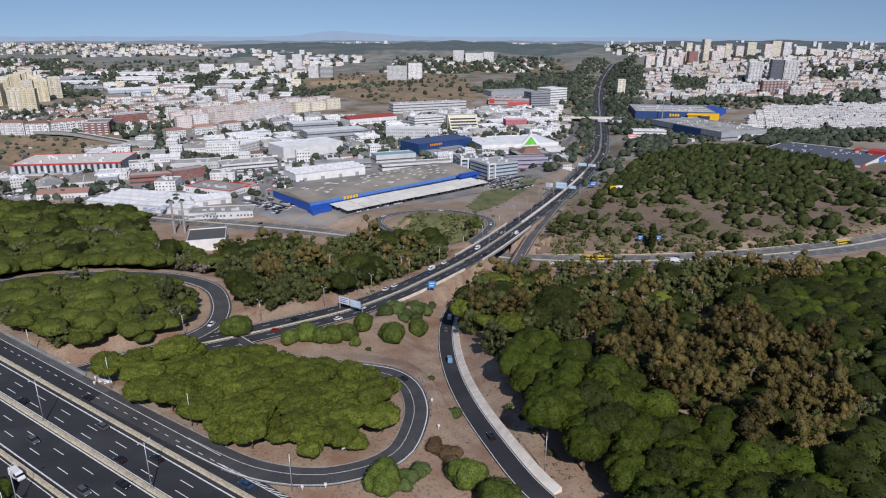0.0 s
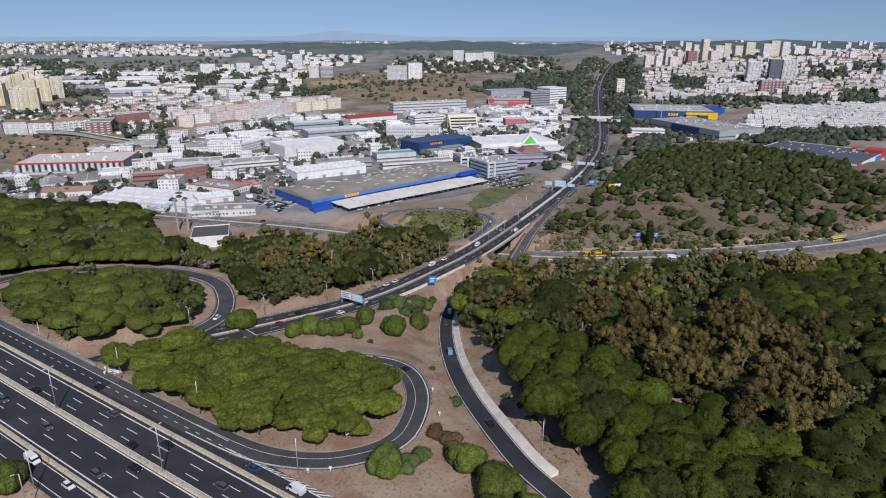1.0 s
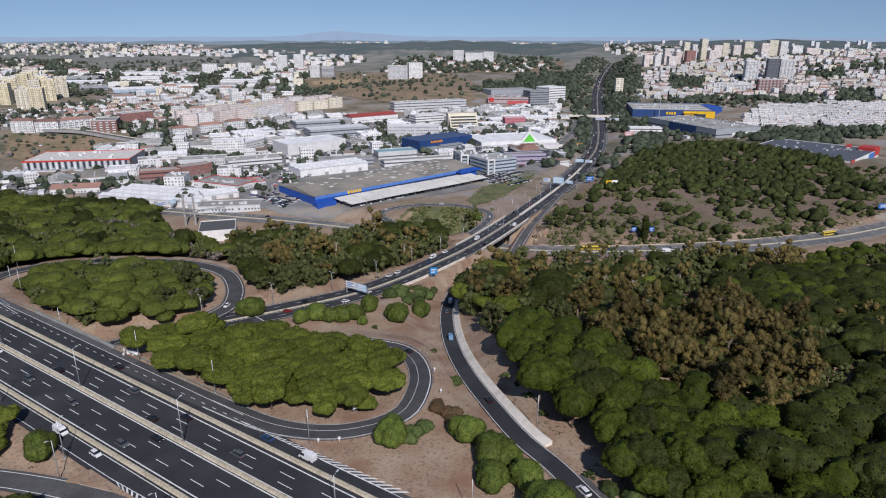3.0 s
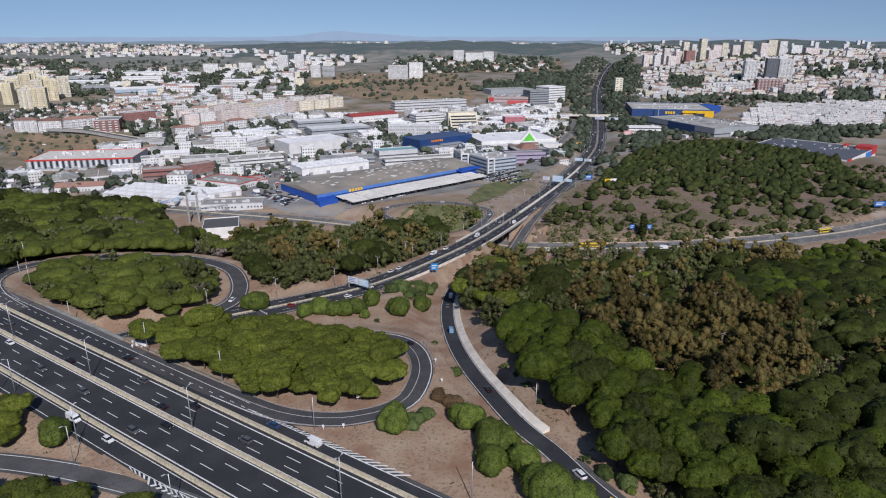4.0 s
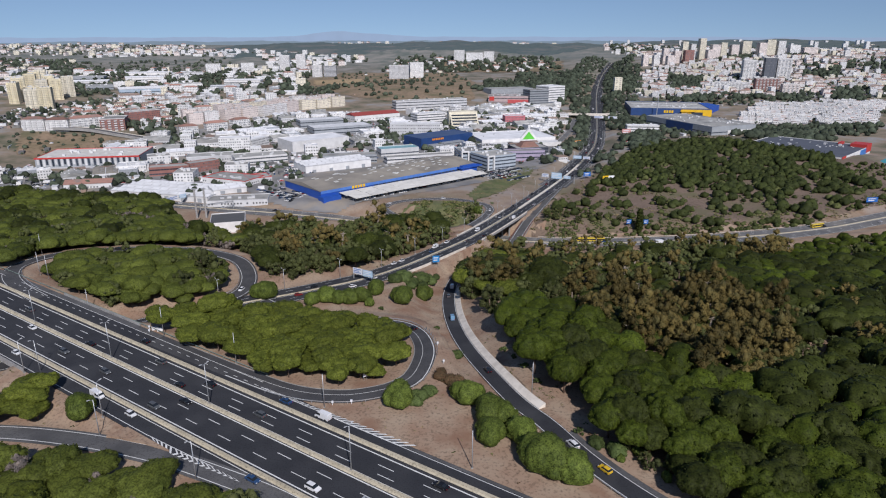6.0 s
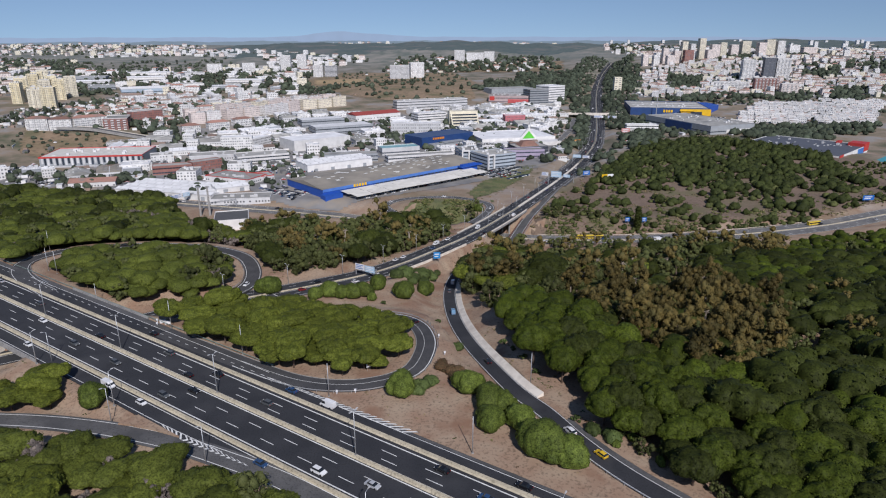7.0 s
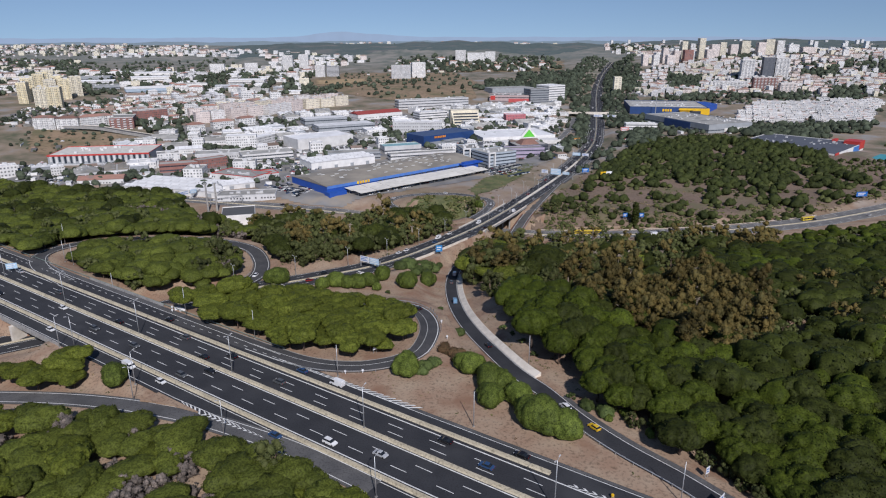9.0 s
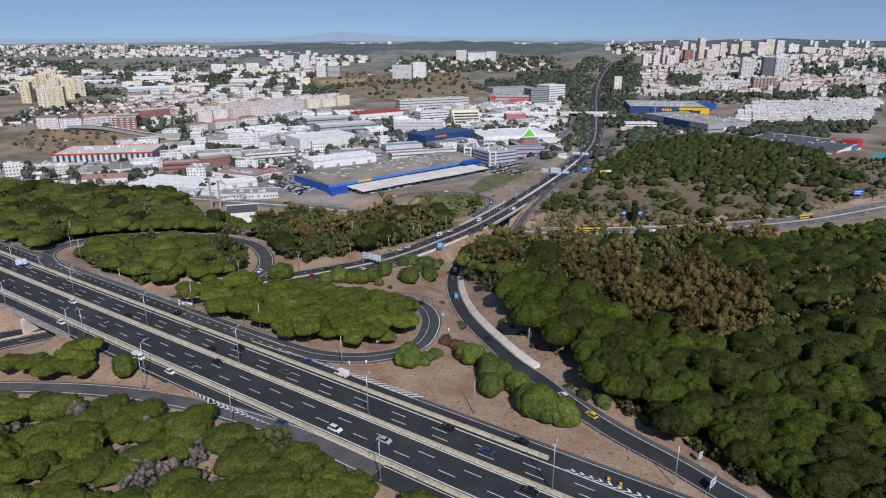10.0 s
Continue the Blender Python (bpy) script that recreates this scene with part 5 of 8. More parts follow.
# the blue and yellow furniture store, and its neighbours
b, w = build("furniture_store", "big blue furniture store with a yellow entrance and grey roof", (350, 1181), (489, 1157), 128, 13, BLUE_DARK, ROOF_GREY, "store", floors=0, clutter=16)
bars(b, w * 0.42, -0.3, 5.5, 18, 4.6, YELLOW, 4)
part("roof_strip", Shape().box(8, 20, 13.1, w - 8, 24, 13.7).box(8, 52, 13.1, w - 8, 55, 13.6).box(8, 84, 13.1, w - 8, 88, 13.7), PALE, b)
part("entrance", Shape().box(w * 0.64, -7, -4, w + 1.5, 30, 12.2).box(w * 0.62, -10, 9.2, w * 0.8, -7, 12.2), YELLOW, b)
part("entrance_glazing", Shape().box(w * 0.76, -7.4, 0.5, w * 0.9, -6.9, 8), GLASS, b)
part("rear_hall", Shape().add([(w, 20, -4), (w + 34, 84, -4), (w + 20, 127, -4), (w, 127, -4), (w, 20, 12.6), (w + 34, 84, 12.6), (w + 20, 127, 12.6), (w, 127, 12.6)], [(0, 1, 5, 4), (1, 2, 6, 5), (2, 3, 7, 6), (4, 5, 6, 7)]), BLUE, b)
part("service_wing", Shape().box(w * 0.56, -14, -4, w * 0.74, -1, 4.5), WHITE, b)
mast = thing("sign_mast", "tall slender grey steel mast beside the furniture store", "mast", at=Matrix.Translation((392, 1160, ground_z(392, 1160))))
part("mast_pole", Shape().tube((0, 0, -1), (0, 0, 36), 0.9, 0.6, 8), STEEL, mast)
part("mast_head", Shape().box(-1.2, -1.2, 35, 1.2, 1.2, 37.5), PALE, mast)
b, w = build("grey_retail_box", "large grey metal-clad retail box with rooflights", (392, 905), (470, 935), 150, 13, GREY, ROOF_GREY, "store", floors=1, band=True, clutter=14, skylights=26)
part("blue_panel", Shape().box(-0.4, 40, 0, -0.05, 100, 12.6), BLUE_DARK, b)
part("end_panel", Shape().box(30, -0.4, 0, w, -0.08, 7), WHITE, b)
b, w = build("strip_offices", "low white office with long strip windows", (275, 930), (322, 927), 14, 12, WHITE, ROOF_WHITE, "offices", floors=3, band=True, clutter=4)
b, w = build("retail_park_store", "long retail store with slate roof, red corner and blue sign", (459, 694), (545, 778), 120, 9, WHITE, paint("slate_roof", (0.10, 0.11, 0.135)), "store", floors=0, skylights=26, clutter=8)
part("corner_panel", Shape().box(-0.5, -0.5, 0.5, 14, -0.05, 10.4).box(-0.5, 10, 0.5, -0.05, 46, 10.4), RED, b)
part("corner_panel", Shape().box(w - 22, -0.6, 3, w + 0.5, 18, 13), RED, b)
part("corner_panel", Shape().box(w - 14, 30, 8, w - 1, 34, 12), RED, b)
part("sign_panel", Shape().box(w * 0.62, -0.5, 2, w * 0.86, -0.1, 9), BRIGHT, b)
court = thing("sports_court", "turquoise fenced sports court behind the hill", "court", at=Matrix.LocRotScale((520, 690, ground_z(520, 690) + 0.5), Euler((0, 0, 0.75)), None))
part("court_surface", Shape().box(-22, -14, -2, 22, 14, 0.1), paint("turquoise_court", (0.06, 0.30, 0.36)), court)
for x in (-22, -7, 7, 22):
    part("fence_post", Shape().box(x - 0.15, -14.2, -1, x + 0.15, -13.9, 4), STEEL, court)
for a, bb, dd, hh, wl, rf in (((-690, 1356), (-606, 1402), 62, 11, BLUE_PALE, ROOF_WHITE), ((-786, 1404), (-738, 1430), 40, 9, GREY, ROOF_GREY), ((-880, 1500), (-800, 1530), 46, 9, PALE, ROOF_WHITE),
                              ((-930, 1590), (-850, 1612), 44, 10, GREY, ROOF_GREY), ((-800, 1620), (-720, 1660), 48, 10, WHITE, ROOF_WHITE), ((-850, 1730), (-760, 1765), 50, 11, WHITE, ROOF_WHITE),
                              ((-740, 1765), (-668, 1800), 44, 12, PALE, ROOF_GREY), ((-560, 1640), (-470, 1650), 46, 9, WHITE, ROOF_WHITE), ((-540, 1480), (-476, 1500), 40, 9, GREY, ROOF_WHITE), ((-640, 1500), (-575, 1530), 40, 10, WHITE, ROOF_GREY)):
    build("warehouse", "large pale warehouse with a broad flat metal roof", a, bb, dd, hh, wl, rf, "warehouse", "large western warehouses", floors=1, band=True, clutter=5, style="shed" if dd > 45 else "flat")
build("cream_tower", "tall plain cream tower", (395, 1488), (412, 1488), 14, 36, CREAM, ROOF_GREY, "tower", floors=8, bays=2)
b, w = build("toll_house", "white flat-roofed roadside building with a dark roof", (-172, 411), (-148, 418), 28, 8, WHITE, paint("dark_felt_roof", (0.10, 0.10, 0.10)), "building", floors=0)
part("lower_wing", Shape().box(-16, 2, -4, 0, 20, 2.6), WHITE, b)
part("yard_wall", Shape().box(-30, -2, -4, 0, -1.4, 1.6), WHITE, b)

# apartment blocks of the western quarter
YELLOWISH = paint("pale_yellow_render", (0.78, 0.69, 0.47), 0.08)
for i, (a, bb, hh, dd) in enumerate((((-709, 1066), (-687, 1070), 32, 16), ((-686, 1066), (-666, 1072), 35, 15), ((-716, 1086), (-703, 1098), 33, 22), ((-752, 1170), (-733, 1178), 36, 16), ((-732, 1184), (-716, 1194), 38, 16),
                                     ((-757, 1204), (-741, 1214), 40, 15), ((-742, 1240), (-724, 1250), 38, 16), ((-765, 1110), (-750, 1114), 36, 18), ((-775, 1140), (-758, 1150), 40, 16), ((-800, 1180), (-782, 1190), 38, 16),
                                     ((-806, 1226), (-788, 1234), 40, 16), ((-830, 1280), (-812, 1290), 40, 16), ((-850, 1330), (-830, 1340), 42, 18))):
    build("apartment_block", "tall pale yellow apartment slab with balconies", a, bb, dd, hh, YELLOWISH if i % 3 else CREAM, ROOF_GREY, "apartments", "yellow apartment slabs", floors=12, balcony=True, clutter=4, seed=i, pane=HAZED_PANE)
for i, (a, bb) in enumerate((((-574, 838), (-546, 842)), ((-545, 843), (-517, 848)), ((-515, 852), (-484, 884)))):
    build("apartment_row", "white five-storey apartment row with red roof edge", a, bb, 14, 16, WHITE, TERRACOTTA, "apartments", "white apartment rows", floors=5, style="hip", balcony=True)
build("apartment_row", "dark red and white apartment row", (-482, 866), (-452, 876), 40, 16, BRICK, ROOF_GREY, "apartments", floors=5, balcony=True, trim=WHITE)
build("apartment_row", "dark brick apartment row", (-470, 930), (-440, 968), 16, 16, BRICK, ROOF_GREY, "apartments", floors=5, trim=WHITE)
px = [(-383, 934), (-345, 962), (-345, 985), (-306, 1040), (-300, 1044), (-258, 1128), (-255, 1132), (-185, 1200)]
rng_p = np.random.default_rng(12)
for i in range(0, 8, 2):
    for back in (0, 1):
        a, bb = [np.array(p, float) + np.array([-26, 44]) * back for p in (px[i], px[i + 1])]
        n = max(1, round(float(np.linalg.norm(bb - a)) / 30))
        for k in range(n):
            c0, c1 = a + (bb - a) * (k / n), a + (bb - a) * ((k + 0.9) / n)
            tall, tone = float(rng_p.choice((14.5, 16, 17.5))), (PINK, PINK, CREAM, PINK, WHITE)[int(rng_p.integers(5))]
            build("pink_apartments", "pale pink apartment row with many small windows", c0, c1, 14, tall, tone, ROOF_GREY if k % 2 else ROOF_RUST, "apartments", "pink apartment rows", floors=round(tall / 3), clutter=4, seed=i + k, pane=HAZED_PANE_PINK)
for a, bb in (((-374, 872), (-352, 884)), ((-346, 902), (-322, 922)), ((-318, 936), (-298, 956))):
    build("apartment_row", "white three-storey houses with red roof edges", a, bb, 13, 11, WHITE, TERRACOTTA, "apartments", "white apartment rows", floors=3, style="hip", balcony=True)
# towers and slabs farther off
for a, bb, dd, hh, mt, lab in (((-532, 2113), (-500, 2116), 26, 47, WHITE, "white"), ((-488, 2160), (-458, 2164), 26, 49, WHITE, "white"), ((-690, 1884), (-650, 1892), 16, 30, WHITE, "pale"),
                               ((-610, 1960), (-575, 1975), 16, 30, WHITE, "white"), ((-378, 1863), (-350, 1864), 20, 32, WHITE, "white"), ((-345, 1866), (-310, 1868), 20, 30, PALE, "grey"),
                               ((-152, 1801), (-98, 1806), 22, 36, PALE, "unfinished pale"), ((-96, 1840), (-58, 1848), 22, 42, WHITE, "unfinished white"), ((38, 2513), (78, 2512), 20, 40, WHITE, "white"),
                               ((84, 2515), (150, 2512), 20, 30, WHITE, "white"), ((152, 2506), (190, 2502), 20, 34, WHITE, "white")):
    build("tower_block", lab + " concrete tower block with many storeys", a, bb, dd, hh, mt, ROOF_GREY, "apartments", "distant tower blocks", floors=int(hh / 3.2), window=(1.6, 1.5), band="grey" in lab)
for a, bb, dd, hh, mt, lab in (((756, 1640), (786, 1634), 26, 50, WHITE, "white and dark blue"), ((806, 1632), (832, 1626), 24, 54, DARK, "dark blue and white"), ((834, 1625), (866, 1618), 26, 52, WHITE, "white and dark blue"),
                               ((705, 1455), (756, 1446), 18, 30, BRICK, "brick-red"), ((746, 1412), (780, 1406), 18, 22, PINK, "pink"), ((630, 1500), (700, 1470), 14, 20, WHITE, "white")):
    build("tower_block", lab + " apartment block with many storeys", a, bb, dd, hh, mt, ROOF_GREY, "apartments", "eastern tower blocks", floors=int(hh / 3.2), balcony=mt is not DARK, trim=WHITE)
SKYLINE = [(606, 1990, 16, 34, PINK), (632, 1970, 18, 30, WHITE), (664, 1985, 16, 46, PINK), (690, 1960, 20, 36, PINK), (722, 1990, 16, 56, CREAM), (744, 1980, 14, 48, WHITE), (774, 1990, 18, 60, CREAM), (800, 1960, 24, 42, PINK),
           (836, 1985, 18, 44, CREAM), (868, 1985, 22, 36, PINK), (905, 1995, 26, 44, CREAM), (940, 1960, 22, 40, PINK), (976, 1990, 26, 46, CREAM), (1010, 1990, 22, 42, WHITE), (1042, 1980, 30, 30, WHITE), (660, 1930, 24, 30, PINK),
           (712, 1935, 26, 38, BRICK), (776, 1930, 24, 32, PINK), (1090, 1990, 40, 22, PINK)]
for i, (x, y, wd, hh, mt) in enumerate(SKYLINE):
    build("tower_block", "tall apartment tower on the ridge in pale render", (x, y), (x + wd, y), 22, hh, mt, ROOF_GREY, "apartments", "ridge tower blocks", floors=int(hh / 3.2), window=(1.7, 1.5), seed=i)


# prototypes for the fabric of the town
class Proto:
    def __init__(self, name, label, category, w, d, h, wall, roof, **kw):
        self.name, self.label, self.category, self.w, self.d, self.h = name, label, category, w, d, h
        self.parts, self.light = [], []
        for thin, store_in in ((False, self.parts), (True, self.light)):
            for nm, s, m in body_parts(w, d, h, wall, roof, base=7, thin=thin, **kw):
                s.v = [(x - w / 2, y - d / 2, z) for x, y, z in s.v]
                store_in.append((nm, s.mesh(nm, m)))

    def put(self, x, y, turn, group, joined=None, scale=1.0):
        m = Matrix.LocRotScale((x, y, ground_z(x, y) + 0.3), Euler((0, 0, turn)), (scale, scale, scale))
        if joined is not None:
            for _, me in self.light:
                joined.add(me, m)
            return
        ob = thing(self.name, self.label, self.category, group, at=m)
        for nm, me in self.parts:
            o = part(nm, me, None, ob)
            if nm in SMALL:
                tagged(o, kind="stuff")


VILLA = [Proto("house", "white house with a terracotta hip roof", "house", 11, 9, 5.6, WHITE, TERRACOTTA, style="hip", floors=2),
         Proto("house", "cream house with a brownish hip roof", "house", 13, 9, 5.8, CREAM, ROOF_RUST, style="hip", floors=2, seed=1),
         Proto("house", "white house with a terracotta gable roof", "house", 9, 8, 4.6, WHITE, TERRACOTTA, style="gable", floors=2, seed=2),
         Proto("house", "plain white flat-roofed house", "house", 9, 9, 6.2, WHITE, ROOF_GREY, floors=2, clutter=2, seed=3),
         Proto("house", "pale house with a weathered grey roof", "house", 14, 8, 4.2, PALE, ROOF_GREY, style="gable", floors=1, seed=4)]
CUBES = [Proto("row_house", "plain white flat-roofed row houses stepping down the slope", "house", 13, 13, 4.6, WHITE, ROOF_RUST, floors=1, clutter=3),
         Proto("row_house", "white row houses with brownish flat roofs", "house", 13, 15, 4.0, WHITE, TERRACOTTA, floors=1, clutter=2, seed=4),
         Proto("row_house", "narrow white house with a roof terrace", "house", 11, 12, 5.6, WHITE, ROOF_TAN, floors=2, clutter=2, seed=7)]
BLOCKS = [Proto("apartment_block", "white four-storey apartment block with a red roof", "apartments", 26, 11, 12, WHITE, TERRACOTTA, style="hip", floors=4),
          Proto("apartment_block", "cream five-storey apartment block", "apartments", 22, 12, 15, CREAM, ROOF_GREY, floors=5, clutter=3, seed=1),
          Proto("apartment_block", "pink five-storey apartment block", "apartments", 24, 12, 15, PINK, ROOF_RUST, style="hip", floors=5),
          Proto("apartment_block", "white six-storey apartment block", "apartments", 18, 13, 19, WHITE, ROOF_GREY, floors=6, clutter=3, seed=2),
          Proto("apartment_block", "long white three-storey terrace", "apartments", 36, 10, 9.5, WHITE, ROOF_RUST, style="gable", floors=3, seed=3),
          Proto("apartment_block", "grey-white four-storey block with a flat roof", "apartments", 17, 12, 13, PALE, ROOF_WHITE, floors=4, clutter=4, seed=5)]
TOWERS = [Proto("tower_block", "white twelve-storey tower block", "apartments", 15, 15, 36, WHITE, ROOF_GREY, floors=12),
          Proto("tower_block", "cream ten-storey tower block", "apartments", 18, 14, 30, CREAM, ROOF_GREY, floors=10)]
SHEDS = [Proto("warehouse", "white warehouse with a pale ribbed roof", "warehouse", 36, 27, 5.6, WHITE, ROOF_WHITE, style="shed", floors=1),
         Proto("warehouse", "grey warehouse with a grey roof", "warehouse", 30, 24, 5.2, PALE, ROOF_GREY, style="gable", floors=1, skylights=8),
         Proto("warehouse", "white flat-roofed warehouse with roof units", "warehouse", 28, 25, 6.4, WHITE, ROOF_WHITE, floors=2, pane=PANE_MID_GREY, clutter=8, seed=5),
         Proto("warehouse", "pale warehouse with a weathered tan roof", "warehouse", 38, 24, 4.8, PALE, ROOF_TAN, style="shed", floors=1),
         Proto("office_building", "white three-storey office with strip windows", "offices", 22, 18, 8.6, WHITE, ROOF_GREY, floors=3, pane=PANE_MID_GREY, clutter=6, seed=6),
         Proto("workshop", "low pale workshop with a dark felt roof", "workshop", 24, 20, 4.4, PALE, ROOF_DARK, floors=1, clutter=5, seed=7),
         Proto("workshop", "small white workshop with a brownish roof", "workshop", 16, 13, 4.4, WHITE, ROOF_RUST, style="gable", floors=1, seed=8),
         Proto("workshop", "grey metal-clad workshop with a flat pale roof", "workshop", 20, 20, 5.6, GREY, ROOF_WHITE, floors=1, clutter=5, seed=9),
         Proto("office_building", "narrow white four-storey office", "offices", 15, 14, 10.5, WHITE, ROOF_WHITE, floors=3, clutter=4, seed=10)]
CAR_PAINTS = [paint("far_car_paint", c, 0.1, 0.3) for c in ((0.7, 0.7, 0.7), (0.06, 0.065, 0.07), (0.28, 0.29, 0.31), (0.35, 0.04, 0.03), (0.05, 0.08, 0.18))]
SPECKS = []
for m in CAR_PAINTS:
    sp = Shape().box(-2.1, -0.88, 0.25, 2.1, 0.88, 0.85)
    sp.add([(-1.5, -0.8, 0.85), (1.1, -0.8, 0.85), (1.1, 0.8, 0.85), (-1.5, 0.8, 0.85), (-1.0, -0.68, 1.42), (0.5, -0.68, 1.42), (0.5, 0.68, 1.42), (-1.0, 0.68, 1.42)],
           [(0, 1, 5, 4), (1, 2, 6, 5), (2, 3, 7, 6), (3, 0, 4, 7), (4, 5, 6, 7)])
    SPECKS.append(sp.mesh("far_car", m))
CARS_FAR = Joined()
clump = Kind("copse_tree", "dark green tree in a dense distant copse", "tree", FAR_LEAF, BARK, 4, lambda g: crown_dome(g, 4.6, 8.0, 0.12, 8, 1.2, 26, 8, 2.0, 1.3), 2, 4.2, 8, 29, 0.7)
TOWN = Joined()


# stands of dark trees: outline, spacing, sizes, share left out
COPSES = [
    ([(-1433, 2355), (-1322, 2412), (-1043, 1897), (-1108, 1814)], 24, (1.0, 1.7), 0.45),
    ([(-1336, 2439), (-1047, 2555), (-867, 2669), (-714, 2186), (-965, 1940), (-1061, 1930)], 26, (1.0, 1.7), 0.7),
    ([(-848, 1482), (-788, 1533), (-665, 1287), (-705, 1226)], 16, (0.9, 1.4), 0.6),
    ([(-921, 1699), (-791, 1805), (-701, 1594), (-826, 1519)], 18, (0.9, 1.4), 0.75),
    ([(-686, 1845), (-638, 1866), (-529, 1537), (-568, 1517)], 16, (1.0, 1.5), 0.4),
    ([(-549, 872), (-488, 890), (-475, 869), (-535, 851)], 8, (0.5, 0.9), 0.1),
    ([(-500, 1138), (-435, 1171), (-407, 1094), (-473, 1074)], 11, (0.7, 1.2), 0.1),
    ([(-353, 1540), (-257, 1498), (-238, 1382), (-316, 1377)], 12, (0.9, 1.4), 0.2),
    ([(-296, 972), (-244, 1005), (-231, 952), (-282, 924)], 9, (0.6, 1.1), 0.1),
    ([(-113, 1066), (-90, 1093), (-72, 902), (-93, 896)], 9, (0.6, 1.1), 0.1),
    ([(228, 2039), (425, 2012), (360, 1693), (178, 1582)], 16, (1.2, 1.8), 0.2),
    ([(107, 1762), (217, 1786), (198, 1622), (96, 1577)], 15, (1.1, 1.7), 0.2),
    ([(604, 1776), (695, 1727), (618, 1527), (528, 1542)], 13, (1.1, 1.8), 0.1),
    ([(880, 2060), (980, 2060), (875, 1889), (786, 1932)], 13, (1.2, 1.9), 0.1),
    ([(1080, 2060), (1160, 2060), (1055, 1898), (977, 1912)], 14, (1.1, 1.8), 0.1),
    ([(958, 1742), (1059, 1727), (993, 1610), (899, 1628)], 13, (1.1, 1.8), 0.1),
    ([(718, 1405), (829, 1404), (755, 1273), (657, 1279)], 12, (0.9, 1.4), 0.25),
    ([(874, 1447), (957, 1444), (869, 1303), (798, 1312)], 12, (1.0, 1.7), 0.1),
    ([(514, 2110), (604, 1998), (471, 1512), (404, 1616)], 15, (1.2, 1.9), 0.15),
    ([(479, 1010), (720, 1020), (633, 916), (418, 902)], 10, (0.9, 1.5), 0.15),
    ([(1120, 1640), (1260, 1700), (1240, 1780), (1100, 1740)], 14, (1.1, 1.8), 0.2),
    ([(290, 990), (345, 985), (330, 1150), (285, 1160)], 11, (0.5, 0.9), 0.1),
]


def fill(poly, protos, space, turn, seed, group, far=1500.0, skip=0.1, trees=0.3, gap=10.0, wander=0.3, tree_size=(0.45, 0.95), cars=0.0, size=(0.85, 1.15), stray=0.3):
    """Fills a quarter of the plan with buildings on a turned, jittered grid, and trees between them. Beyond far they join the distant town."""
    rng = np.random.default_rng(seed)
    cx, cy = np.mean([p[0] for p in poly]), np.mean([p[1] for p in poly])
    R = max(math.hypot(p[0] - cx, p[1] - cy) for p in poly)
    taken = np.array(TAKEN)
    c, s = math.cos(turn), math.sin(turn)
    for v in np.arange(-R, R, space[1]):
        for u_ in np.arange(-R, R, space[0]):
            a, b = u_ + rng.uniform(-wander, wander) * space[0], v + rng.uniform(-wander, wander) * space[1]
            x, y = cx + a * c - b * s, cy + a * s + b * c
            dice, which, sc, quarter, tree = rng.random(), rng.integers(len(protos)), rng.uniform(*size), rng.random(), rng.random(4)
            if not inside(poly, x, y) or any(inside(q[0], x, y) for q in COPSES):
                continue
            p = protos[which]
            ok = dice >= skip and np.min(np.hypot(taken[:, 0] - x, taken[:, 1] - y)) > gap + 0.35 * p.w and clear_of_roads(x, y, 0.5 * p.w)
            if ok:
                TAKEN.extend([(x, y), (x + 0.3 * p.w * c, y + 0.3 * p.w * s), (x - 0.3 * p.w * c, y - 0.3 * p.w * s)])
                p.put(x, y, turn + 0.3 * math.sin(x / 75 + 1.3) * math.cos(y / 95) + (math.pi / 2 if quarter < stray else 0) + rng.uniform(-0.1, 0.1), group, TOWN if y > far else None, sc)
            if y < 1350 and quarter < cars:
                q = turn + rng.uniform(-0.1, 0.1)
                for k in range(int(rng.integers(3, 9))):
                    mx, my = x + space[0] * 0.45 * c - k * 2.7 * s, y + space[0] * 0.45 * s + k * 2.7 * c
                    if np.min(np.hypot(taken[:, 0] - mx, taken[:, 1] - my)) > 6 and clear_of_roads(mx, my, 1):
                        CARS_FAR.add(SPECKS[rng.choice(5, p=(0.42, 0.18, 0.24, 0.08, 0.08))], Matrix.LocRotScale((mx, my, ground_z(mx, my)), Euler((0, 0, q)), None))
            if tree[0] < trees:
                for k in range(1 + int(3.5 * tree[1])):
                    tx, ty = x + space[0] * (0.35 + 0.3 * rng.random()), y + space[1] * (rng.random() - 0.5)
                    if np.min(np.hypot(taken[:, 0] - tx, taken[:, 1] - ty)) > 7 and clear_of_roads(tx, ty, 4):
                        clump.plant(tx, ty, tree_size[0] + (tree_size[1] - tree_size[0]) * rng.random(), rng, rng.uniform(0.8, 1.3), single=False)


fill([(-504, 853), (-400, 900), (-440, 1000), (-560, 1150), (-640, 1060)], VILLA, (17, 16), 0.5, 31, "houses of the western quarter", 935, 0.1, 0.4, 6)
fill([(-440, 1000), (-400, 1180), (-470, 1290), (-600, 1330), (-650, 1240), (-560, 1150)], VILLA + BLOCKS[4:], (20, 18), 0.6, 47, "", 0, 0.1, 0.45, 7)
fill([(-640, 1330), (-300, 1400), (-450, 2000), (-1100, 1950), (-850, 1450)], SHEDS + BLOCKS[:2], (46, 44), 0.2, 32, "", 0, 0.15, 0.9, tree_size=(0.9, 1.4))
fill([(-470, 1020), (-383, 1010), (-300, 1160), (-420, 1330), (-480, 1280)], BLOCKS, (30, 26), 0.5, 33, "apartment blocks", 1040, 0.1, 0.5)
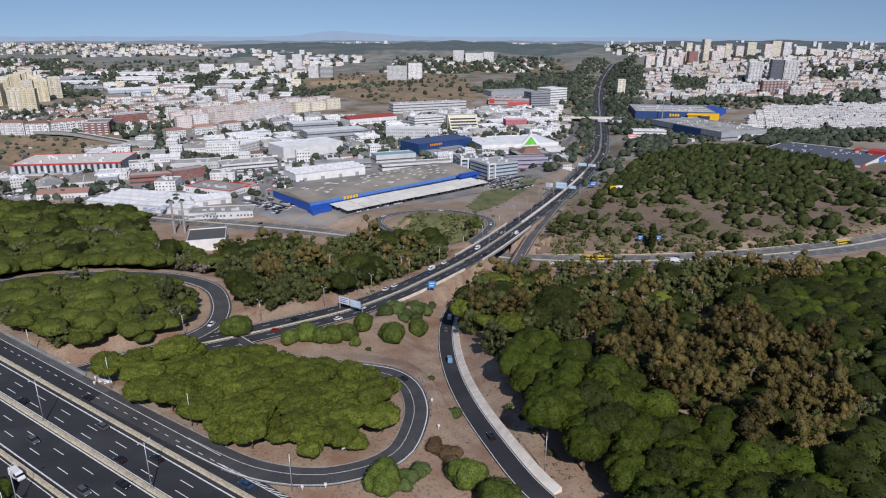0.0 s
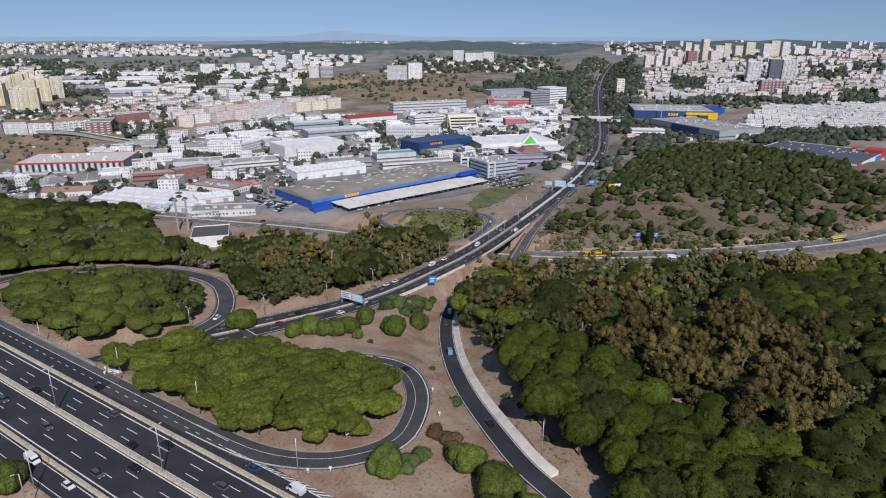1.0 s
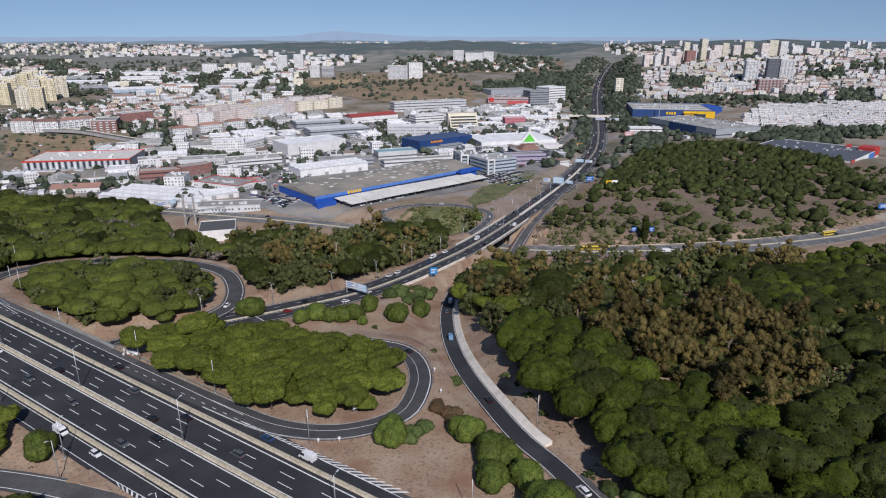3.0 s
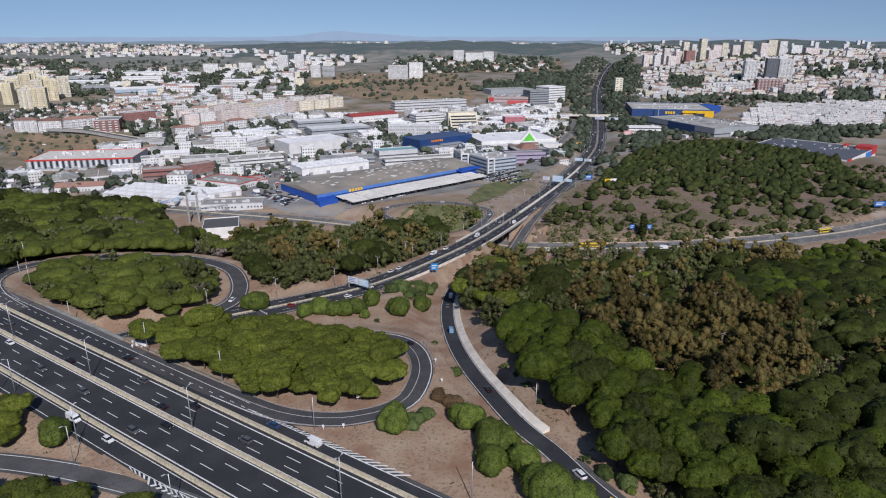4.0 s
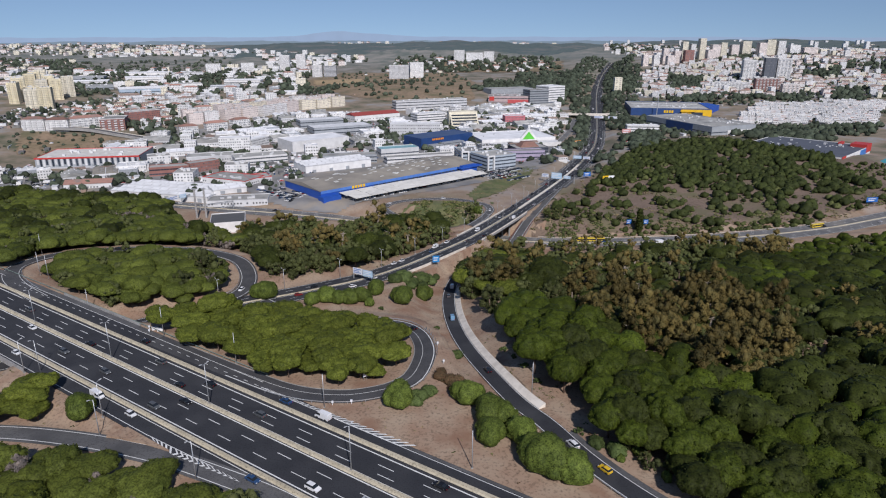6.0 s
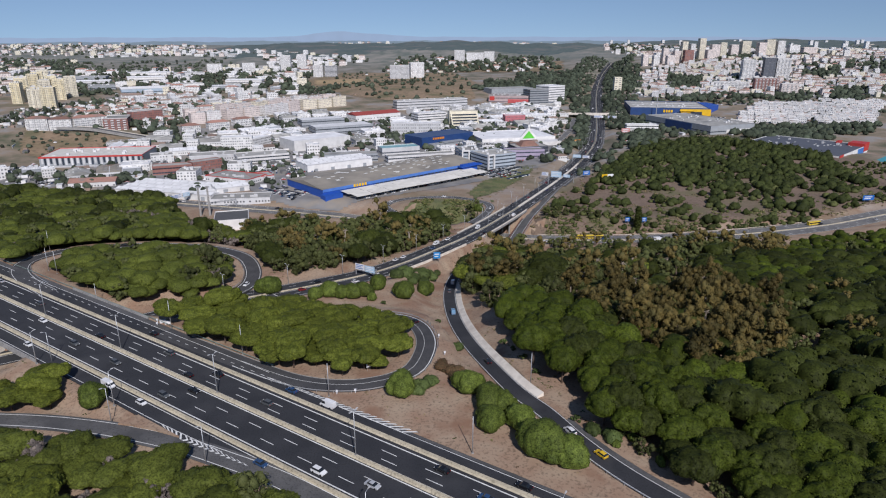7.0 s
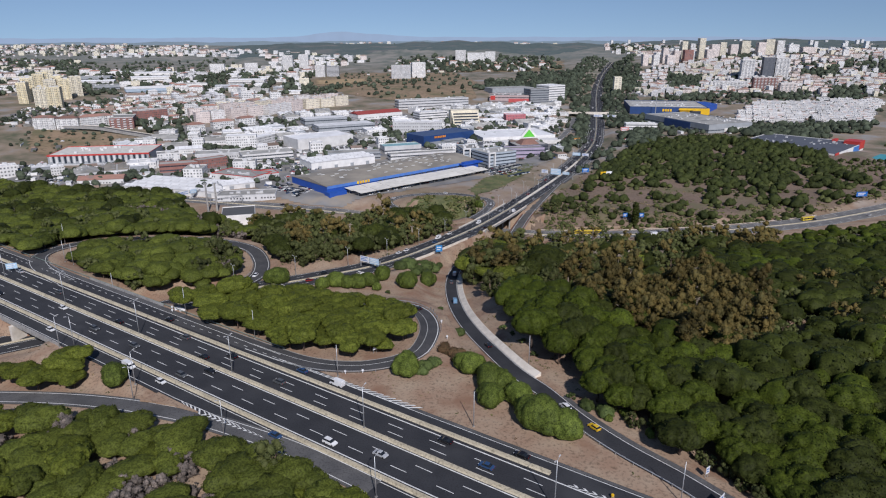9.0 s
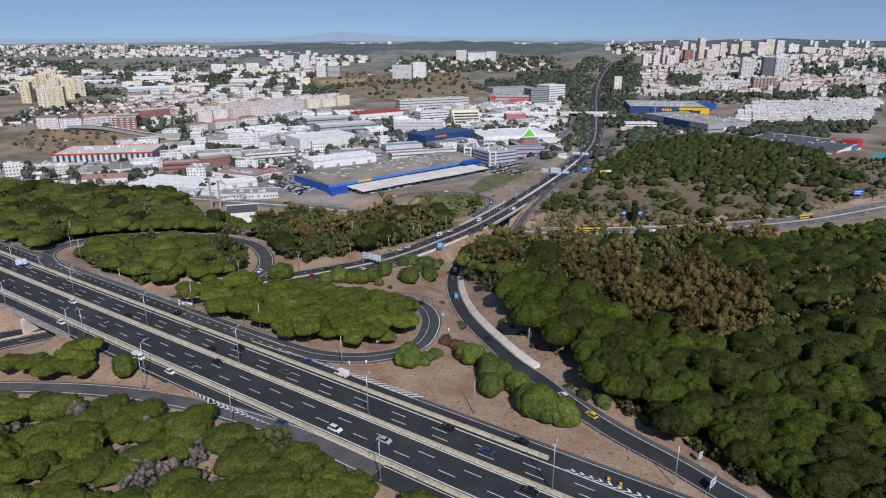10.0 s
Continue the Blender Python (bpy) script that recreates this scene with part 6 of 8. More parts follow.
fill([(-390, 560), (-225, 560), (-190, 700), (-60, 760), (-70, 1100), (-250, 1090), (-340, 930), (-400, 880), (-430, 800)], SHEDS, (29, 25), 0.35, 34, "industrial sheds", 860, 0.08, 0.55, 11, cars=0.6)
fill([(-560, 620), (-420, 560), (-330, 560), (-360, 640), (-480, 672)], SHEDS[5:], (30, 28), 0.3, 35, "small sheds", 1300, 0.3, 0.5, 11, cars=0.6)
fill([(-60, 760), (138, 715), (190, 1000), (230, 1290), (60, 1250), (-60, 1130)], SHEDS, (29, 26), 0.45, 36, "industrial sheds", 850, 0.1, 0.7, 11, cars=0.7)
fill([(-200, 2080), (360, 2100), (420, 2500), (-190, 2560)], VILLA + BLOCKS[:1], (40, 40), 0.1, 37, "", 0, 0.5, 0.7, tree_size=(0.9, 1.6))
fill([(-1422, 1900), (-1060, 1850), (-1336, 2440), (-2300, 2900), (-2300, 2400)], BLOCKS[:3] + VILLA + SHEDS[:2], (52, 50), 0.2, 38, "", 0, 0.3, 1.0, tree_size=(1.0, 1.6))
fill([(-700, 1800), (-380, 1850), (-400, 2200), (-700, 2250)], BLOCKS + SHEDS[:3], (44, 44), 0.1, 39, "", 0, 0.2, 0.9, tree_size=(0.9, 1.5))
fill([(430, 1400), (907, 1340), (1200, 1700), (1100, 1930), (620, 1930), (480, 1700)], BLOCKS + VILLA[:3], (18, 16), -0.25, 40, "eastern quarter", 1360, 0.1, 0.55, 7, tree_size=(0.5, 1.0), size=(0.5, 0.85))
fill([(907, 1340), (1500, 1500), (1900, 2300), (1200, 2000), (1150, 1700)], BLOCKS + VILLA, (21, 19), -0.2, 41, "", 0, 0.1, 0.6, 7, tree_size=(0.6, 1.1), size=(0.55, 0.9))
fill([(485, 1050), (702, 1018), (900, 1289), (690, 1330), (600, 1240)], CUBES, (13.2, 25), -0.42, 42, "white terraced houses", 1050, 0.12, 0.35, 6, 0.05, tree_size=(0.3, 0.6), stray=0.06)
fill([(620, 1960), (1300, 2000), (1900, 2500), (1600, 3000), (800, 2900)], BLOCKS, (27, 27), 0.0, 43, "", 0, 0.15, 0.4, 8, tree_size=(0.6, 1.2), size=(0.6, 1.0))
fill([(700, 2900), (1700, 2800), (2400, 3600), (1000, 4200)], BLOCKS + TOWERS[:1], (80, 70), 0.0, 44, "", 0, 0.4, 0.9, tree_size=(1.2, 2.0))
fill([(-2400, 3000), (-1300, 2900), (-1400, 4000), (-2900, 4000)], BLOCKS[:3] + VILLA, (62, 56), 0.0, 45, "", 0, 0.3, 0.5, tree_size=(0.7, 1.2))
fill([(-1500, 2700), (-800, 2750), (-560, 2300), (-380, 2300), (-300, 2650), (-900, 3100), (-1600, 3200)], BLOCKS + SHEDS[:3], (48, 44), 0.1, 50, "", 0, 0.35, 0.5, tree_size=(0.7, 1.2))
fill([(-1050, 4150), (-350, 4200), (-330, 4480), (-1050, 4480)], BLOCKS, (60, 60), 0.0, 48, "", 0, 0.2, 0.3)
fill([(-100, 4000), (700, 4000), (650, 4400), (-100, 4400)], BLOCKS[:3], (70, 80), 0.0, 49, "", 0, 0.4, 0.3)
fill([(-1000, 1100), (-880, 1150), (-860, 1440), (-1100, 1850), (-1500, 2100), (-1300, 1400)], BLOCKS + SHEDS[:3], (42, 40), 0.4, 46, "", 0, 0.25, 0.9, tree_size=(0.8, 1.4))


# what fills the gaps between the buildings: small trees, sheds, walls and cars
HUTS = [Shape().box(-3, -2, -3, 3, 2, 2.8).mesh("hut", WHITE), Shape().box(-4, -2.5, -3, 4, 2.5, 3.4).box(-4.3, -2.8, 3.4, 4.3, 2.8, 3.6).mesh("hut", PALE),
        Shape().box(-2.2, -2.2, -3, 2.2, 2.2, 2.6).mesh("hut", ROOF_RUST), Shape().box(-9, -0.15, -3, 9, 0.15, 2.0).mesh("hut", WHITE), Shape().box(-5, -3, -3, 5, 3, 3.2).mesh("hut", ROOF_DARK)]


def infill(poly, space, seed, share, size, free=8.0):
    """share: trees, huts and walls, cars, the rest open ground."""
    rng = np.random.default_rng(seed)
    taken = np.array(TAKEN)
    xs, ys = [p[0] for p in poly], [p[1] for p in poly]
    for y in np.arange(min(ys), max(ys), space):
        for x in np.arange(min(xs), max(xs), space):
            px, py, dice, a = x + rng.uniform(-0.5, 0.5) * space, y + rng.uniform(-0.5, 0.5) * space, rng.random(), rng.uniform(0, 6.28)
            if dice > sum(share) or not inside(poly, px, py) or np.min(np.hypot(taken[:, 0] - px, taken[:, 1] - py)) < free or not clear_of_roads(px, py, 3):
                continue
            if dice < share[0]:
                clump.plant(px, py, rng.uniform(*size), rng, rng.uniform(0.8, 1.3), single=False)
            elif dice < share[0] + share[1]:
                TOWN.add(HUTS[int(rng.integers(5))], Matrix.LocRotScale((px, py, ground_z(px, py)), Euler((0, 0, 0.35 + (1.57 if a > 3 else 0))), None))
            else:
                for k in range(int(rng.integers(2, 6))):
                    CARS_FAR.add(SPECKS[rng.choice(5, p=(0.42, 0.18, 0.24, 0.08, 0.08))], Matrix.LocRotScale((px - 0.35 * k * 2.7, py + 0.94 * k * 2.7, ground_z(px, py) + 0.1), Euler((0, 0, 0.35)), None))


infill([(-390, 560), (-225, 560), (-110, 560), (-150, 640), (-60, 760), (-70, 1100), (-250, 1090), (-340, 930), (-400, 880), (-430, 800)], 10, 61, (0.34, 0.22, 0.3), (0.3, 0.75))
infill([(-560, 620), (-420, 560), (-330, 560), (-360, 640), (-480, 672)], 10, 62, (0.3, 0.25, 0.3), (0.3, 0.7))
infill([(-60, 760), (36, 690), (138, 715), (190, 1000), (230, 1290), (60, 1250), (-60, 1130)], 10, 63, (0.36, 0.2, 0.3), (0.35, 0.8))
infill([(-640, 840), (-400, 880), (-300, 1160), (-420, 1330), (-640, 1330), (-720, 1060)], 11, 64, (0.4, 0.3, 0.12), (0.35, 0.8), 7)
infill([(-560, 740), (-400, 700), (-390, 800), (-480, 840), (-580, 830)], 9, 65, (0.3, 0.03, 0.02), (0.25, 0.6))
infill([(430, 1400), (907, 1340), (1200, 1700), (1100, 1930), (620, 1930), (480, 1700)], 13, 66, (0.45, 0.15, 0.1), (0.5, 1.1), 9)
infill([(485, 1050), (702, 1018), (900, 1289), (690, 1330), (600, 1240)], 12, 67, (0.12, 0.3, 0.1), (0.3, 0.6), 6)
infill([(-394, 1657), (-319, 2033), (28, 2073), (80, 1700), (60, 1330), (-103, 1271), (-189, 1340)], 20, 68, (0.22, 0.01, 0.0), (0.4, 1.1))
infill([(-1000, 1100), (-640, 1330), (-450, 2000), (-1100, 1950), (-1300, 1400)], 18, 69, (0.42, 0.25, 0.05), (0.6, 1.2), 10)
infill([(240, 760), (340, 880), (440, 900), (470, 1030), (330, 1160), (270, 1000)], 10, 70, (0.5, 0.03, 0.1), (0.5, 1.1), 10)
infill([(430, 1330), (640, 1240), (700, 1340), (460, 1420)], 11, 71, (0.35, 0.03, 0.03), (0.4, 1.0), 10)
infill([(-200, 2080), (360, 2100), (420, 2600), (-190, 2660)], 26, 72, (0.5, 0.12, 0.0), (0.9, 1.7), 14)
CARS_FAR.finish("parked_cars", "rows of parked cars in yards among the buildings", "cars", False)

# woods, copses and tree belts inside the town
rng_t = np.random.default_rng(77)


def belt(a, b, width, n, size=(0.7, 1.2)):
    for _ in range(n):
        k, o = rng_t.random(), rng_t.uniform(-0.5, 0.5) * width
        x, y = a[0] + (b[0] - a[0]) * k, a[1] + (b[1] - a[1]) * k
        L = math.hypot(b[0] - a[0], b[1] - a[1])
        x, y = x - (b[1] - a[1]) / L * o, y + (b[0] - a[0]) / L * o
        if clear_of_roads(x, y, 3):
            far_tree.plant(x, y, rng_t.uniform(*size), rng_t, single=False)


def copse(poly, space, size, skip=0.1):
    """A dense stand with an uneven edge."""
    xs, ys = [p[0] for p in poly], [p[1] for p in poly]
    for y in np.arange(min(ys), max(ys), space):
        for x in np.arange(min(xs), max(xs), space):
            px, py = x + rng_t.uniform(-0.9, 0.9) * space, y + rng_t.uniform(-0.9, 0.9) * space
            if rng_t.random() > skip and inside(poly, px, py) and clear_of_roads(px, py, 4):
                clump.plant(px, py, 0.72 * rng_t.uniform(*size), rng_t, rng_t.uniform(0.8, 1.2), single=False)


for poly, gap_, big, thin_ in COPSES:
    copse(poly, gap_, big, thin_)
def roadside(line, o0, o1, n, y0, y1, size):
    """Trees scattered along a strip beside a road."""
    near, far = offset(line, o0), offset(line, o1)
    taken = np.array(TAKEN)
    for _ in range(n):
        i, k = int(rng_t.integers(len(line))), rng_t.random()
        x, y = near[i][0] * (1 - k) + far[i][0] * k, near[i][1] * (1 - k) + far[i][1] * k
        if y0 < y < y1 and clear_of_roads(x, y, 2.5) and np.min(np.hypot(taken[:, 0] - x, taken[:, 1] - y)) > 10:
            clump.plant(x + rng_t.uniform(-2, 2), y + rng_t.uniform(-4, 4), rng_t.uniform(*size), rng_t, rng_t.uniform(0.8, 1.3), single=False)


roadside(AVENUE_FAR, 15, 52, 420, 600, 1500, (0.5, 1.2))
roadside(AVENUE_FAR, -52, -15, 420, 600, 1500, (0.5, 1.2))
roadside(AVENUE_FAR, 16, 90, 420, 1300, 2700, (0.6, 1.2))
roadside(AVENUE_FAR, -90, -16, 420, 1300, 2700, (0.6, 1.2))
roadside(AVENUE, 12, 40, 120, 640, 800, (0.4, 0.9))
belt((120, 690), (200, 900), 16, 26)
belt((240, 760), (300, 920), 50, 80)
belt((-500, 640), (-330, 570), 60, 34, (0.5, 0.9))
belt((-250, 560), (-180, 600), 40, 12, (0.5, 0.8))
belt((-420, 800), (-200, 760), 160, 60, (0.5, 1.0))
belt((-100, 780), (80, 1000), 160, 50)
belt((-560, 900), (-380, 920), 120, 40)
belt((430, 880), (560, 900), 60, 80, (0.9, 1.5))
belt((480, 1330), (640, 1400), 60, 70, (0.8, 1.4))
belt((430, 1500), (470, 1750), 60, 90, (0.9, 1.6))
belt((620, 1400), (760, 1340), 50, 50, (0.8, 1.4))
belt((980, 1750), (1300, 1800), 60, 60, (1.0, 1.8))
belt((190, 800), (225, 1000), 26, 60)
belt((215, 1010), (270, 1200), 30, 60)
belt((230, 1330), (330, 1900), 90, 110, (0.9, 1.6))
belt((70, 1480), (240, 1560), 50, 60, (0.9, 1.6))
belt((-420, 640), (-300, 600), 40, 20, (0.5, 0.8))
belt((-330, 1480), (-100, 1560), 40, 30, (0.7, 1.3))
belt((-850, 1500), (-620, 1600), 70, 24, (0.8, 1.3))


# bare brown slopes and the old viaduct at the town's western edge
YARD = surface("grey_yard_paving", (0.24, 0.235, 0.23), (0.17, 0.168, 0.166), 16, 0.95, 0.0, None, stain=(0.29, 0.25, 0.2), stain_size=34)


def drape(name, poly, material, label, cell, lift, seed, clear=0):
    """A patch of other ground laid over the sheet, with a ragged edge."""
    rng = np.random.default_rng(seed)
    xs, ys = [p[0] for p in poly], [p[1] for p in poly]
    ax, ay = np.arange(min(xs), max(xs) + cell, cell), np.arange(min(ys), max(ys) + cell, cell)
    v, f = [], []
    for y in ay:
        for x in ax:
            px, py = x + rng.uniform(-0.3, 0.3) * cell, y + rng.uniform(-0.3, 0.3) * cell
            v.append((px, py, ground_z(px, py) + lift))
    for j in range(len(ay) - 1):
        for i in range(len(ax) - 1):
            if inside(poly, ax[i] + cell / 2, ay[j] + cell / 2) and (not clear or clear_of_roads(ax[i] + cell / 2, ay[j] + cell / 2, clear)):
                k = j * len(ax) + i
                f.append((k, k + 1, k + len(ax) + 1, k + len(ax)))
    tagged(new(name, Shape().add(v, f).mesh(name, material, True)), label, "ground", kind="structure")


HILL_SOIL = surface("brown_hill_soil", (0.29, 0.205, 0.13), (0.22, 0.165, 0.095), 40, 0.95, 0.0, 6, stain=(0.13, 0.12, 0.06), stain_size=55)
TAN_FIELD = surface("mown_straw_field", (0.43, 0.31, 0.17), (0.36, 0.26, 0.14), 30, 0.95, 0.0, 5)
drape("ground", [(-394, 1657), (-319, 2033), (28, 2073), (80, 1700), (60, 1330), (-103, 1271), (-189, 1340)], HILL_SOIL, "bare brown hillside with patches of dry scrub", 9, 0.5, 1)
drape("ground", [(0, 2481), (430, 2384), (374, 2066), (0, 2097)], HILL_SOIL, "bare reddish-brown field", 14, 0.8, 2)
drape("ground", [(-349, 1738), (-227, 1795), (-205, 1617), (-323, 1606)], TAN_FIELD, "pale mown straw field", 9, 1.0, 3)
drape("pavement", [(-390, 566), (-225, 562), (-118, 560), (-60, 640), (36, 690), (132, 716), (180, 1000), (215, 1270), (60, 1240), (-60, 1120), (-250, 1090), (-340, 930), (-400, 880), (-430, 800)], YARD, "grey asphalt yards among the industrial buildings", 7, 0.3, 5)
drape("pavement", [(-560, 622), (-420, 566), (-392, 566), (-390, 640), (-480, 672)], YARD, "grey asphalt yards beside the lower road", 7, 0.3, 6)
drape("pavement", [(430, 1400), (907, 1340), (1200, 1700), (1100, 1930), (620, 1930), (480, 1700)], YARD, "grey paved streets of the eastern quarter", 12, 0.4, 7)
drape("pavement", [(485, 1050), (702, 1018), (900, 1289), (690, 1330), (600, 1240)], YARD, "grey paved lanes between the white terraced houses", 9, 0.25, 8)
GRASS = surface("rough_green_grass", (0.105, 0.125, 0.042), (0.165, 0.155, 0.07), 9, 0.95, 0.0, 1.6, stain=(0.06, 0.075, 0.028), stain_size=16)
drape("pavement", [(-190, 560), (-170, 530), (-104, 506), (0, 580), (75, 640), (120, 690), (135, 718), (30, 690), (-113, 560)], YARD, "grey asphalt car park in front of the blue store", 2.5, 0.4, 9, 3)
drape("ground", [(-40, 496), (-20, 532), (23, 528), (50, 560), (92, 640), (106, 690), (80, 680), (40, 610), (22, 555), (36, 512), (46, 530), (40, 500), (24, 462), (4, 440), (-20, 452), (-42, 474)], GRASS, "rough green grass beside the loop road and avenue", 3, 0.4, 10, 2)
drape("ground", [(64, 466), (80, 462), (120, 466), (170, 464), (320, 492), (480, 570), (500, 760), (420, 812), (290, 800), (199, 690), (140, 610)], surface("reddish_hill_soil", (0.20, 0.142, 0.105), (0.155, 0.112, 0.08), 22, 0.95, 0.0, 2.0, stain=(0.13, 0.115, 0.06), stain_size=26), "reddish-brown soil of the dry hill", 3, 0.35, 11, 3)
drape("ground", [(-574, 835), (-472, 840), (-407, 826), (-388, 785), (-460, 710), (-527, 740)], HILL_SOIL, "brown waste ground with dry scrub", 6, 0.4, 4)
OLD_LINE = spline([(-535, 846, -6.5), (-490, 851, -9.5), (-445, 843, -15), (-393, 831, -20.5), (-340, 818, -24.5), (-305, 822, -25.3), (-262, 848, -25.3)], 6)
old_road = road("old_viaduct_road", OLD_LINE, 5.0, ASPHALT_OLD, "curved grey road descending from a pale concrete viaduct", 0.3, edges=False)
part("retaining_wall", strip(OLD_LINE[:26], -5.4, 5.4, 0.1, 3.0), CONCRETE_GREY, old_road)
part("parapet", Shape().sweep(offset(OLD_LINE, -5.3), [(-0.25, -0.6), (-0.25, 1.1), (0.25, 1.1), (0.25, -0.6)]), CONCRETE_WHITE, old_road)
part("parapet", Shape().sweep(offset(OLD_LINE, 5.3), [(-0.2, -0.6), (-0.2, 0.9), (0.2, 0.9), (0.2, -0.6)]), CONCRETE_GREY, old_road)

FAR_WOOD.finish("woodland", "mixed green woodland and town trees in the distance", "trees")
TOWN.finish("distant_town", "closely built distant town of pale blocks and red roofs", "town", False)


# ---- far hills: plain backdrops, distance haze painted in as bluish glow ----
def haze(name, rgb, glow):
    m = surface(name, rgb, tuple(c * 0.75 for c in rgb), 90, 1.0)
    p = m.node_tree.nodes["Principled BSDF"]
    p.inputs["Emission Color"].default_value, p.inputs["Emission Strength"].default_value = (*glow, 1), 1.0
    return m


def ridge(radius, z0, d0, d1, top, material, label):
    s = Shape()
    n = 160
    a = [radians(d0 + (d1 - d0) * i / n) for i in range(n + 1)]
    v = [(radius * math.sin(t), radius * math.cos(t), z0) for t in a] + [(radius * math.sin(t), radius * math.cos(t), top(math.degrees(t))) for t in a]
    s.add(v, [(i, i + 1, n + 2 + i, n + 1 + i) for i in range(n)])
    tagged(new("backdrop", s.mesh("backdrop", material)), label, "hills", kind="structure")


def wob(d, seed):
    return math.sin(d * 0.9 + seed) + 0.6 * math.sin(d * 2.3 + 2 * seed) + 0.35 * math.sin(d * 5.1 + seed)


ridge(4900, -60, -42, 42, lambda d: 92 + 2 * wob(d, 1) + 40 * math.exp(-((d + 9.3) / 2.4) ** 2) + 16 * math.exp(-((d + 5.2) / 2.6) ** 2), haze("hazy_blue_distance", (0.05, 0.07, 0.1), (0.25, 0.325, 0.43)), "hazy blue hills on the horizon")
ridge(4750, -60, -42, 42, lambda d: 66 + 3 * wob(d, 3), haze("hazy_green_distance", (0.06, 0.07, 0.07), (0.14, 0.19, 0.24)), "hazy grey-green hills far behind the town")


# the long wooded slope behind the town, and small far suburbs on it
FOREST = surface("hazed_far_forest", (0.034, 0.044, 0.022), (0.060, 0.064, 0.034), 30, 1.0, 0.0, 14, stain=(0.11, 0.088, 0.06), stain_size=150, shine=0.05)
# bluish emission added over the forest colour in place of distance haze
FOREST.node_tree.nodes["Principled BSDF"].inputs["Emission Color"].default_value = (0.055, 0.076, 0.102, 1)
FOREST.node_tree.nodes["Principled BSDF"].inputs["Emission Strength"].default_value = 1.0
sv, sf = [], []
NA, NR = 150, 26
for i in range(NA + 1):
    deg = -21.5 + 56.5 * i / NA
    ease = min(1, (deg + 21.5) / 5) * (1 - 0.75 * math.exp(-((deg - 14) / 2.2) ** 2))
    top = 64 + 5 * math.sin(deg * 0.5 + 1) + 3 * math.sin(deg * 1.7) + 9 * math.exp(-((deg - 1) / 7) ** 2) + 14 * min(1, max(0, (deg - 14) / 5))
    for k in range(NR + 1):
        q = k / NR
        r = 2700 + 1000 * q + 700 * min(1, max(0, (deg - 9) / 4))
        x, y = r * math.sin(radians(deg)), r * math.cos(radians(deg))
        g = ground_z(x, y)
        bumps = 5 * noise.noise(Vector((x / 140, y / 140, 3))) + 3.5 * noise.noise(Vector((x / 28, y / 28, 9)))
        sv.append((x, y, g - 6 + (max(top, g + 6) - g + 6) * ease * q ** 0.85 + bumps * min(1, q * 5)))
for i in range(NA):
    for k in range(NR):
        a = i * (NR + 1) + k
        sf.append((a, a + NR + 1, a + NR + 2, a + 1))
tagged(new("ground", Shape().add(sv, sf).mesh("wooded_slope", FOREST, False)), "long dark green wooded slope with painted haze behind the town", "ground", kind="structure")


# ---- bridges, walls and rails ----
def near_line(line, a, b):
    """The stretch of a line between the points nearest to a and b."""
    i, j = [int(np.argmin(np.hypot(line[:, 0] - p[0], line[:, 1] - p[1]))) for p in (a, b)]
    return line[min(i, j):max(i, j) + 1]


bridge = thing("avenue_bridge", "pale concrete road bridge carrying the avenue over the lower road", "bridge", kind="structure")
deck = near_line(AVENUE, (18, 400), (62, 492))
part("deck", strip(deck, -10.2, 10.2, -0.02, 1.5), CONCRETE_GREY, bridge)
for o in (-9.9, 9.9):
    part("parapet", Shape().sweep(offset(deck, o), [(-0.2, -0.3), (-0.2, 0.95), (0.2, 0.95), (0.2, -0.3)]), CONCRETE_WHITE, bridge)
for x, y in ((28, 424), (48, 466)):
    for o in (-6, 0, 6):
        part("pier", Shape().tube((x + o * 0.92, y - o * 0.4, -46), (x + o * 0.92, y - o * 0.4, -26.5), 0.7, 0.7, 10), CONCRETE_GREY, bridge)
ramp_bridge = thing("ramp_bridge", "narrow concrete ramp bridge with rust-red parapets", "bridge", kind="structure")
deck = near_line(CLIMB, (46, 408), (74, 488))
part("deck", strip(deck, -4.6, 4.6, 0.02, 1.2), CONCRETE_GREY, ramp_bridge)
RUST = paint("rust_red_rail", (0.22, 0.10, 0.07))
for o in (-4.4, 4.4):
    part("parapet", Shape().sweep(offset(deck, o), [(-0.15, -0.3), (-0.15, 1.0), (0.15, 1.0), (0.15, -0.3)]), RUST, ramp_bridge)
for x, y in ((58, 440), (66, 464)):
    part("pier", Shape().tube((x, y, -46), (x, y, -36), 0.8, 0.8, 10), CONCRETE_GREY, ramp_bridge)

mbridge = thing("motorway_bridge", "concrete motorway bridge over the sunken avenue", "bridge", kind="structure")
span = np.array([mway(s, 0) for s in np.arange(136, 200, 4.0)])
part("deck", strip(span, -22.4, far_edge(165) + 0.4, -0.05, 1.3), CONCRETE_GREY, mbridge)
part("parapet", Shape().sweep(offset(span, -22.3), [(-0.25, -1.3), (-0.25, 0.9), (0.2, 0.9), (0.2, -1.3)]), CONCRETE_GREY, mbridge)
part("parapet", Shape().sweep(offset(span, far_edge(165) + 0.2), [(-0.25, -1.3), (-0.25, 0.9), (0.2, 0.9), (0.2, -1.3)]), CONCRETE_GREY, mbridge)
for s0 in (147, 179):
    c = [mway(s0 - 1 + 0.25 * o, o) for o in (-24, 26)] + [mway(s0 + 1 + 0.25 * o, o) for o in (26, -24)]
    part("abutment", Shape().add([(p[0], p[1], -10) for p in c] + [(p[0], p[1], -1.2) for p in c], [(0, 1, 5, 4), (1, 2, 6, 5), (2, 3, 7, 6), (3, 0, 4, 7), (4, 5, 6, 7)]), CONCRETE_WHITE, mbridge)

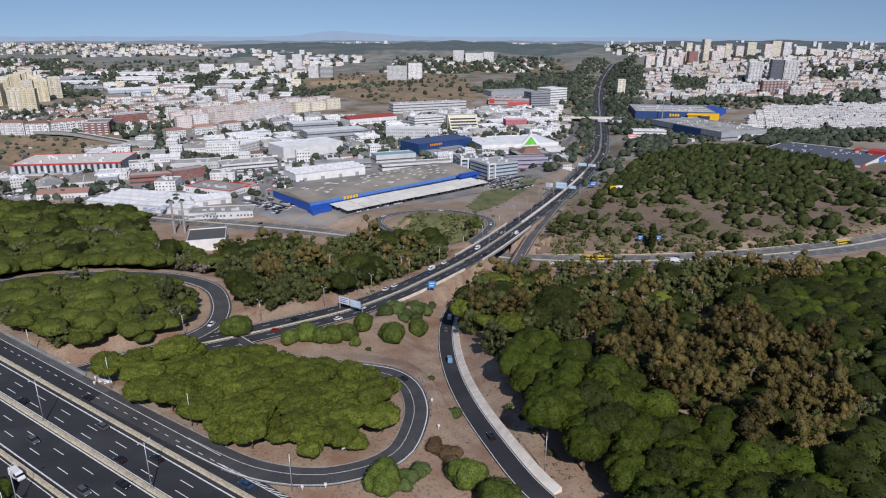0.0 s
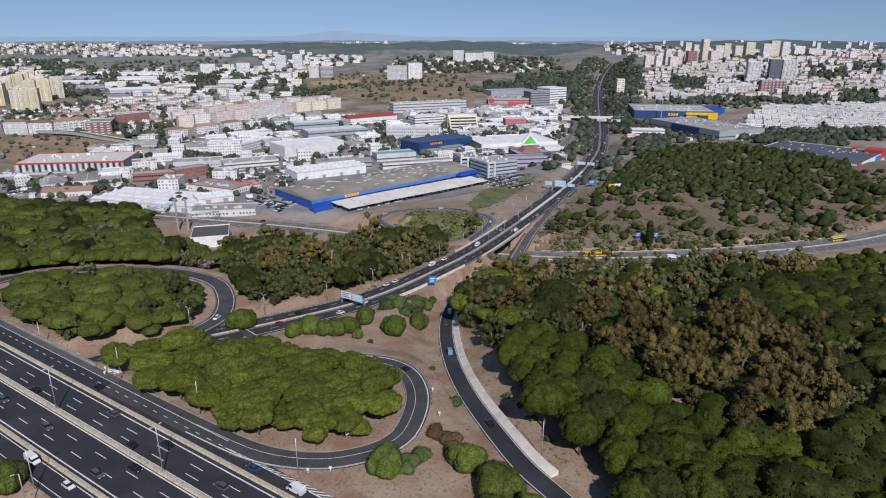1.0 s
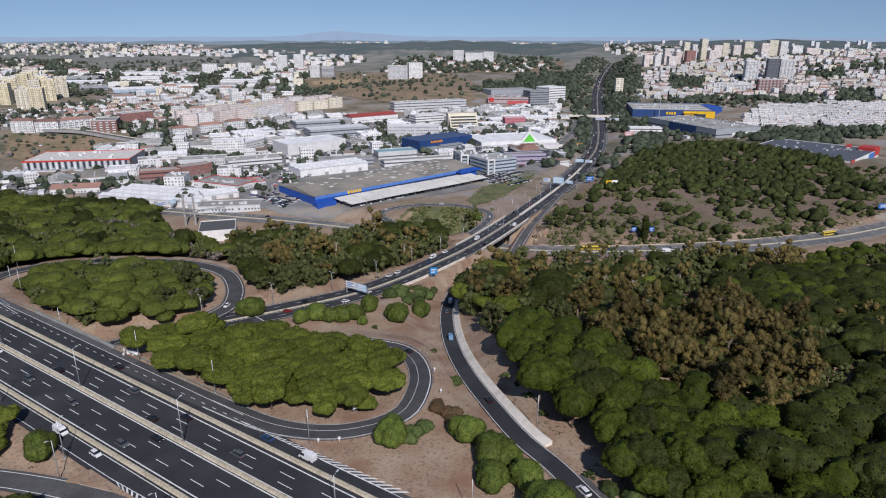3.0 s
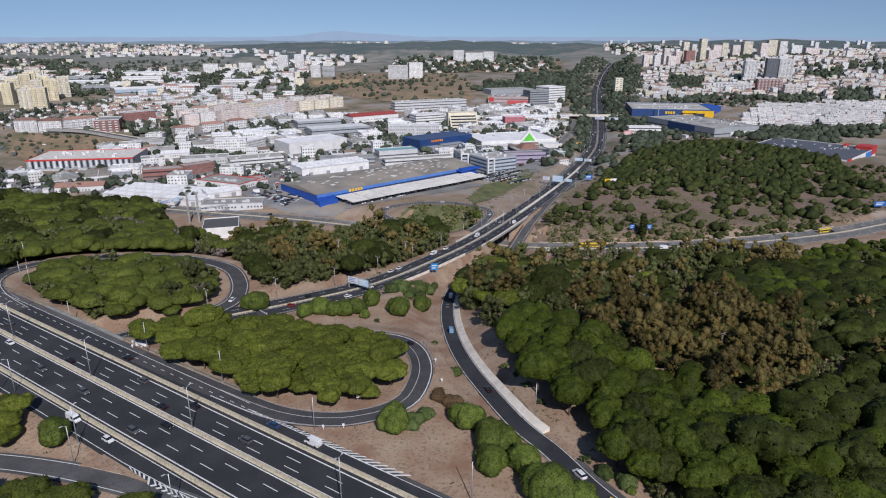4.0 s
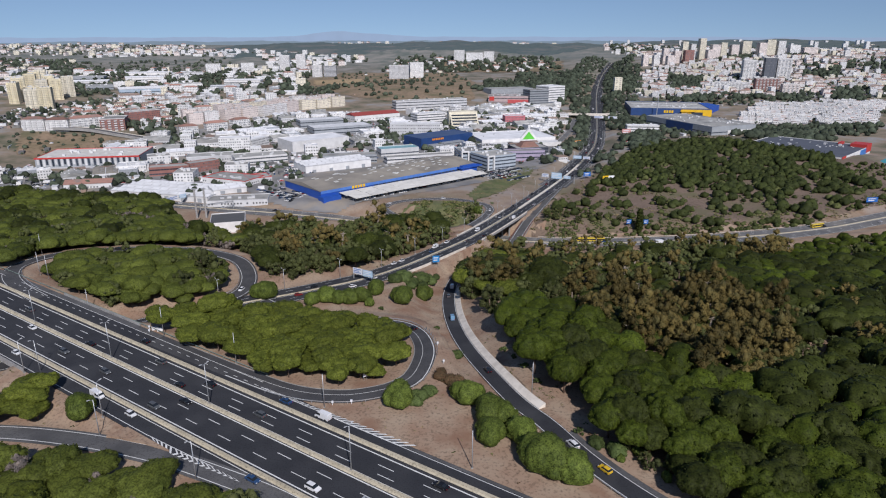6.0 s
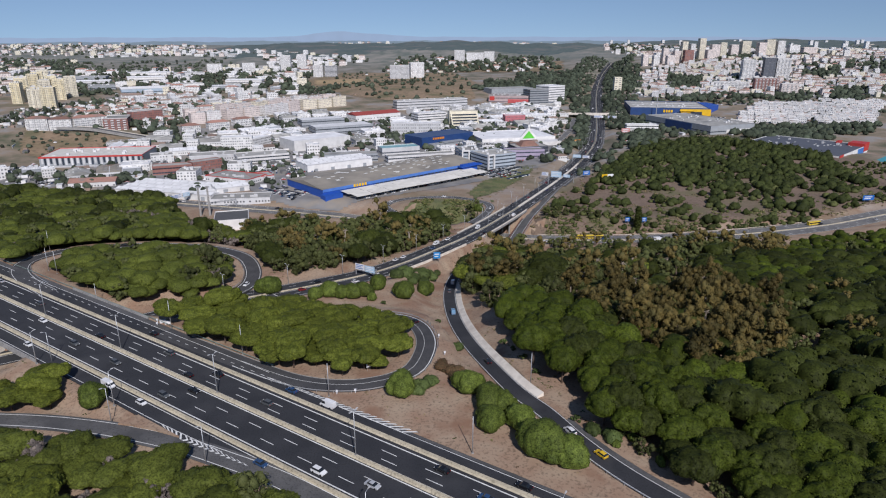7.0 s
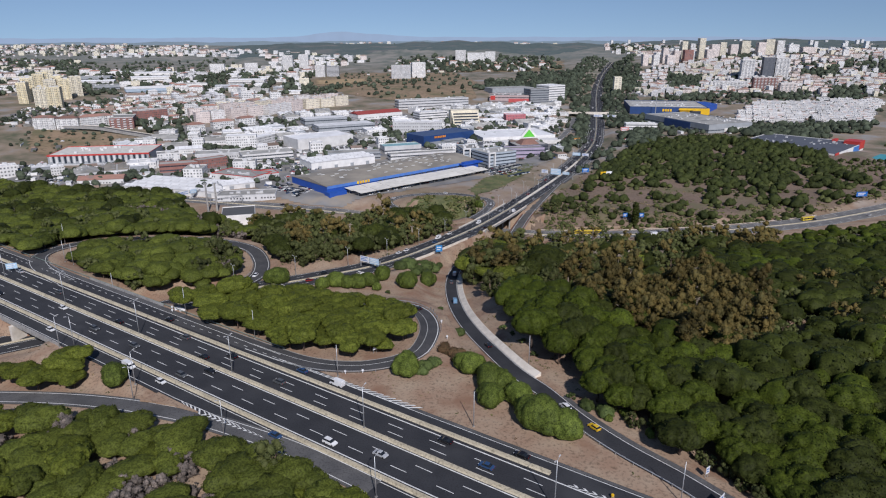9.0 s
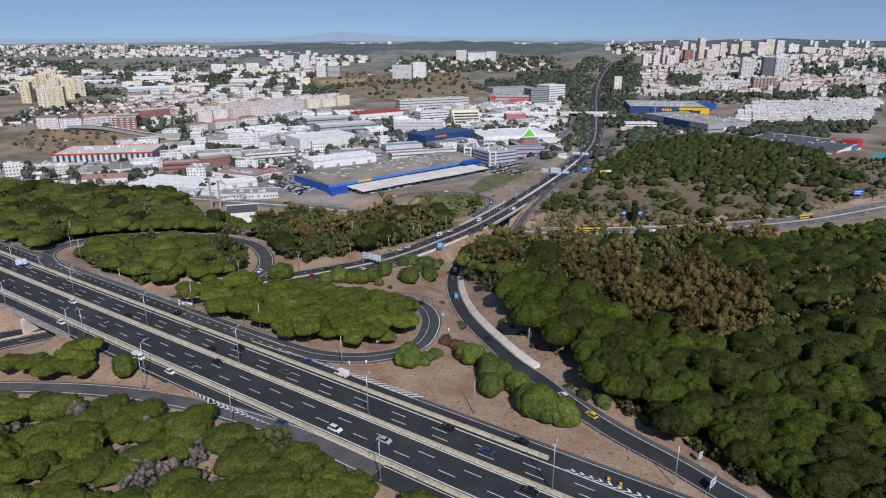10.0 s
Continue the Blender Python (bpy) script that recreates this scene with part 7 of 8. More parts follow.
wall_line = near_line(RAMP, (28, 141), (5, 305))
rw = thing("retaining_wall", "broad pale concrete retaining wall beside the ramp", "wall", kind="structure")
part("wall_face", Shape().sweep(wall_line, [(3.5, -0.6), (3.5, 0.12), (4.1, 0.3), (6.0, 1.2), (6.35, 1.2), (6.35, -1.5)]), CONCRETE_WHITE, rw)
aw = thing("parapet_wall", "long white concrete parapet along the avenue", "wall", kind="structure")
part("wall_body", Shape().sweep(near_line(AVENUE, (-40, 302), (6, 378)), [(9.7, -3.5), (9.7, 1.2), (10.1, 1.2), (10.4, -3.5)]), CONCRETE_WHITE, aw)
part("wall_body", Shape().sweep(near_line(AVENUE, (66, 500), (160, 715)), [(-0.9, 0), (-0.9, 0.9), (0.9, 0.9), (0.9, 0)]), CONCRETE_WHITE, aw)

GREENSTEEL = paint("green_grey_steel", (0.2, 0.25, 0.22), 0.05, 0.5)


def guard_rail(line, o, label, every=4.0, material=STEEL):
    r = thing("guard_rail", label, "guard rail", "guard rails", kind="structure")
    ln = offset(line, o)
    part("rail", Shape().sweep(ln, [(-0.04, 0.45), (-0.08, 0.52), (-0.02, 0.6), (-0.08, 0.68), (-0.04, 0.76), (0.03, 0.76), (0.03, 0.45)]), material, r)
    post = Shape().box(-0.06, -0.06, -0.5, 0.06, 0.06, 0.72).mesh("rail_post", material)
    run = np.concatenate([[0], np.cumsum(np.linalg.norm(np.diff(ln, axis=0), axis=1))])
    for s in np.arange(0, run[-1], every):
        p = part("rail_post", post, None, r)
        p.location = [np.interp(s, run, ln[:, k]) for k in range(3)]


guard_rail(LOOP_EAST[20:-8], 4.3, "grey steel guard rail on the outside of the loop road", 6)
guard_rail(near_line(RAMP, (90, 55), (30, 136)), -3.9, "grey steel guard rail beside the ramp", 6)
guard_rail(near_line(LOWER, (75, 448), (330, 478)), -12.6, "pale steel guard rail along the lower road", 12, CONCRETE_WHITE)
guard_rail(LOOP_WEST[4:-6], 4.9, "steel guard rail round the western loop road", 8)
guard_rail(np.array([mway(s, 0) for s in np.arange(60, 330, 6.0)]), far_edge(200) + 1.0, "steel guard rail on the motorway verge", 8, GREENSTEEL)

# painted hatching between the motorway and its slip roads
def hatch(s0, s1, near_o, far_o, slant, step=2.6, back=None):
    """Painted stripes across a gore; with back they turn at half way into chevrons."""
    for s in np.arange(s0, s1, step):
        k = (s - s0) / (s1 - s0)
        a, b = near_o(k), far_o(k)
        if abs(b - a) < 0.4:
            continue
        legs = [(s, a, s + slant, b)] if back is None else [(s, a, s + slant, (a + b) / 2), (s + slant, (a + b) / 2, s + slant + back, b)]
        top, low = [], []
        for q, (sa, oa, sb, ob_) in enumerate(legs):
            top += [mway(sa, oa, 0.07), mway(sa + 0.9, oa, 0.07)] if q == 0 else []
            top += [mway(sb, ob_, 0.07), mway(sb + 0.9, ob_, 0.07)]
        low = [p - np.array([0, 0, 0.03]) for p in top]
        n = len(top)
        f = []
        for i in range(0, n - 2, 2):
            f += [(i, i + 1, i + 3, i + 2), (n + i + 2, n + i + 3, n + i + 1, n + i), (i, i + 2, n + i + 2, n + i), (i + 1, n + i + 1, n + i + 3, i + 3)]
        part("hatch_stripe", Shape().add(top + low, f), PAINT, motorway)


hatch(-4, 56, lambda k: 17.2, lambda k: 19.8 - 2.2 * k, -3.9)
def gore_edge(s):
    return -19.2 - 1.6 * min(1, max(0, (s - 26) / 38))


hatch(25, 51, lambda k: gore_edge(25 + 26 * k) - 0.2, lambda k: -19.9 - 2.7 * k, -2.2, 2.2, 0.9)
hatch(51.4, 66, lambda k: gore_edge(51.4 + 14.6 * k) - 0.2, lambda k: -22.4 + 1.5 * k, -2.4, 2.2)
verge = Shape()
wedge = [mway(s, o, z) for z in (0.16, -0.5) for s, o in ((72, -21.7), (51, -21.7), (50.6, -22.1), (60, -23.8), (68.8, -26.2), (73, -28.0))]
verge.add(wedge, [(0, 1, 2, 3, 4, 5)] + [(i, 6 + i, 6 + (i + 1) % 6, (i + 1) % 6) for i in range(6)])
tagged(new("verge", verge.mesh("verge", GROUND)), "dry soil wedge between motorway and slip road", "verge", kind="structure")
hatch(-112, -60, lambda k: 10.7, lambda k: 13.6 - 1.9 * k, -2.2, 2.6, 0.9)
part("edge_line", strip(np.array([mway(s, 0) for s in np.arange(-4, 58, 3.0)]), 17.05, 17.25, 0.07, 0.03), PAINT, motorway)
part("edge_line", strip(np.array([mway(s, gore_edge(s)) for s in np.arange(10, 200, 6.0)]), -0.1, 0.1, 0.05, 0.03), PAINT, motorway)


# ---- lamp posts ----
LAMP_HEAD = paint("lamp_grey", (0.5, 0.5, 0.5), 0.05, 0.4)


def lamp_meshes(h, arms):
    pole = Shape().tube((0, 0, -0.5), (0, 0, h), 0.17, 0.09, 8).mesh("pole", STEEL, True)
    base = Shape().box(-0.3, -0.3, -0.5, 0.3, 0.3, 0.25).mesh("base", CONCRETE_GREY)
    arm, head = [], []
    for sx in arms:
        arm.append(Shape().tube((0, 0, h - 0.1), (sx * 1.0, 0, h + 0.25), 0.06, 0.05).mesh("arm", STEEL))
        head.append(Shape().add([(sx * 0.9, -0.16, h + 0.3), (sx * 1.8, -0.2, h + 0.42), (sx * 1.8, 0.2, h + 0.42), (sx * 0.9, 0.16, h + 0.3),
                                 (sx * 0.9, -0.12, h + 0.45), (sx * 1.7, -0.14, h + 0.58), (sx * 1.7, 0.14, h + 0.58), (sx * 0.9, 0.12, h + 0.45)],
                                [(0, 3, 2, 1), (4, 5, 6, 7), (0, 1, 5, 4), (1, 2, 6, 5), (2, 3, 7, 6), (3, 0, 4, 7)]).mesh("lamp_head", LAMP_HEAD))
    return pole, base, arm, head


LAMPS = {"tall": lamp_meshes(14.2, (-1, 1)), "single": lamp_meshes(12.5, (1,)), "street": lamp_meshes(10.5, (-1, 1)), "plain": lamp_meshes(12.4, ())}


def lamp(kind, x, y, z, turn, label, group):
    pole, base, arm, head = LAMPS[kind]
    ob = thing("street_lamp", label, "street lamp", group, at=Matrix.LocRotScale((x, y, z), Euler((0, 0, turn)), None))
    part("pole", pole, None, ob)
    part("base", base, None, ob)
    for a, h in zip(arm, head):
        part("arm", a, None, ob)
        part("lamp_head", h, None, ob)


across = math.atan2(M_N[1], M_N[0])
for s in (-119, -62.8, 0, 61, 117.6, 174.2, 231, 288):
    p = mway(s, 0, 0.9)
    lamp("tall", *p, across, "tall grey steel double-arm lamp on the motorway median", "median lamps")
for s, o in ((134.6, -22.7), (83.7, -22.9), (-22, -21.2), (188, -22.7), (240, -22.7)):
    p = mway(s, o)
    lamp("single", *p, across, "tall grey steel lamp post on the motorway's near verge", "verge lamps")
for x, y in ((-145.4, 164.1), (-105.5, 127.3), (-67.7, 105.3)):
    lamp("single", x, y, ground_z(x, y), across + 3.14, "grey steel lamp post beside the slip road", "verge lamps")
for x, y in ((-160, 224.4), (-113.1, 193.5), (-76.8, 170.5), (-39, 140.9), (7.8, 110.3), (59.9, 76.5), (-200, 262), (-206, 265), (-226, 300)):
    lamp("plain", x, y, ground_z(x, y), 0, "straight pale grey column beside the slip road", "slip road columns")
run = np.concatenate([[0], np.cumsum(np.linalg.norm(np.diff(AVENUE, axis=0), axis=1))])
for i, s in enumerate(np.arange(232, run[-1], 36)):
    o = -10.4 if i % 1 == 0 else 10.4
    ln = offset(AVENUE, o)
    p = [np.interp(s, run, ln[:, k]) for k in range(3)]
    lamp("street", *p, 0.9 + 1.57, "grey double-headed street lamp along the avenue", "avenue lamps")
for s in np.arange(470, 700, 34):
    p = [np.interp(s, run, AVENUE[:, k]) for k in range(3)]
    lamp("street", *p, 2.5, "grey double-headed street lamp on the avenue median", "avenue lamps")
for x, y in ((46, 192), (35, 150)):
    lamp("plain", x - 5, y + 2, ground_z(x - 5, y + 2), 0, "straight pale column at the edge of the pines", "slip road columns")


# ---- signs ----
SIGN_WHITE = paint("sign_white", (0.75, 0.76, 0.78), 0.03, 0.4)


def gantry(name, a, b, z, high, panels, label):
    """Two posts, a truss and panels. panels: (from, to, bottom, top, material) along the beam."""
    turn = math.atan2(b[1] - a[1], b[0] - a[0])
    w = math.hypot(b[0] - a[0], b[1] - a[1])
    ob = thing(name, label, "road sign", at=Matrix.LocRotScale((a[0], a[1], z), Euler((0, 0, turn)), None))
    for x in (0, w):
        part("post", Shape().box(x - 0.25, -0.25, -3, x + 0.25, 0.25, high + 0.6), STEEL, ob)
    tr = Shape()
    for y, zz in ((-0.45, high), (0.45, high), (-0.45, high - 0.9), (0.45, high - 0.9)):
        tr.box(-0.2, y - 0.08, zz - 0.08, w + 0.2, y + 0.08, zz + 0.08)
    for k in range(int(w / 1.4)):
        tr.tube((k * 1.4, -0.45, high - 0.9), (k * 1.4 + 1.4, -0.45, high), 0.05, 0.05, 4)
    part("truss", tr, DARK, ob)
    for x0, x1, z0, z1, m in panels:
        pn = part("panel", Shape().box(x0, -0.75, z0, x1, -0.6, z1), m, ob)
        for r in range(3):
            zz = z0 + (z1 - z0) * (0.2 + 0.27 * r)
            part("text_bar", Shape().box(x0 + 0.5, -0.79, zz, x0 + (x1 - x0) * (0.85 - 0.2 * (r % 2)), -0.74, zz + (z1 - z0) * 0.11), SIGN_WHITE if m is not SIGN_WHITE else SKYBLUE, pn)
    return ob


LIGHT_BLUE = paint("pale_blue_sign", (0.42, 0.58, 0.72), 0.03, 0.4)
gantry("sign_gantry", (-51, 297.5), (-38.8, 290.5), -17.5, 6.4, [(0.2, 6.6, 5.0, 8.6, SIGN_WHITE), (6.9, 13.6, 4.6, 8.4, LIGHT_BLUE)], "overhead road sign gantry with white and pale blue panels")
gantry("sign_gantry", (102, 622), (134, 608), -32.5, 7, [(1, 8, 5.4, 9, SIGN_WHITE), (11, 22, 4.6, 10.8, LIGHT_BLUE), (24, 31, 5.4, 8.4, LIGHT_BLUE)], "overhead sign gantry with pale blue panels over the avenue")
gantry("sign_gantry", (156, 730), (178, 724), -33, 6.5, [(0.5, 10, 5, 8.6, LIGHT_BLUE), (12, 20, 5, 8, SIGN_WHITE)], "overhead sign gantry farther along the avenue")
gantry("sign_gantry", (-249, 510), (-234, 534), -32, 7, [(4, 16, 5.5, 9, SIGN_WHITE), (17, 24, 5.5, 9, LIGHT_BLUE)], "overhead sign gantry on the lower road")
gantry("sign_gantry", (-212, 499), (-188, 514), -33, 7, [(2, 6, 5.5, 7.5, STEEL)], "bare grey steel gantry on the lower road")
gantry("sign_gantry", (262, 1120), (316, 1108), -33, 7.5, [(6, 22, 5, 9, SIGN_WHITE), (30, 46, 5, 9, SIGN_WHITE)], "distant pale overhead sign gantry on the avenue")


def board(name, x, y, turn, w, h, foot, material, label, z=None, bars_of=None, second=None):
    zz = ground_z(x, y) if z is None else z
    ob = thing(name, label, "road sign", at=Matrix.LocRotScale((x, y, zz), Euler((0, 0, turn)), None))
    for sx in (-w * 0.3, w * 0.3):
        part("post", Shape().tube((sx, 0.1, -0.6), (sx, 0.1, foot + h * 0.8), 0.07, 0.07, 6), STEEL, ob)
    part("panel", Shape().box(-w / 2, -0.08, foot, w / 2, 0.0, foot + h), material, ob)
    if second:
        part("panel", Shape().box(0, -0.12, foot, w / 2, -0.085, foot + h), second, ob)
    if bars_of:
        for k in range(2):
            part("text_bar", Shape().box(-w * 0.36, -0.11, foot + h * (0.25 + 0.35 * k), w * (0.2 + 0.12 * k), -0.08, foot + h * (0.4 + 0.35 * k)), bars_of, ob)
    return ob


BRIGHT_BLUE = paint("bright_blue_sign", (0.03, 0.24, 0.58), 0.03, 0.4)
board("direction_sign", -5, 330, 0.15, 4.2, 4.2, 1.6, BRIGHT_BLUE, "blue direction sign beside the avenue parapet", -19.5, SIGN_WHITE)
board("direction_sign", 153, 470, 0.1, 4.0, 3.6, 4.0, SKYBLUE, "blue direction sign beside the lower road", None, SIGN_WHITE)
board("direction_sign", 167, 470, 0.1, 4.2, 3.6, 4.0, SKYBLUE, "blue direction sign with a white arrow beside the lower road", None, SIGN_WHITE)
board("billboard", 168, 604, 0.25, 13, 5, 3, YELLOW, "yellow and white roadside billboard", None, None, SIGN_WHITE)
board("direction_sign", 150, 622, 0.25, 8, 4.5, 3, SKYBLUE, "blue roadside sign beside the avenue", None, SIGN_WHITE)
board("billboard", 260, 880, 0.3, 14, 7, 6, paint("rose_poster", (0.6, 0.3, 0.28)), "pale reddish billboard on tall posts", None, SIGN_WHITE)
board("billboard", 181, 828, 0.3, 9, 5, 4, paint("orange_poster", (0.7, 0.28, 0.05)), "orange roadside billboard on two posts", None, SIGN_WHITE)
board("direction_sign", 390, 528, 0.1, 11, 4.5, 3, SKYBLUE, "wide blue direction sign beside the lower road", None, SIGN_WHITE)
board("direction_sign", 69, 74.2, 0.75, 3.2, 2.4, 1.4, SIGN_WHITE, "white and blue direction sign beside the ramp", 0.0, SKYBLUE)
board("direction_sign", 70.5, 86.5, 0.6, 1.6, 2.2, 0.9, SIGN_WHITE, "small white and blue sign beside the ramp", 0.0, SKYBLUE)
board("warning_sign", -27.7, 158.6, 0.5, 1.7, 2.2, 1.0, SIGN_WHITE, "small white sign on the loop island", 0.0)
board("direction_sign", -222, 246, 0.4, 5, 3, 1.5, LIGHT_BLUE, "pale blue sign beside the western loop road", 0.0, SIGN_WHITE)
for k in range(9):
    i = 40 + k
    p, q = offset(LOOP_EAST, 4.8)[i], offset(LOOP_EAST, 5.8)[i]
    turn = math.atan2(q[1] - p[1], q[0] - p[0]) - 1.57 + 3.14
    c = thing("chevron_post", "black and white chevron marker on the bend", "road sign", "bend chevrons", at=Matrix.LocRotScale((p[0], p[1], p[2]), Euler((0, 0, turn)), None))
    part("plate", Shape().box(-0.45, -0.04, 0.5, 0.45, 0.04, 1.5), DARK, c)
    part("stripe", Shape().add([(-0.2, -0.06, 0.55), (0.05, -0.06, 0.55), (0.25, -0.06, 1.0), (0.05, -0.06, 1.45), (-0.2, -0.06, 1.45), (0.0, -0.06, 1.0)], [(0, 1, 2, 5), (5, 2, 3, 4)]), SIGN_WHITE, c)
    part("post", Shape().box(-0.05, 0.04, -0.5, 0.05, 0.12, 1.4), STEEL, c)
for x, y in ((-47, 165.8), (-2.6, 187.5), (-0.2, 171.5), (-30.5, 143.2), (-36.6, 142.4), (-121.5, 199.5), (-120, 196)):
    c = thing("marker_post", "small white plastic marker beside the road", "marker", "marker posts", at=Matrix.Translation((x, y, ground_z(x, y))))
    part("stem", Shape().box(-0.09, -0.09, -0.3, 0.09, 0.09, 0.9), SIGN_WHITE, c)
    part("cap", Shape().box(-0.35, -0.2, 0.8, 0.35, 0.2, 1.5), SIGN_WHITE, c)
for x, y in ((42.6, 77.9), (45.3, 75.8)):
    c = thing("traffic_barrel", "yellow and black striped plastic barrel on the hatched gore", "barrel", "gore barrels", at=Matrix.Translation((x, y, 0.05)))
    part("drum", Shape().tube((0, 0, 0), (0, 0, 1.0), 0.5, 0.42, 12), YELLOW, c)
    part("band", Shape().tube((0, 0, 0.3), (0, 0, 0.6), 0.5, 0.47, 12), DARK, c)
    part("top_lamp", Shape().tube((0, 0, 1.0), (0, 0, 1.3), 0.16, 0.12, 8), YELLOW, c)
for x, y in ((-119, 199), (-116.5, 198)):
    c = thing("utility_box", "white concrete utility box on the verge", "box", at=Matrix.LocRotScale((x, y, ground_z(x, y)), Euler((0, 0, 0.5)), None))
    part("box_body", Shape().box(-1.2, -0.6, -0.3, 1.2, 0.6, 1.1), SIGN_WHITE, c)
    part("lid", Shape().box(-1.3, -0.7, 1.1, 1.3, 0.7, 1.25), PALE, c)
for x, y in ((-197, 452), (-191, 456)):
    c = thing("service_column", "tall bare grey concrete column beside the roadside building", "column", "service columns", at=Matrix.Translation((x, y, ground_z(x, y))))
    part("shaft", Shape().tube((0, 0, -2), (0, 0, 24), 0.9, 0.7, 10), CONCRETE_GREY, c)
    part("head_frame", Shape().box(-1.6, -0.4, 23.2, 1.6, 0.4, 24.2), STEEL, c)


# ---- cars ----
TYRE = surface("tyre_rubber", (0.015, 0.015, 0.016), (0.03, 0.03, 0.03), 0.3, 0.8)
CAR_GLASS = surface("car_glass", (0.012, 0.015, 0.02), (0.02, 0.025, 0.03), 0.5, 0.08)
LIGHT_RED = paint("tail_light_red", (0.4, 0.01, 0.01), 0.0, 0.2)
LIGHT_CLEAR = paint("headlight_clear", (0.75, 0.76, 0.78), 0.0, 0.1)


def car_paint(name, rgb):
    return surface(name, rgb, tuple(c * 0.9 for c in rgb), 2.0, 0.22, metal=0.0)


def profile(shape, pts, half, taper=0.0, zmid=1.0):
    """A side profile (x, z) drawn across the width, narrowing above zmid."""
    n = len(pts)
    v = []
    for sy in (-1, 1):
        for x, z in pts:
            v.append((x, sy * (half - taper * max(0, z - zmid)), z))
    f = [tuple(range(n)), tuple(range(2 * n - 1, n - 1, -1))]
    f += [(i, n + i, n + (i + 1) % n, (i + 1) % n) for i in range(n)]
    return shape.add(v, [tuple(reversed(q)) for q in f])


class Car:
    def __init__(self, colour, word, kind):
        self.name, self.parts = {"hatch": "car", "sedan": "car", "suv": "car", "van": "van", "truck": "truck", "bus": "bus"}[kind], []
        self.label = {"hatch": word + " hatchback car on the asphalt", "sedan": word + " saloon car on the asphalt", "suv": word + " sport utility car on the asphalt",
                      "van": word + " delivery van on the asphalt", "truck": word + " box lorry on the asphalt", "bus": word + " city bus on the asphalt"}[kind]
        p = car_paint(word.replace(" ", "_") + "_car_paint", colour)
        L, W, H = {"hatch": (4.1, 1.78, 1.48), "sedan": (4.6, 1.82, 1.45), "suv": (4.6, 1.9, 1.68), "van": (5.6, 2.0, 2.4), "truck": (7.6, 2.4, 3.3), "bus": (12, 2.5, 3.1)}[kind]
        a, b = -L / 2, L / 2
        if kind in ("hatch", "sedan", "suv"):
            hood, tail = b - 1.05, (a + 0.75 if kind == "sedan" else a + 0.12)
            belt_z = H * 0.62
            body = profile(Shape(), [(a + 0.05, 0.28), (b - 0.1, 0.28), (b, 0.5), (b - 0.08, 0.74), (hood, belt_z), (tail, belt_z + 0.04), (a, belt_z - 0.06), (a, 0.5)], W / 2, 0.06, 0.6)
            cab = profile(Shape(), [(hood - 0.02, belt_z), (hood - 0.75, H - 0.05), (a + (1.5 if kind == "sedan" else 0.55), H - 0.05), (tail, belt_z + 0.03)], W / 2 - 0.1, 0.32, belt_z)
            roof = profile(Shape(), [(hood - 0.72, H - 0.06), (hood - 0.9, H), (a + (1.65 if kind == "sedan" else 0.7), H), (a + (1.45 if kind == "sedan" else 0.5), H - 0.06)], W / 2 - 0.1 - 0.32 * (H - belt_z) + 0.02, 0.0, 9)
            self.parts += [("body", body.mesh("body", p)), ("glazing", cab.mesh("glazing", CAR_GLASS)), ("roof", roof.mesh("roof", p))]
            r = 0.32
        elif kind == "van":
            body = profile(Shape(), [(a, 0.35), (b - 0.05, 0.35), (b, 0.8), (b - 0.7, 1.25), (b - 1.35, H - 0.1), (b - 1.6, H), (a + 0.1, H), (a, H - 0.15)], W / 2, 0.08, 1.2)
            win = profile(Shape(), [(b - 0.66, 1.3), (b - 1.3, H - 0.25), (b - 2.4, H - 0.25), (b - 2.4, 1.3)], W / 2 + 0.015, 0.08, 1.2)
            self.parts += [("body", body.mesh("body", p)), ("glazing", win.mesh("glazing", CAR_GLASS))]
            r = 0.36
        elif kind == "truck":
            body = Shape().box(a, -W / 2, 0.95, b - 2.1, W / 2, H)
            cab = profile(Shape(), [(b - 1.95, 0.5), (b, 0.5), (b, 1.3), (b - 0.35, 2.5), (b - 1.95, 2.6)], W / 2 - 0.1)
            win = profile(Shape(), [(b - 0.02, 1.4), (b - 0.3, 2.3), (b - 1.1, 2.3), (b - 1.1, 1.4)], W / 2 - 0.08)
            self.parts += [("cargo_box", body.mesh("cargo_box", SIGN_WHITE)), ("cab", cab.mesh("cab", p)), ("glazing", win.mesh("glazing", CAR_GLASS)), ("chassis", Shape().box(a, -0.5, 0.55, b - 2, 0.5, 0.95).mesh("chassis", TYRE))]
            r = 0.45
        else:
            body = Shape().box(a, -W / 2, 0.35, b, W / 2, H)
            win = Shape().box(a + 0.4, -W / 2 - 0.02, 1.3, b + 0.02, W / 2 + 0.02, 2.4)
            self.parts += [("body", body.mesh("body", p)), ("glazing", win.mesh("glazing", CAR_GLASS))]
            r = 0.48
        for x in (a + 0.2 * L, b - 0.19 * L):
            for sy in (-1, 1):
                self.parts.append(("wheel", Shape().tube((x, sy * (W / 2 - 0.2), r), (x, sy * (W / 2 + 0.02), r), r, r, 10).mesh("wheel", TYRE, True)))
        for sy in (-1, 1):
            y = sy * (W / 2 - 0.3)
            self.parts.append(("headlight", Shape().box(b - 0.1, y - 0.18, 0.58, b + 0.02, y + 0.18, 0.74).mesh("headlight", LIGHT_CLEAR)))
            self.parts.append(("tail_light", Shape().box(a - 0.02, y - 0.15, 0.62, a + 0.08, y + 0.15, 0.82).mesh("tail_light", LIGHT_RED)))

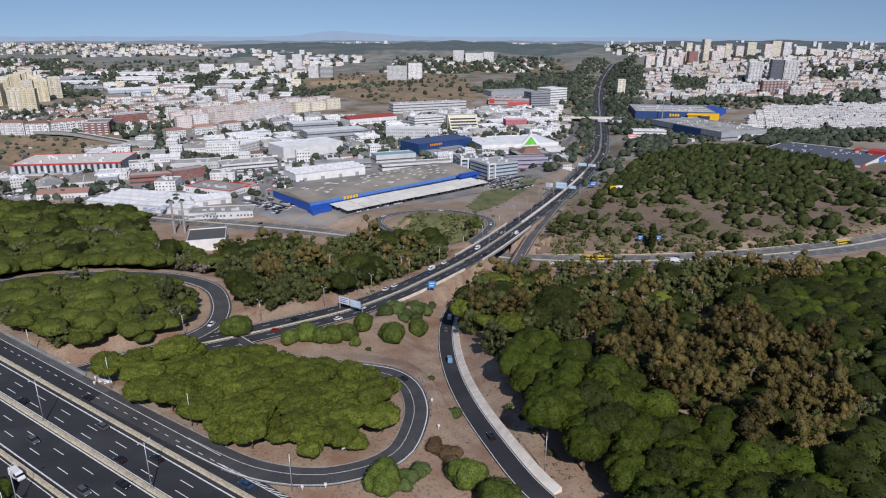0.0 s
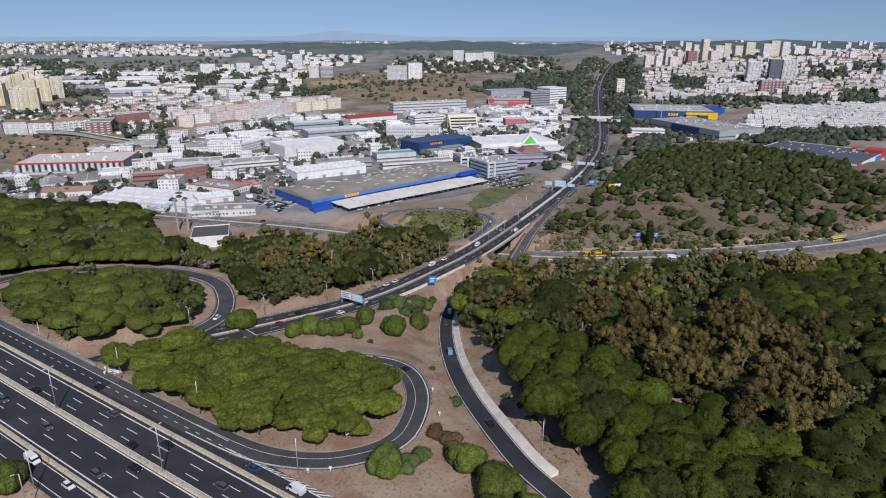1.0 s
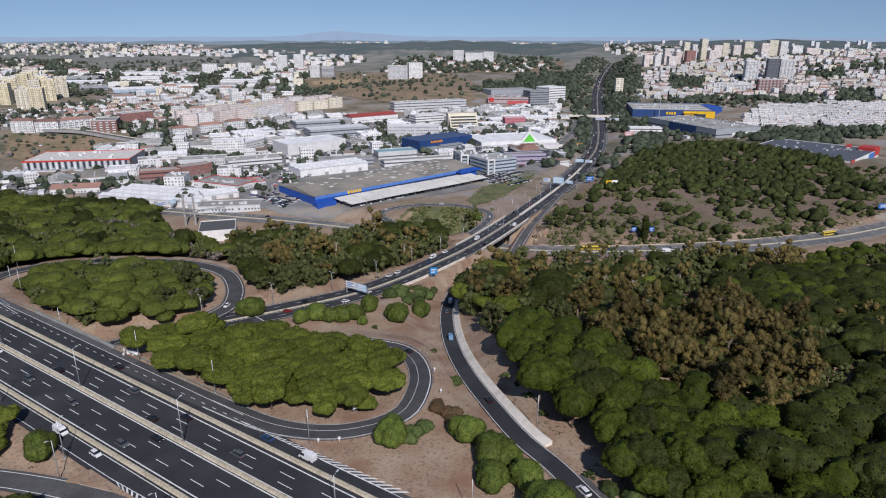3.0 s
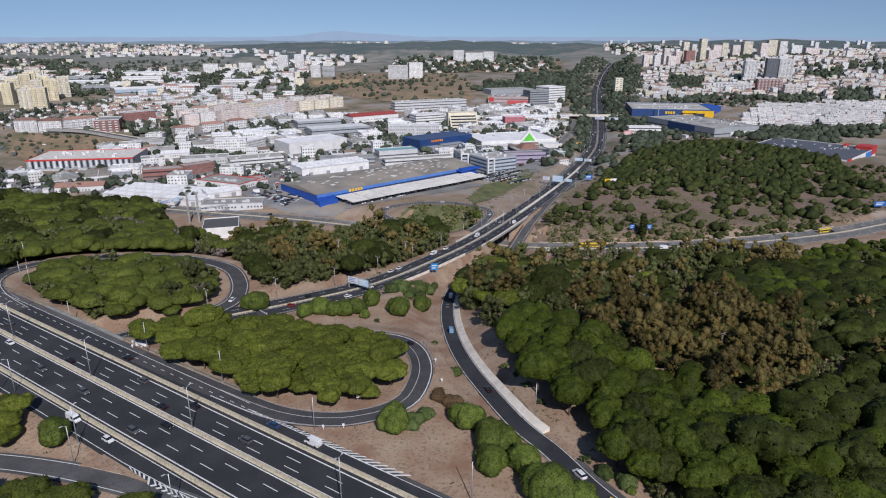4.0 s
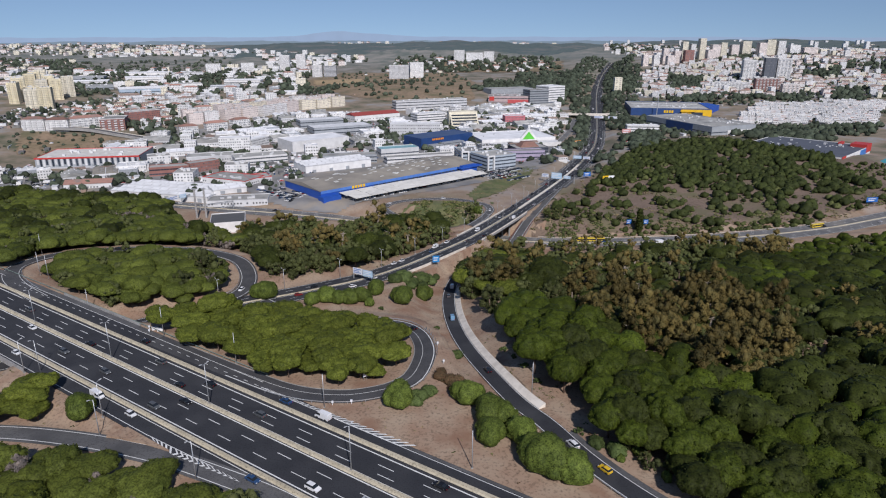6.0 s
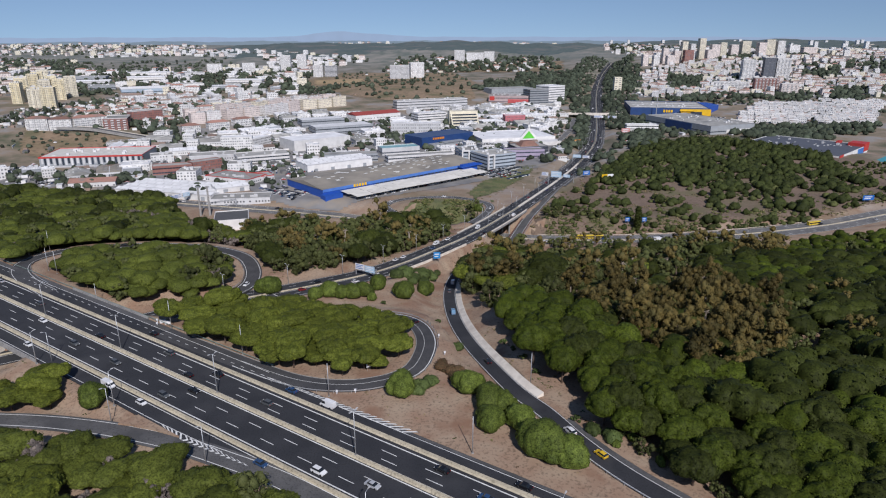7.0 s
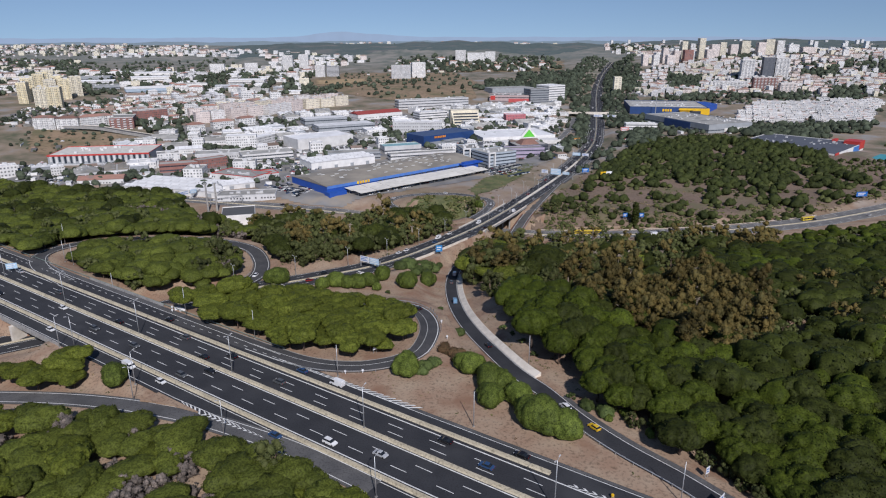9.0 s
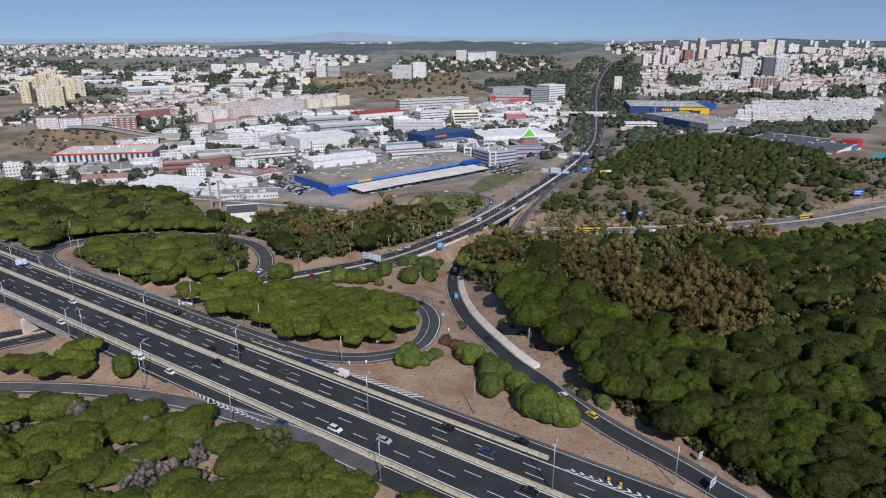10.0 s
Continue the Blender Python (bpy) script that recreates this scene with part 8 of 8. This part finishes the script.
    def put(self, x, y, z, dx, dy, slope=0.0):
        ob = thing(self.name, self.label, self.name if self.name != "car" else "car", "traffic", at=Matrix.LocRotScale((x, y, z), Euler((0, -slope, math.atan2(dy, dx))), None))
        for nm, me in self.parts:
            part(nm, me, None, ob)


WHITE_C, SILVER_C, BLACK_C, GREY_C, BLUE_C, RED_C = (0.75, 0.75, 0.75), (0.42, 0.43, 0.45), (0.012, 0.012, 0.014), (0.09, 0.095, 0.1), (0.03, 0.07, 0.16), (0.25, 0.02, 0.02)
CARS = {"wh": Car(WHITE_C, "white", "hatch"), "ws": Car(WHITE_C, "white", "suv"), "sv": Car(SILVER_C, "silver", "sedan"), "bk": Car(BLACK_C, "black", "sedan"), "bh": Car(BLACK_C, "black", "hatch"),
        "gy": Car(GREY_C, "dark grey", "suv"), "bl": Car(BLUE_C, "dark blue", "sedan"), "rd": Car(RED_C, "red", "hatch"), "vn": Car(WHITE_C, "white", "van"), "tk": Car(WHITE_C, "white", "truck"),
        "bu": Car((0.7, 0.5, 0.05), "yellow", "bus"), "lb": Car((0.16, 0.30, 0.45), "light blue", "van"), "yl": Car((0.7, 0.45, 0.03), "bright yellow", "hatch")}
# far carriageway and side road run west; near carriageway runs east
for key, s, o in (("gy", 138, -6.9), ("bk", 136, 1.9 + 0.3), ("vn", 96.6, -17.3), ("wh", 77.1, -17.4), ("gy", 75.1, -10.6), ("bk", 69, -3.2), ("bh", 79.9, 2.3), ("bk", 71.5, 8.5), ("gy", 42.7, 5.1), ("bl", 41.5, 15.1),
                  ("vn", 25, 15.2), ("bl", 20, -17.4), ("wh", 170, -3.2), ("gy", 190, 5.2), ("bk", 212, -10.7), ("sv", 235, 8.6), ("wh", 250, -6.8), ("bk", -24, 8.6), ("bl", -40, 5.2), ("sv", -12, -7.0), ("ws", 4, -10.8),
                  ("bk", -58, -3.2), ("bk", -46, 15.0), ("gy", 110, -6.8), ("bh", 120, 15.2), ("wh", 152, -17.4), ("gy", 100, 8.6)):
    sg = 1 if o > 0 else -1
    p = mway(s, o, 0.03)
    CARS[key].put(*p, M_U[0] * sg, M_U[1] * sg)


def on_road(key, line, frac, o, back=False, lift=0.06):
    ln = offset(line, o)
    i = int(np.clip(frac * (len(ln) - 1), 1, len(ln) - 2))
    d = ln[i + 1] - ln[i - 1]
    sg = -1 if back else 1
    CARS[key].put(ln[i][0], ln[i][1], ln[i][2] + lift, d[0] * sg, d[1] * sg, math.atan2(d[2], math.hypot(d[0], d[1])) * sg)


def nearest(line, x, y):
    return int(np.argmin(np.hypot(line[:, 0] - x, line[:, 1] - y))) / (len(line) - 1)


for key, line, x, y, o in (("bk", RAMP, 14, 173, 0.2), ("ws", RAMP, 38.3, 120.3, 0.3), ("lb", RAMP, 3.7, 241.6, 0.2), ("bh", LOOP_EAST, -13.3, 204.6, 0.6), ("wh", LOOP_WEST, -105, 262, 0.5), ("bk", LOOP_WEST, -188, 313, 0),
                           ("yl", RAMP, 46, 108, 0.6), ("vn", RAMP, 6, 300, 0.8), ("gy", RAMP, 4, 283, 0.0)):
    on_road(key, line, nearest(line, x, y), o)
rng_c = np.random.default_rng(5)
mix_keys = ["wh", "bk", "sv", "gy", "ws", "bl", "bh", "wh", "gy", "rd", "vn", "bk"]
for i, s in enumerate(np.linspace(0.24, 0.985, 46)):
    lane = (-7.2, -3.4, 3.4, 7.2)[int(rng_c.integers(4))]
    on_road(mix_keys[int(rng_c.integers(len(mix_keys)))], AVENUE, s + rng_c.uniform(-0.006, 0.006), lane, lane < 0)
for i, s in enumerate(np.linspace(0.02, 0.9, 22)):
    lane = (-11, -7, -3.4, 3.4, 7, 11)[int(rng_c.integers(6))]
    on_road(mix_keys[int(rng_c.integers(len(mix_keys)))], AVENUE_FAR, s + rng_c.uniform(-0.01, 0.01), lane, lane < 0, 0.14)
for i, s in enumerate(np.linspace(0.05, 0.97, 22)):
    lane = (-7, -3.2, 3.2, 7)[int(rng_c.integers(4))]
    on_road(mix_keys[int(rng_c.integers(len(mix_keys)))], LOWER, s + rng_c.uniform(-0.01, 0.01), lane, lane < 0)
on_road("bu", LOWER, nearest(LOWER, 112, 445), -5)
on_road("bu", LOWER, nearest(LOWER, 125, 445), -5)
on_road("bu", LOWER, nearest(LOWER, 314, 471), -5)
on_road("tk", LOWER, nearest(LOWER, 172, 446), 5)
for s in (0.35, 0.55, 0.8):
    on_road("wh", SMALL_LOOP, s, 0)

# parked cars in the yards, too many and small to count
LOT = Joined()
lot_paint = [car_paint("parked_white", WHITE_C), car_paint("parked_silver", SILVER_C), car_paint("parked_black", BLACK_C), car_paint("parked_blue", BLUE_C), car_paint("parked_red", RED_C)]
lot_mesh = []
for m in lot_paint:
    lot_mesh.append(profile(Shape(), [(-2.1, 0.2), (2.1, 0.2), (2.1, 0.7), (1.1, 0.9), (-2.0, 0.95), (-2.1, 0.6)], 0.88).mesh("body", m))
lot_glass = profile(Shape(), [(1.05, 0.88), (0.3, 1.45), (-1.5, 1.45), (-1.95, 0.93)], 0.72).mesh("glazing", CAR_GLASS)


def lot(cx, cy, turn, rows, cols, pitch=(2.7, 6.2), fullness=0.8):
    """A car park: rows of parked cars."""
    for r in range(rows):
        for c in range(cols):
            if rng_c.random() > fullness:
                continue
            u, v = (c - cols / 2) * pitch[0], (r - rows / 2) * pitch[1] * (1 + 0.45 * (r % 2))
            x, y = cx + u * math.cos(turn) - v * math.sin(turn), cy + u * math.sin(turn) + v * math.cos(turn)
            m = Matrix.LocRotScale((x, y, ground_z(x, y) + 0.12), Euler((0, 0, turn + math.pi / 2 + rng_c.uniform(-0.05, 0.05))), None)
            LOT.add(lot_mesh[int(rng_c.choice(5, p=[0.42, 0.2, 0.22, 0.1, 0.06]))], m)
            LOT.add(lot_glass, m)


st = math.atan2(135, 149)
lot(-8, 612, st, 3, 50)
lot(52, 655, st, 6, 16)
lot(70, 640, st, 5, 12)
lot(-148, 545, -0.6, 3, 14, fullness=0.5)
lot(-150, 556, -0.6, 4, 16, fullness=0.6)
lot(-60, 556, st, 2, 22, fullness=0.6)
lot(60, 668, st, 4, 20, fullness=0.8)
lot(-175, 660, 0.3, 6, 22)
lot(-215, 640, 0.3, 4, 20)
lot(-380, 620, 0.2, 5, 22, fullness=0.6)
lot(-420, 600, 0.2, 4, 16, fullness=0.6)
lot(100, 815, 0.3, 3, 24)
lot(-110, 860, 0.4, 4, 18)
lot(-230, 880, 0.4, 4, 20)
lot(0, 960, 0.3, 4, 20)
lot(150, 1270, 0.1, 5, 30)
lot(330, 1120, -0.2, 3, 16)
lot(465, 1160, -0.8, 4, 40)
lot(-680, 1060, 0.3, 3, 30)
LOT.finish("parked_cars", "rows of parked cars in white, silver and dark paint", "cars", False)


# ---- single trees and shrubs ----
rng_s = np.random.default_rng(9)
for x, y, sc in ((-116, 137, 1.0), (-14.6, 143.5, 1.1), (8, 145.5, 1.05), (14.6, 134.5, 1.15), (18.5, 134, 0.9), (13.5, 124, 1.0), (23.5, 123.5, 1.05), (28, 110.5, 1.45), (34.5, 106.5, 1.15),
                 (-58, 250, 1.05), (-52, 248.5, 0.9), (-47, 249, 1.0), (-41, 252, 1.0), (-35, 263, 1.0), (-21, 251, 1.15), (-10.6, 272, 1.05), (-36, 246, 0.55), (-90, 258, 1.25), (-72, 226, 0.8), (-80, 223, 0.8), (-64, 246, 0.8)):
    bush.plant(x, y, sc, rng_s, 0.95, "round pines on the verge")
for x, y, sc in ((-8.5, 146.5, 1.6), (-5, 149.5, 1.5), (-9.5, 143, 1.3), (4.5, 188, 1.5), (-3, 206, 1.0), (-22, 286, 2.6), (-26, 282, 2.2), (-18, 284, 2.2), (-13, 300, 2.8), (-9, 304, 2.4), (-17.7, 280, 1.8), (-12.5, 288, 1.8), (-5, 318, 1.4),
                 (16, 145, 1.6), (20, 143, 1.3), (18.5, 147, 1.2), (-30, 240, 1.0), (30, 172, 1.2), (24, 190, 1.2), (27, 182, 0.9), (33, 160, 1.0), (50, 117, 1.6), (45, 121, 1.4), (41, 127, 1.2)):
    (shrub_big if sc > 1.25 else shrub).plant(x, y, sc, rng_s, 1.0, "shrubs on the verge")
for x, y, sc in ((-1.2, 161, 1.5), (1.5, 158, 1.5), (4, 157.5, 1.5), (3.5, 154, 1.3)):
    russet.plant(x, y, sc, rng_s, 1.0, "russet shrubs")
for x, y, sc in ((-122, 108, 1.0), (-116, 104, 1.1), (-92, 100, 0.8), (-76, 92, 0.9), (-108, 96, 0.9), (-60, 86, 0.8), (-118, 262, 1.1), (-124, 255, 1.0), (-128, 246, 0.9), (-62, 196, 0.6), (-40, 196, 0.6)):
    thicket.plant(x, y, sc, rng_s, 1.3, "grey thickets")
poplar.plant(160, 465, 1.4, rng_s, 0.85)
for x, y, sc in ((94, 478, 0.75), (104, 484, 0.7), (112, 476, 0.6), (122, 486, 0.75), (131, 480, 0.8), (140, 488, 0.6), (100, 498, 0.6), (88, 492, 0.7), (147, 478, 0.5), (118, 502, 0.6)):
    olive.plant(x, y, sc, rng_s, 0.9, "trees at the hill's foot")
for x, y, sc in ((-118, 258, 1.1), (-124, 268, 1.25), (-118, 272, 1.1), (-128, 254, 1.0), (-131, 280, 1.2)):
    olive.plant(x, y, sc, rng_s, 1.1, "trees on the western island")
for x, y, sc in ((26, 228, 1.0), (29, 216, 0.9), (22, 240, 1.1), (24, 252, 1.1), (33, 208, 0.9)):
    olive.plant(x, y, sc, rng_s, 1.0, "trees beside the ramp")
for x, y, sc in ((72, 500, 1.0),):
    olive.plant(x + 20, y - 20, sc, rng_s, 1.0)
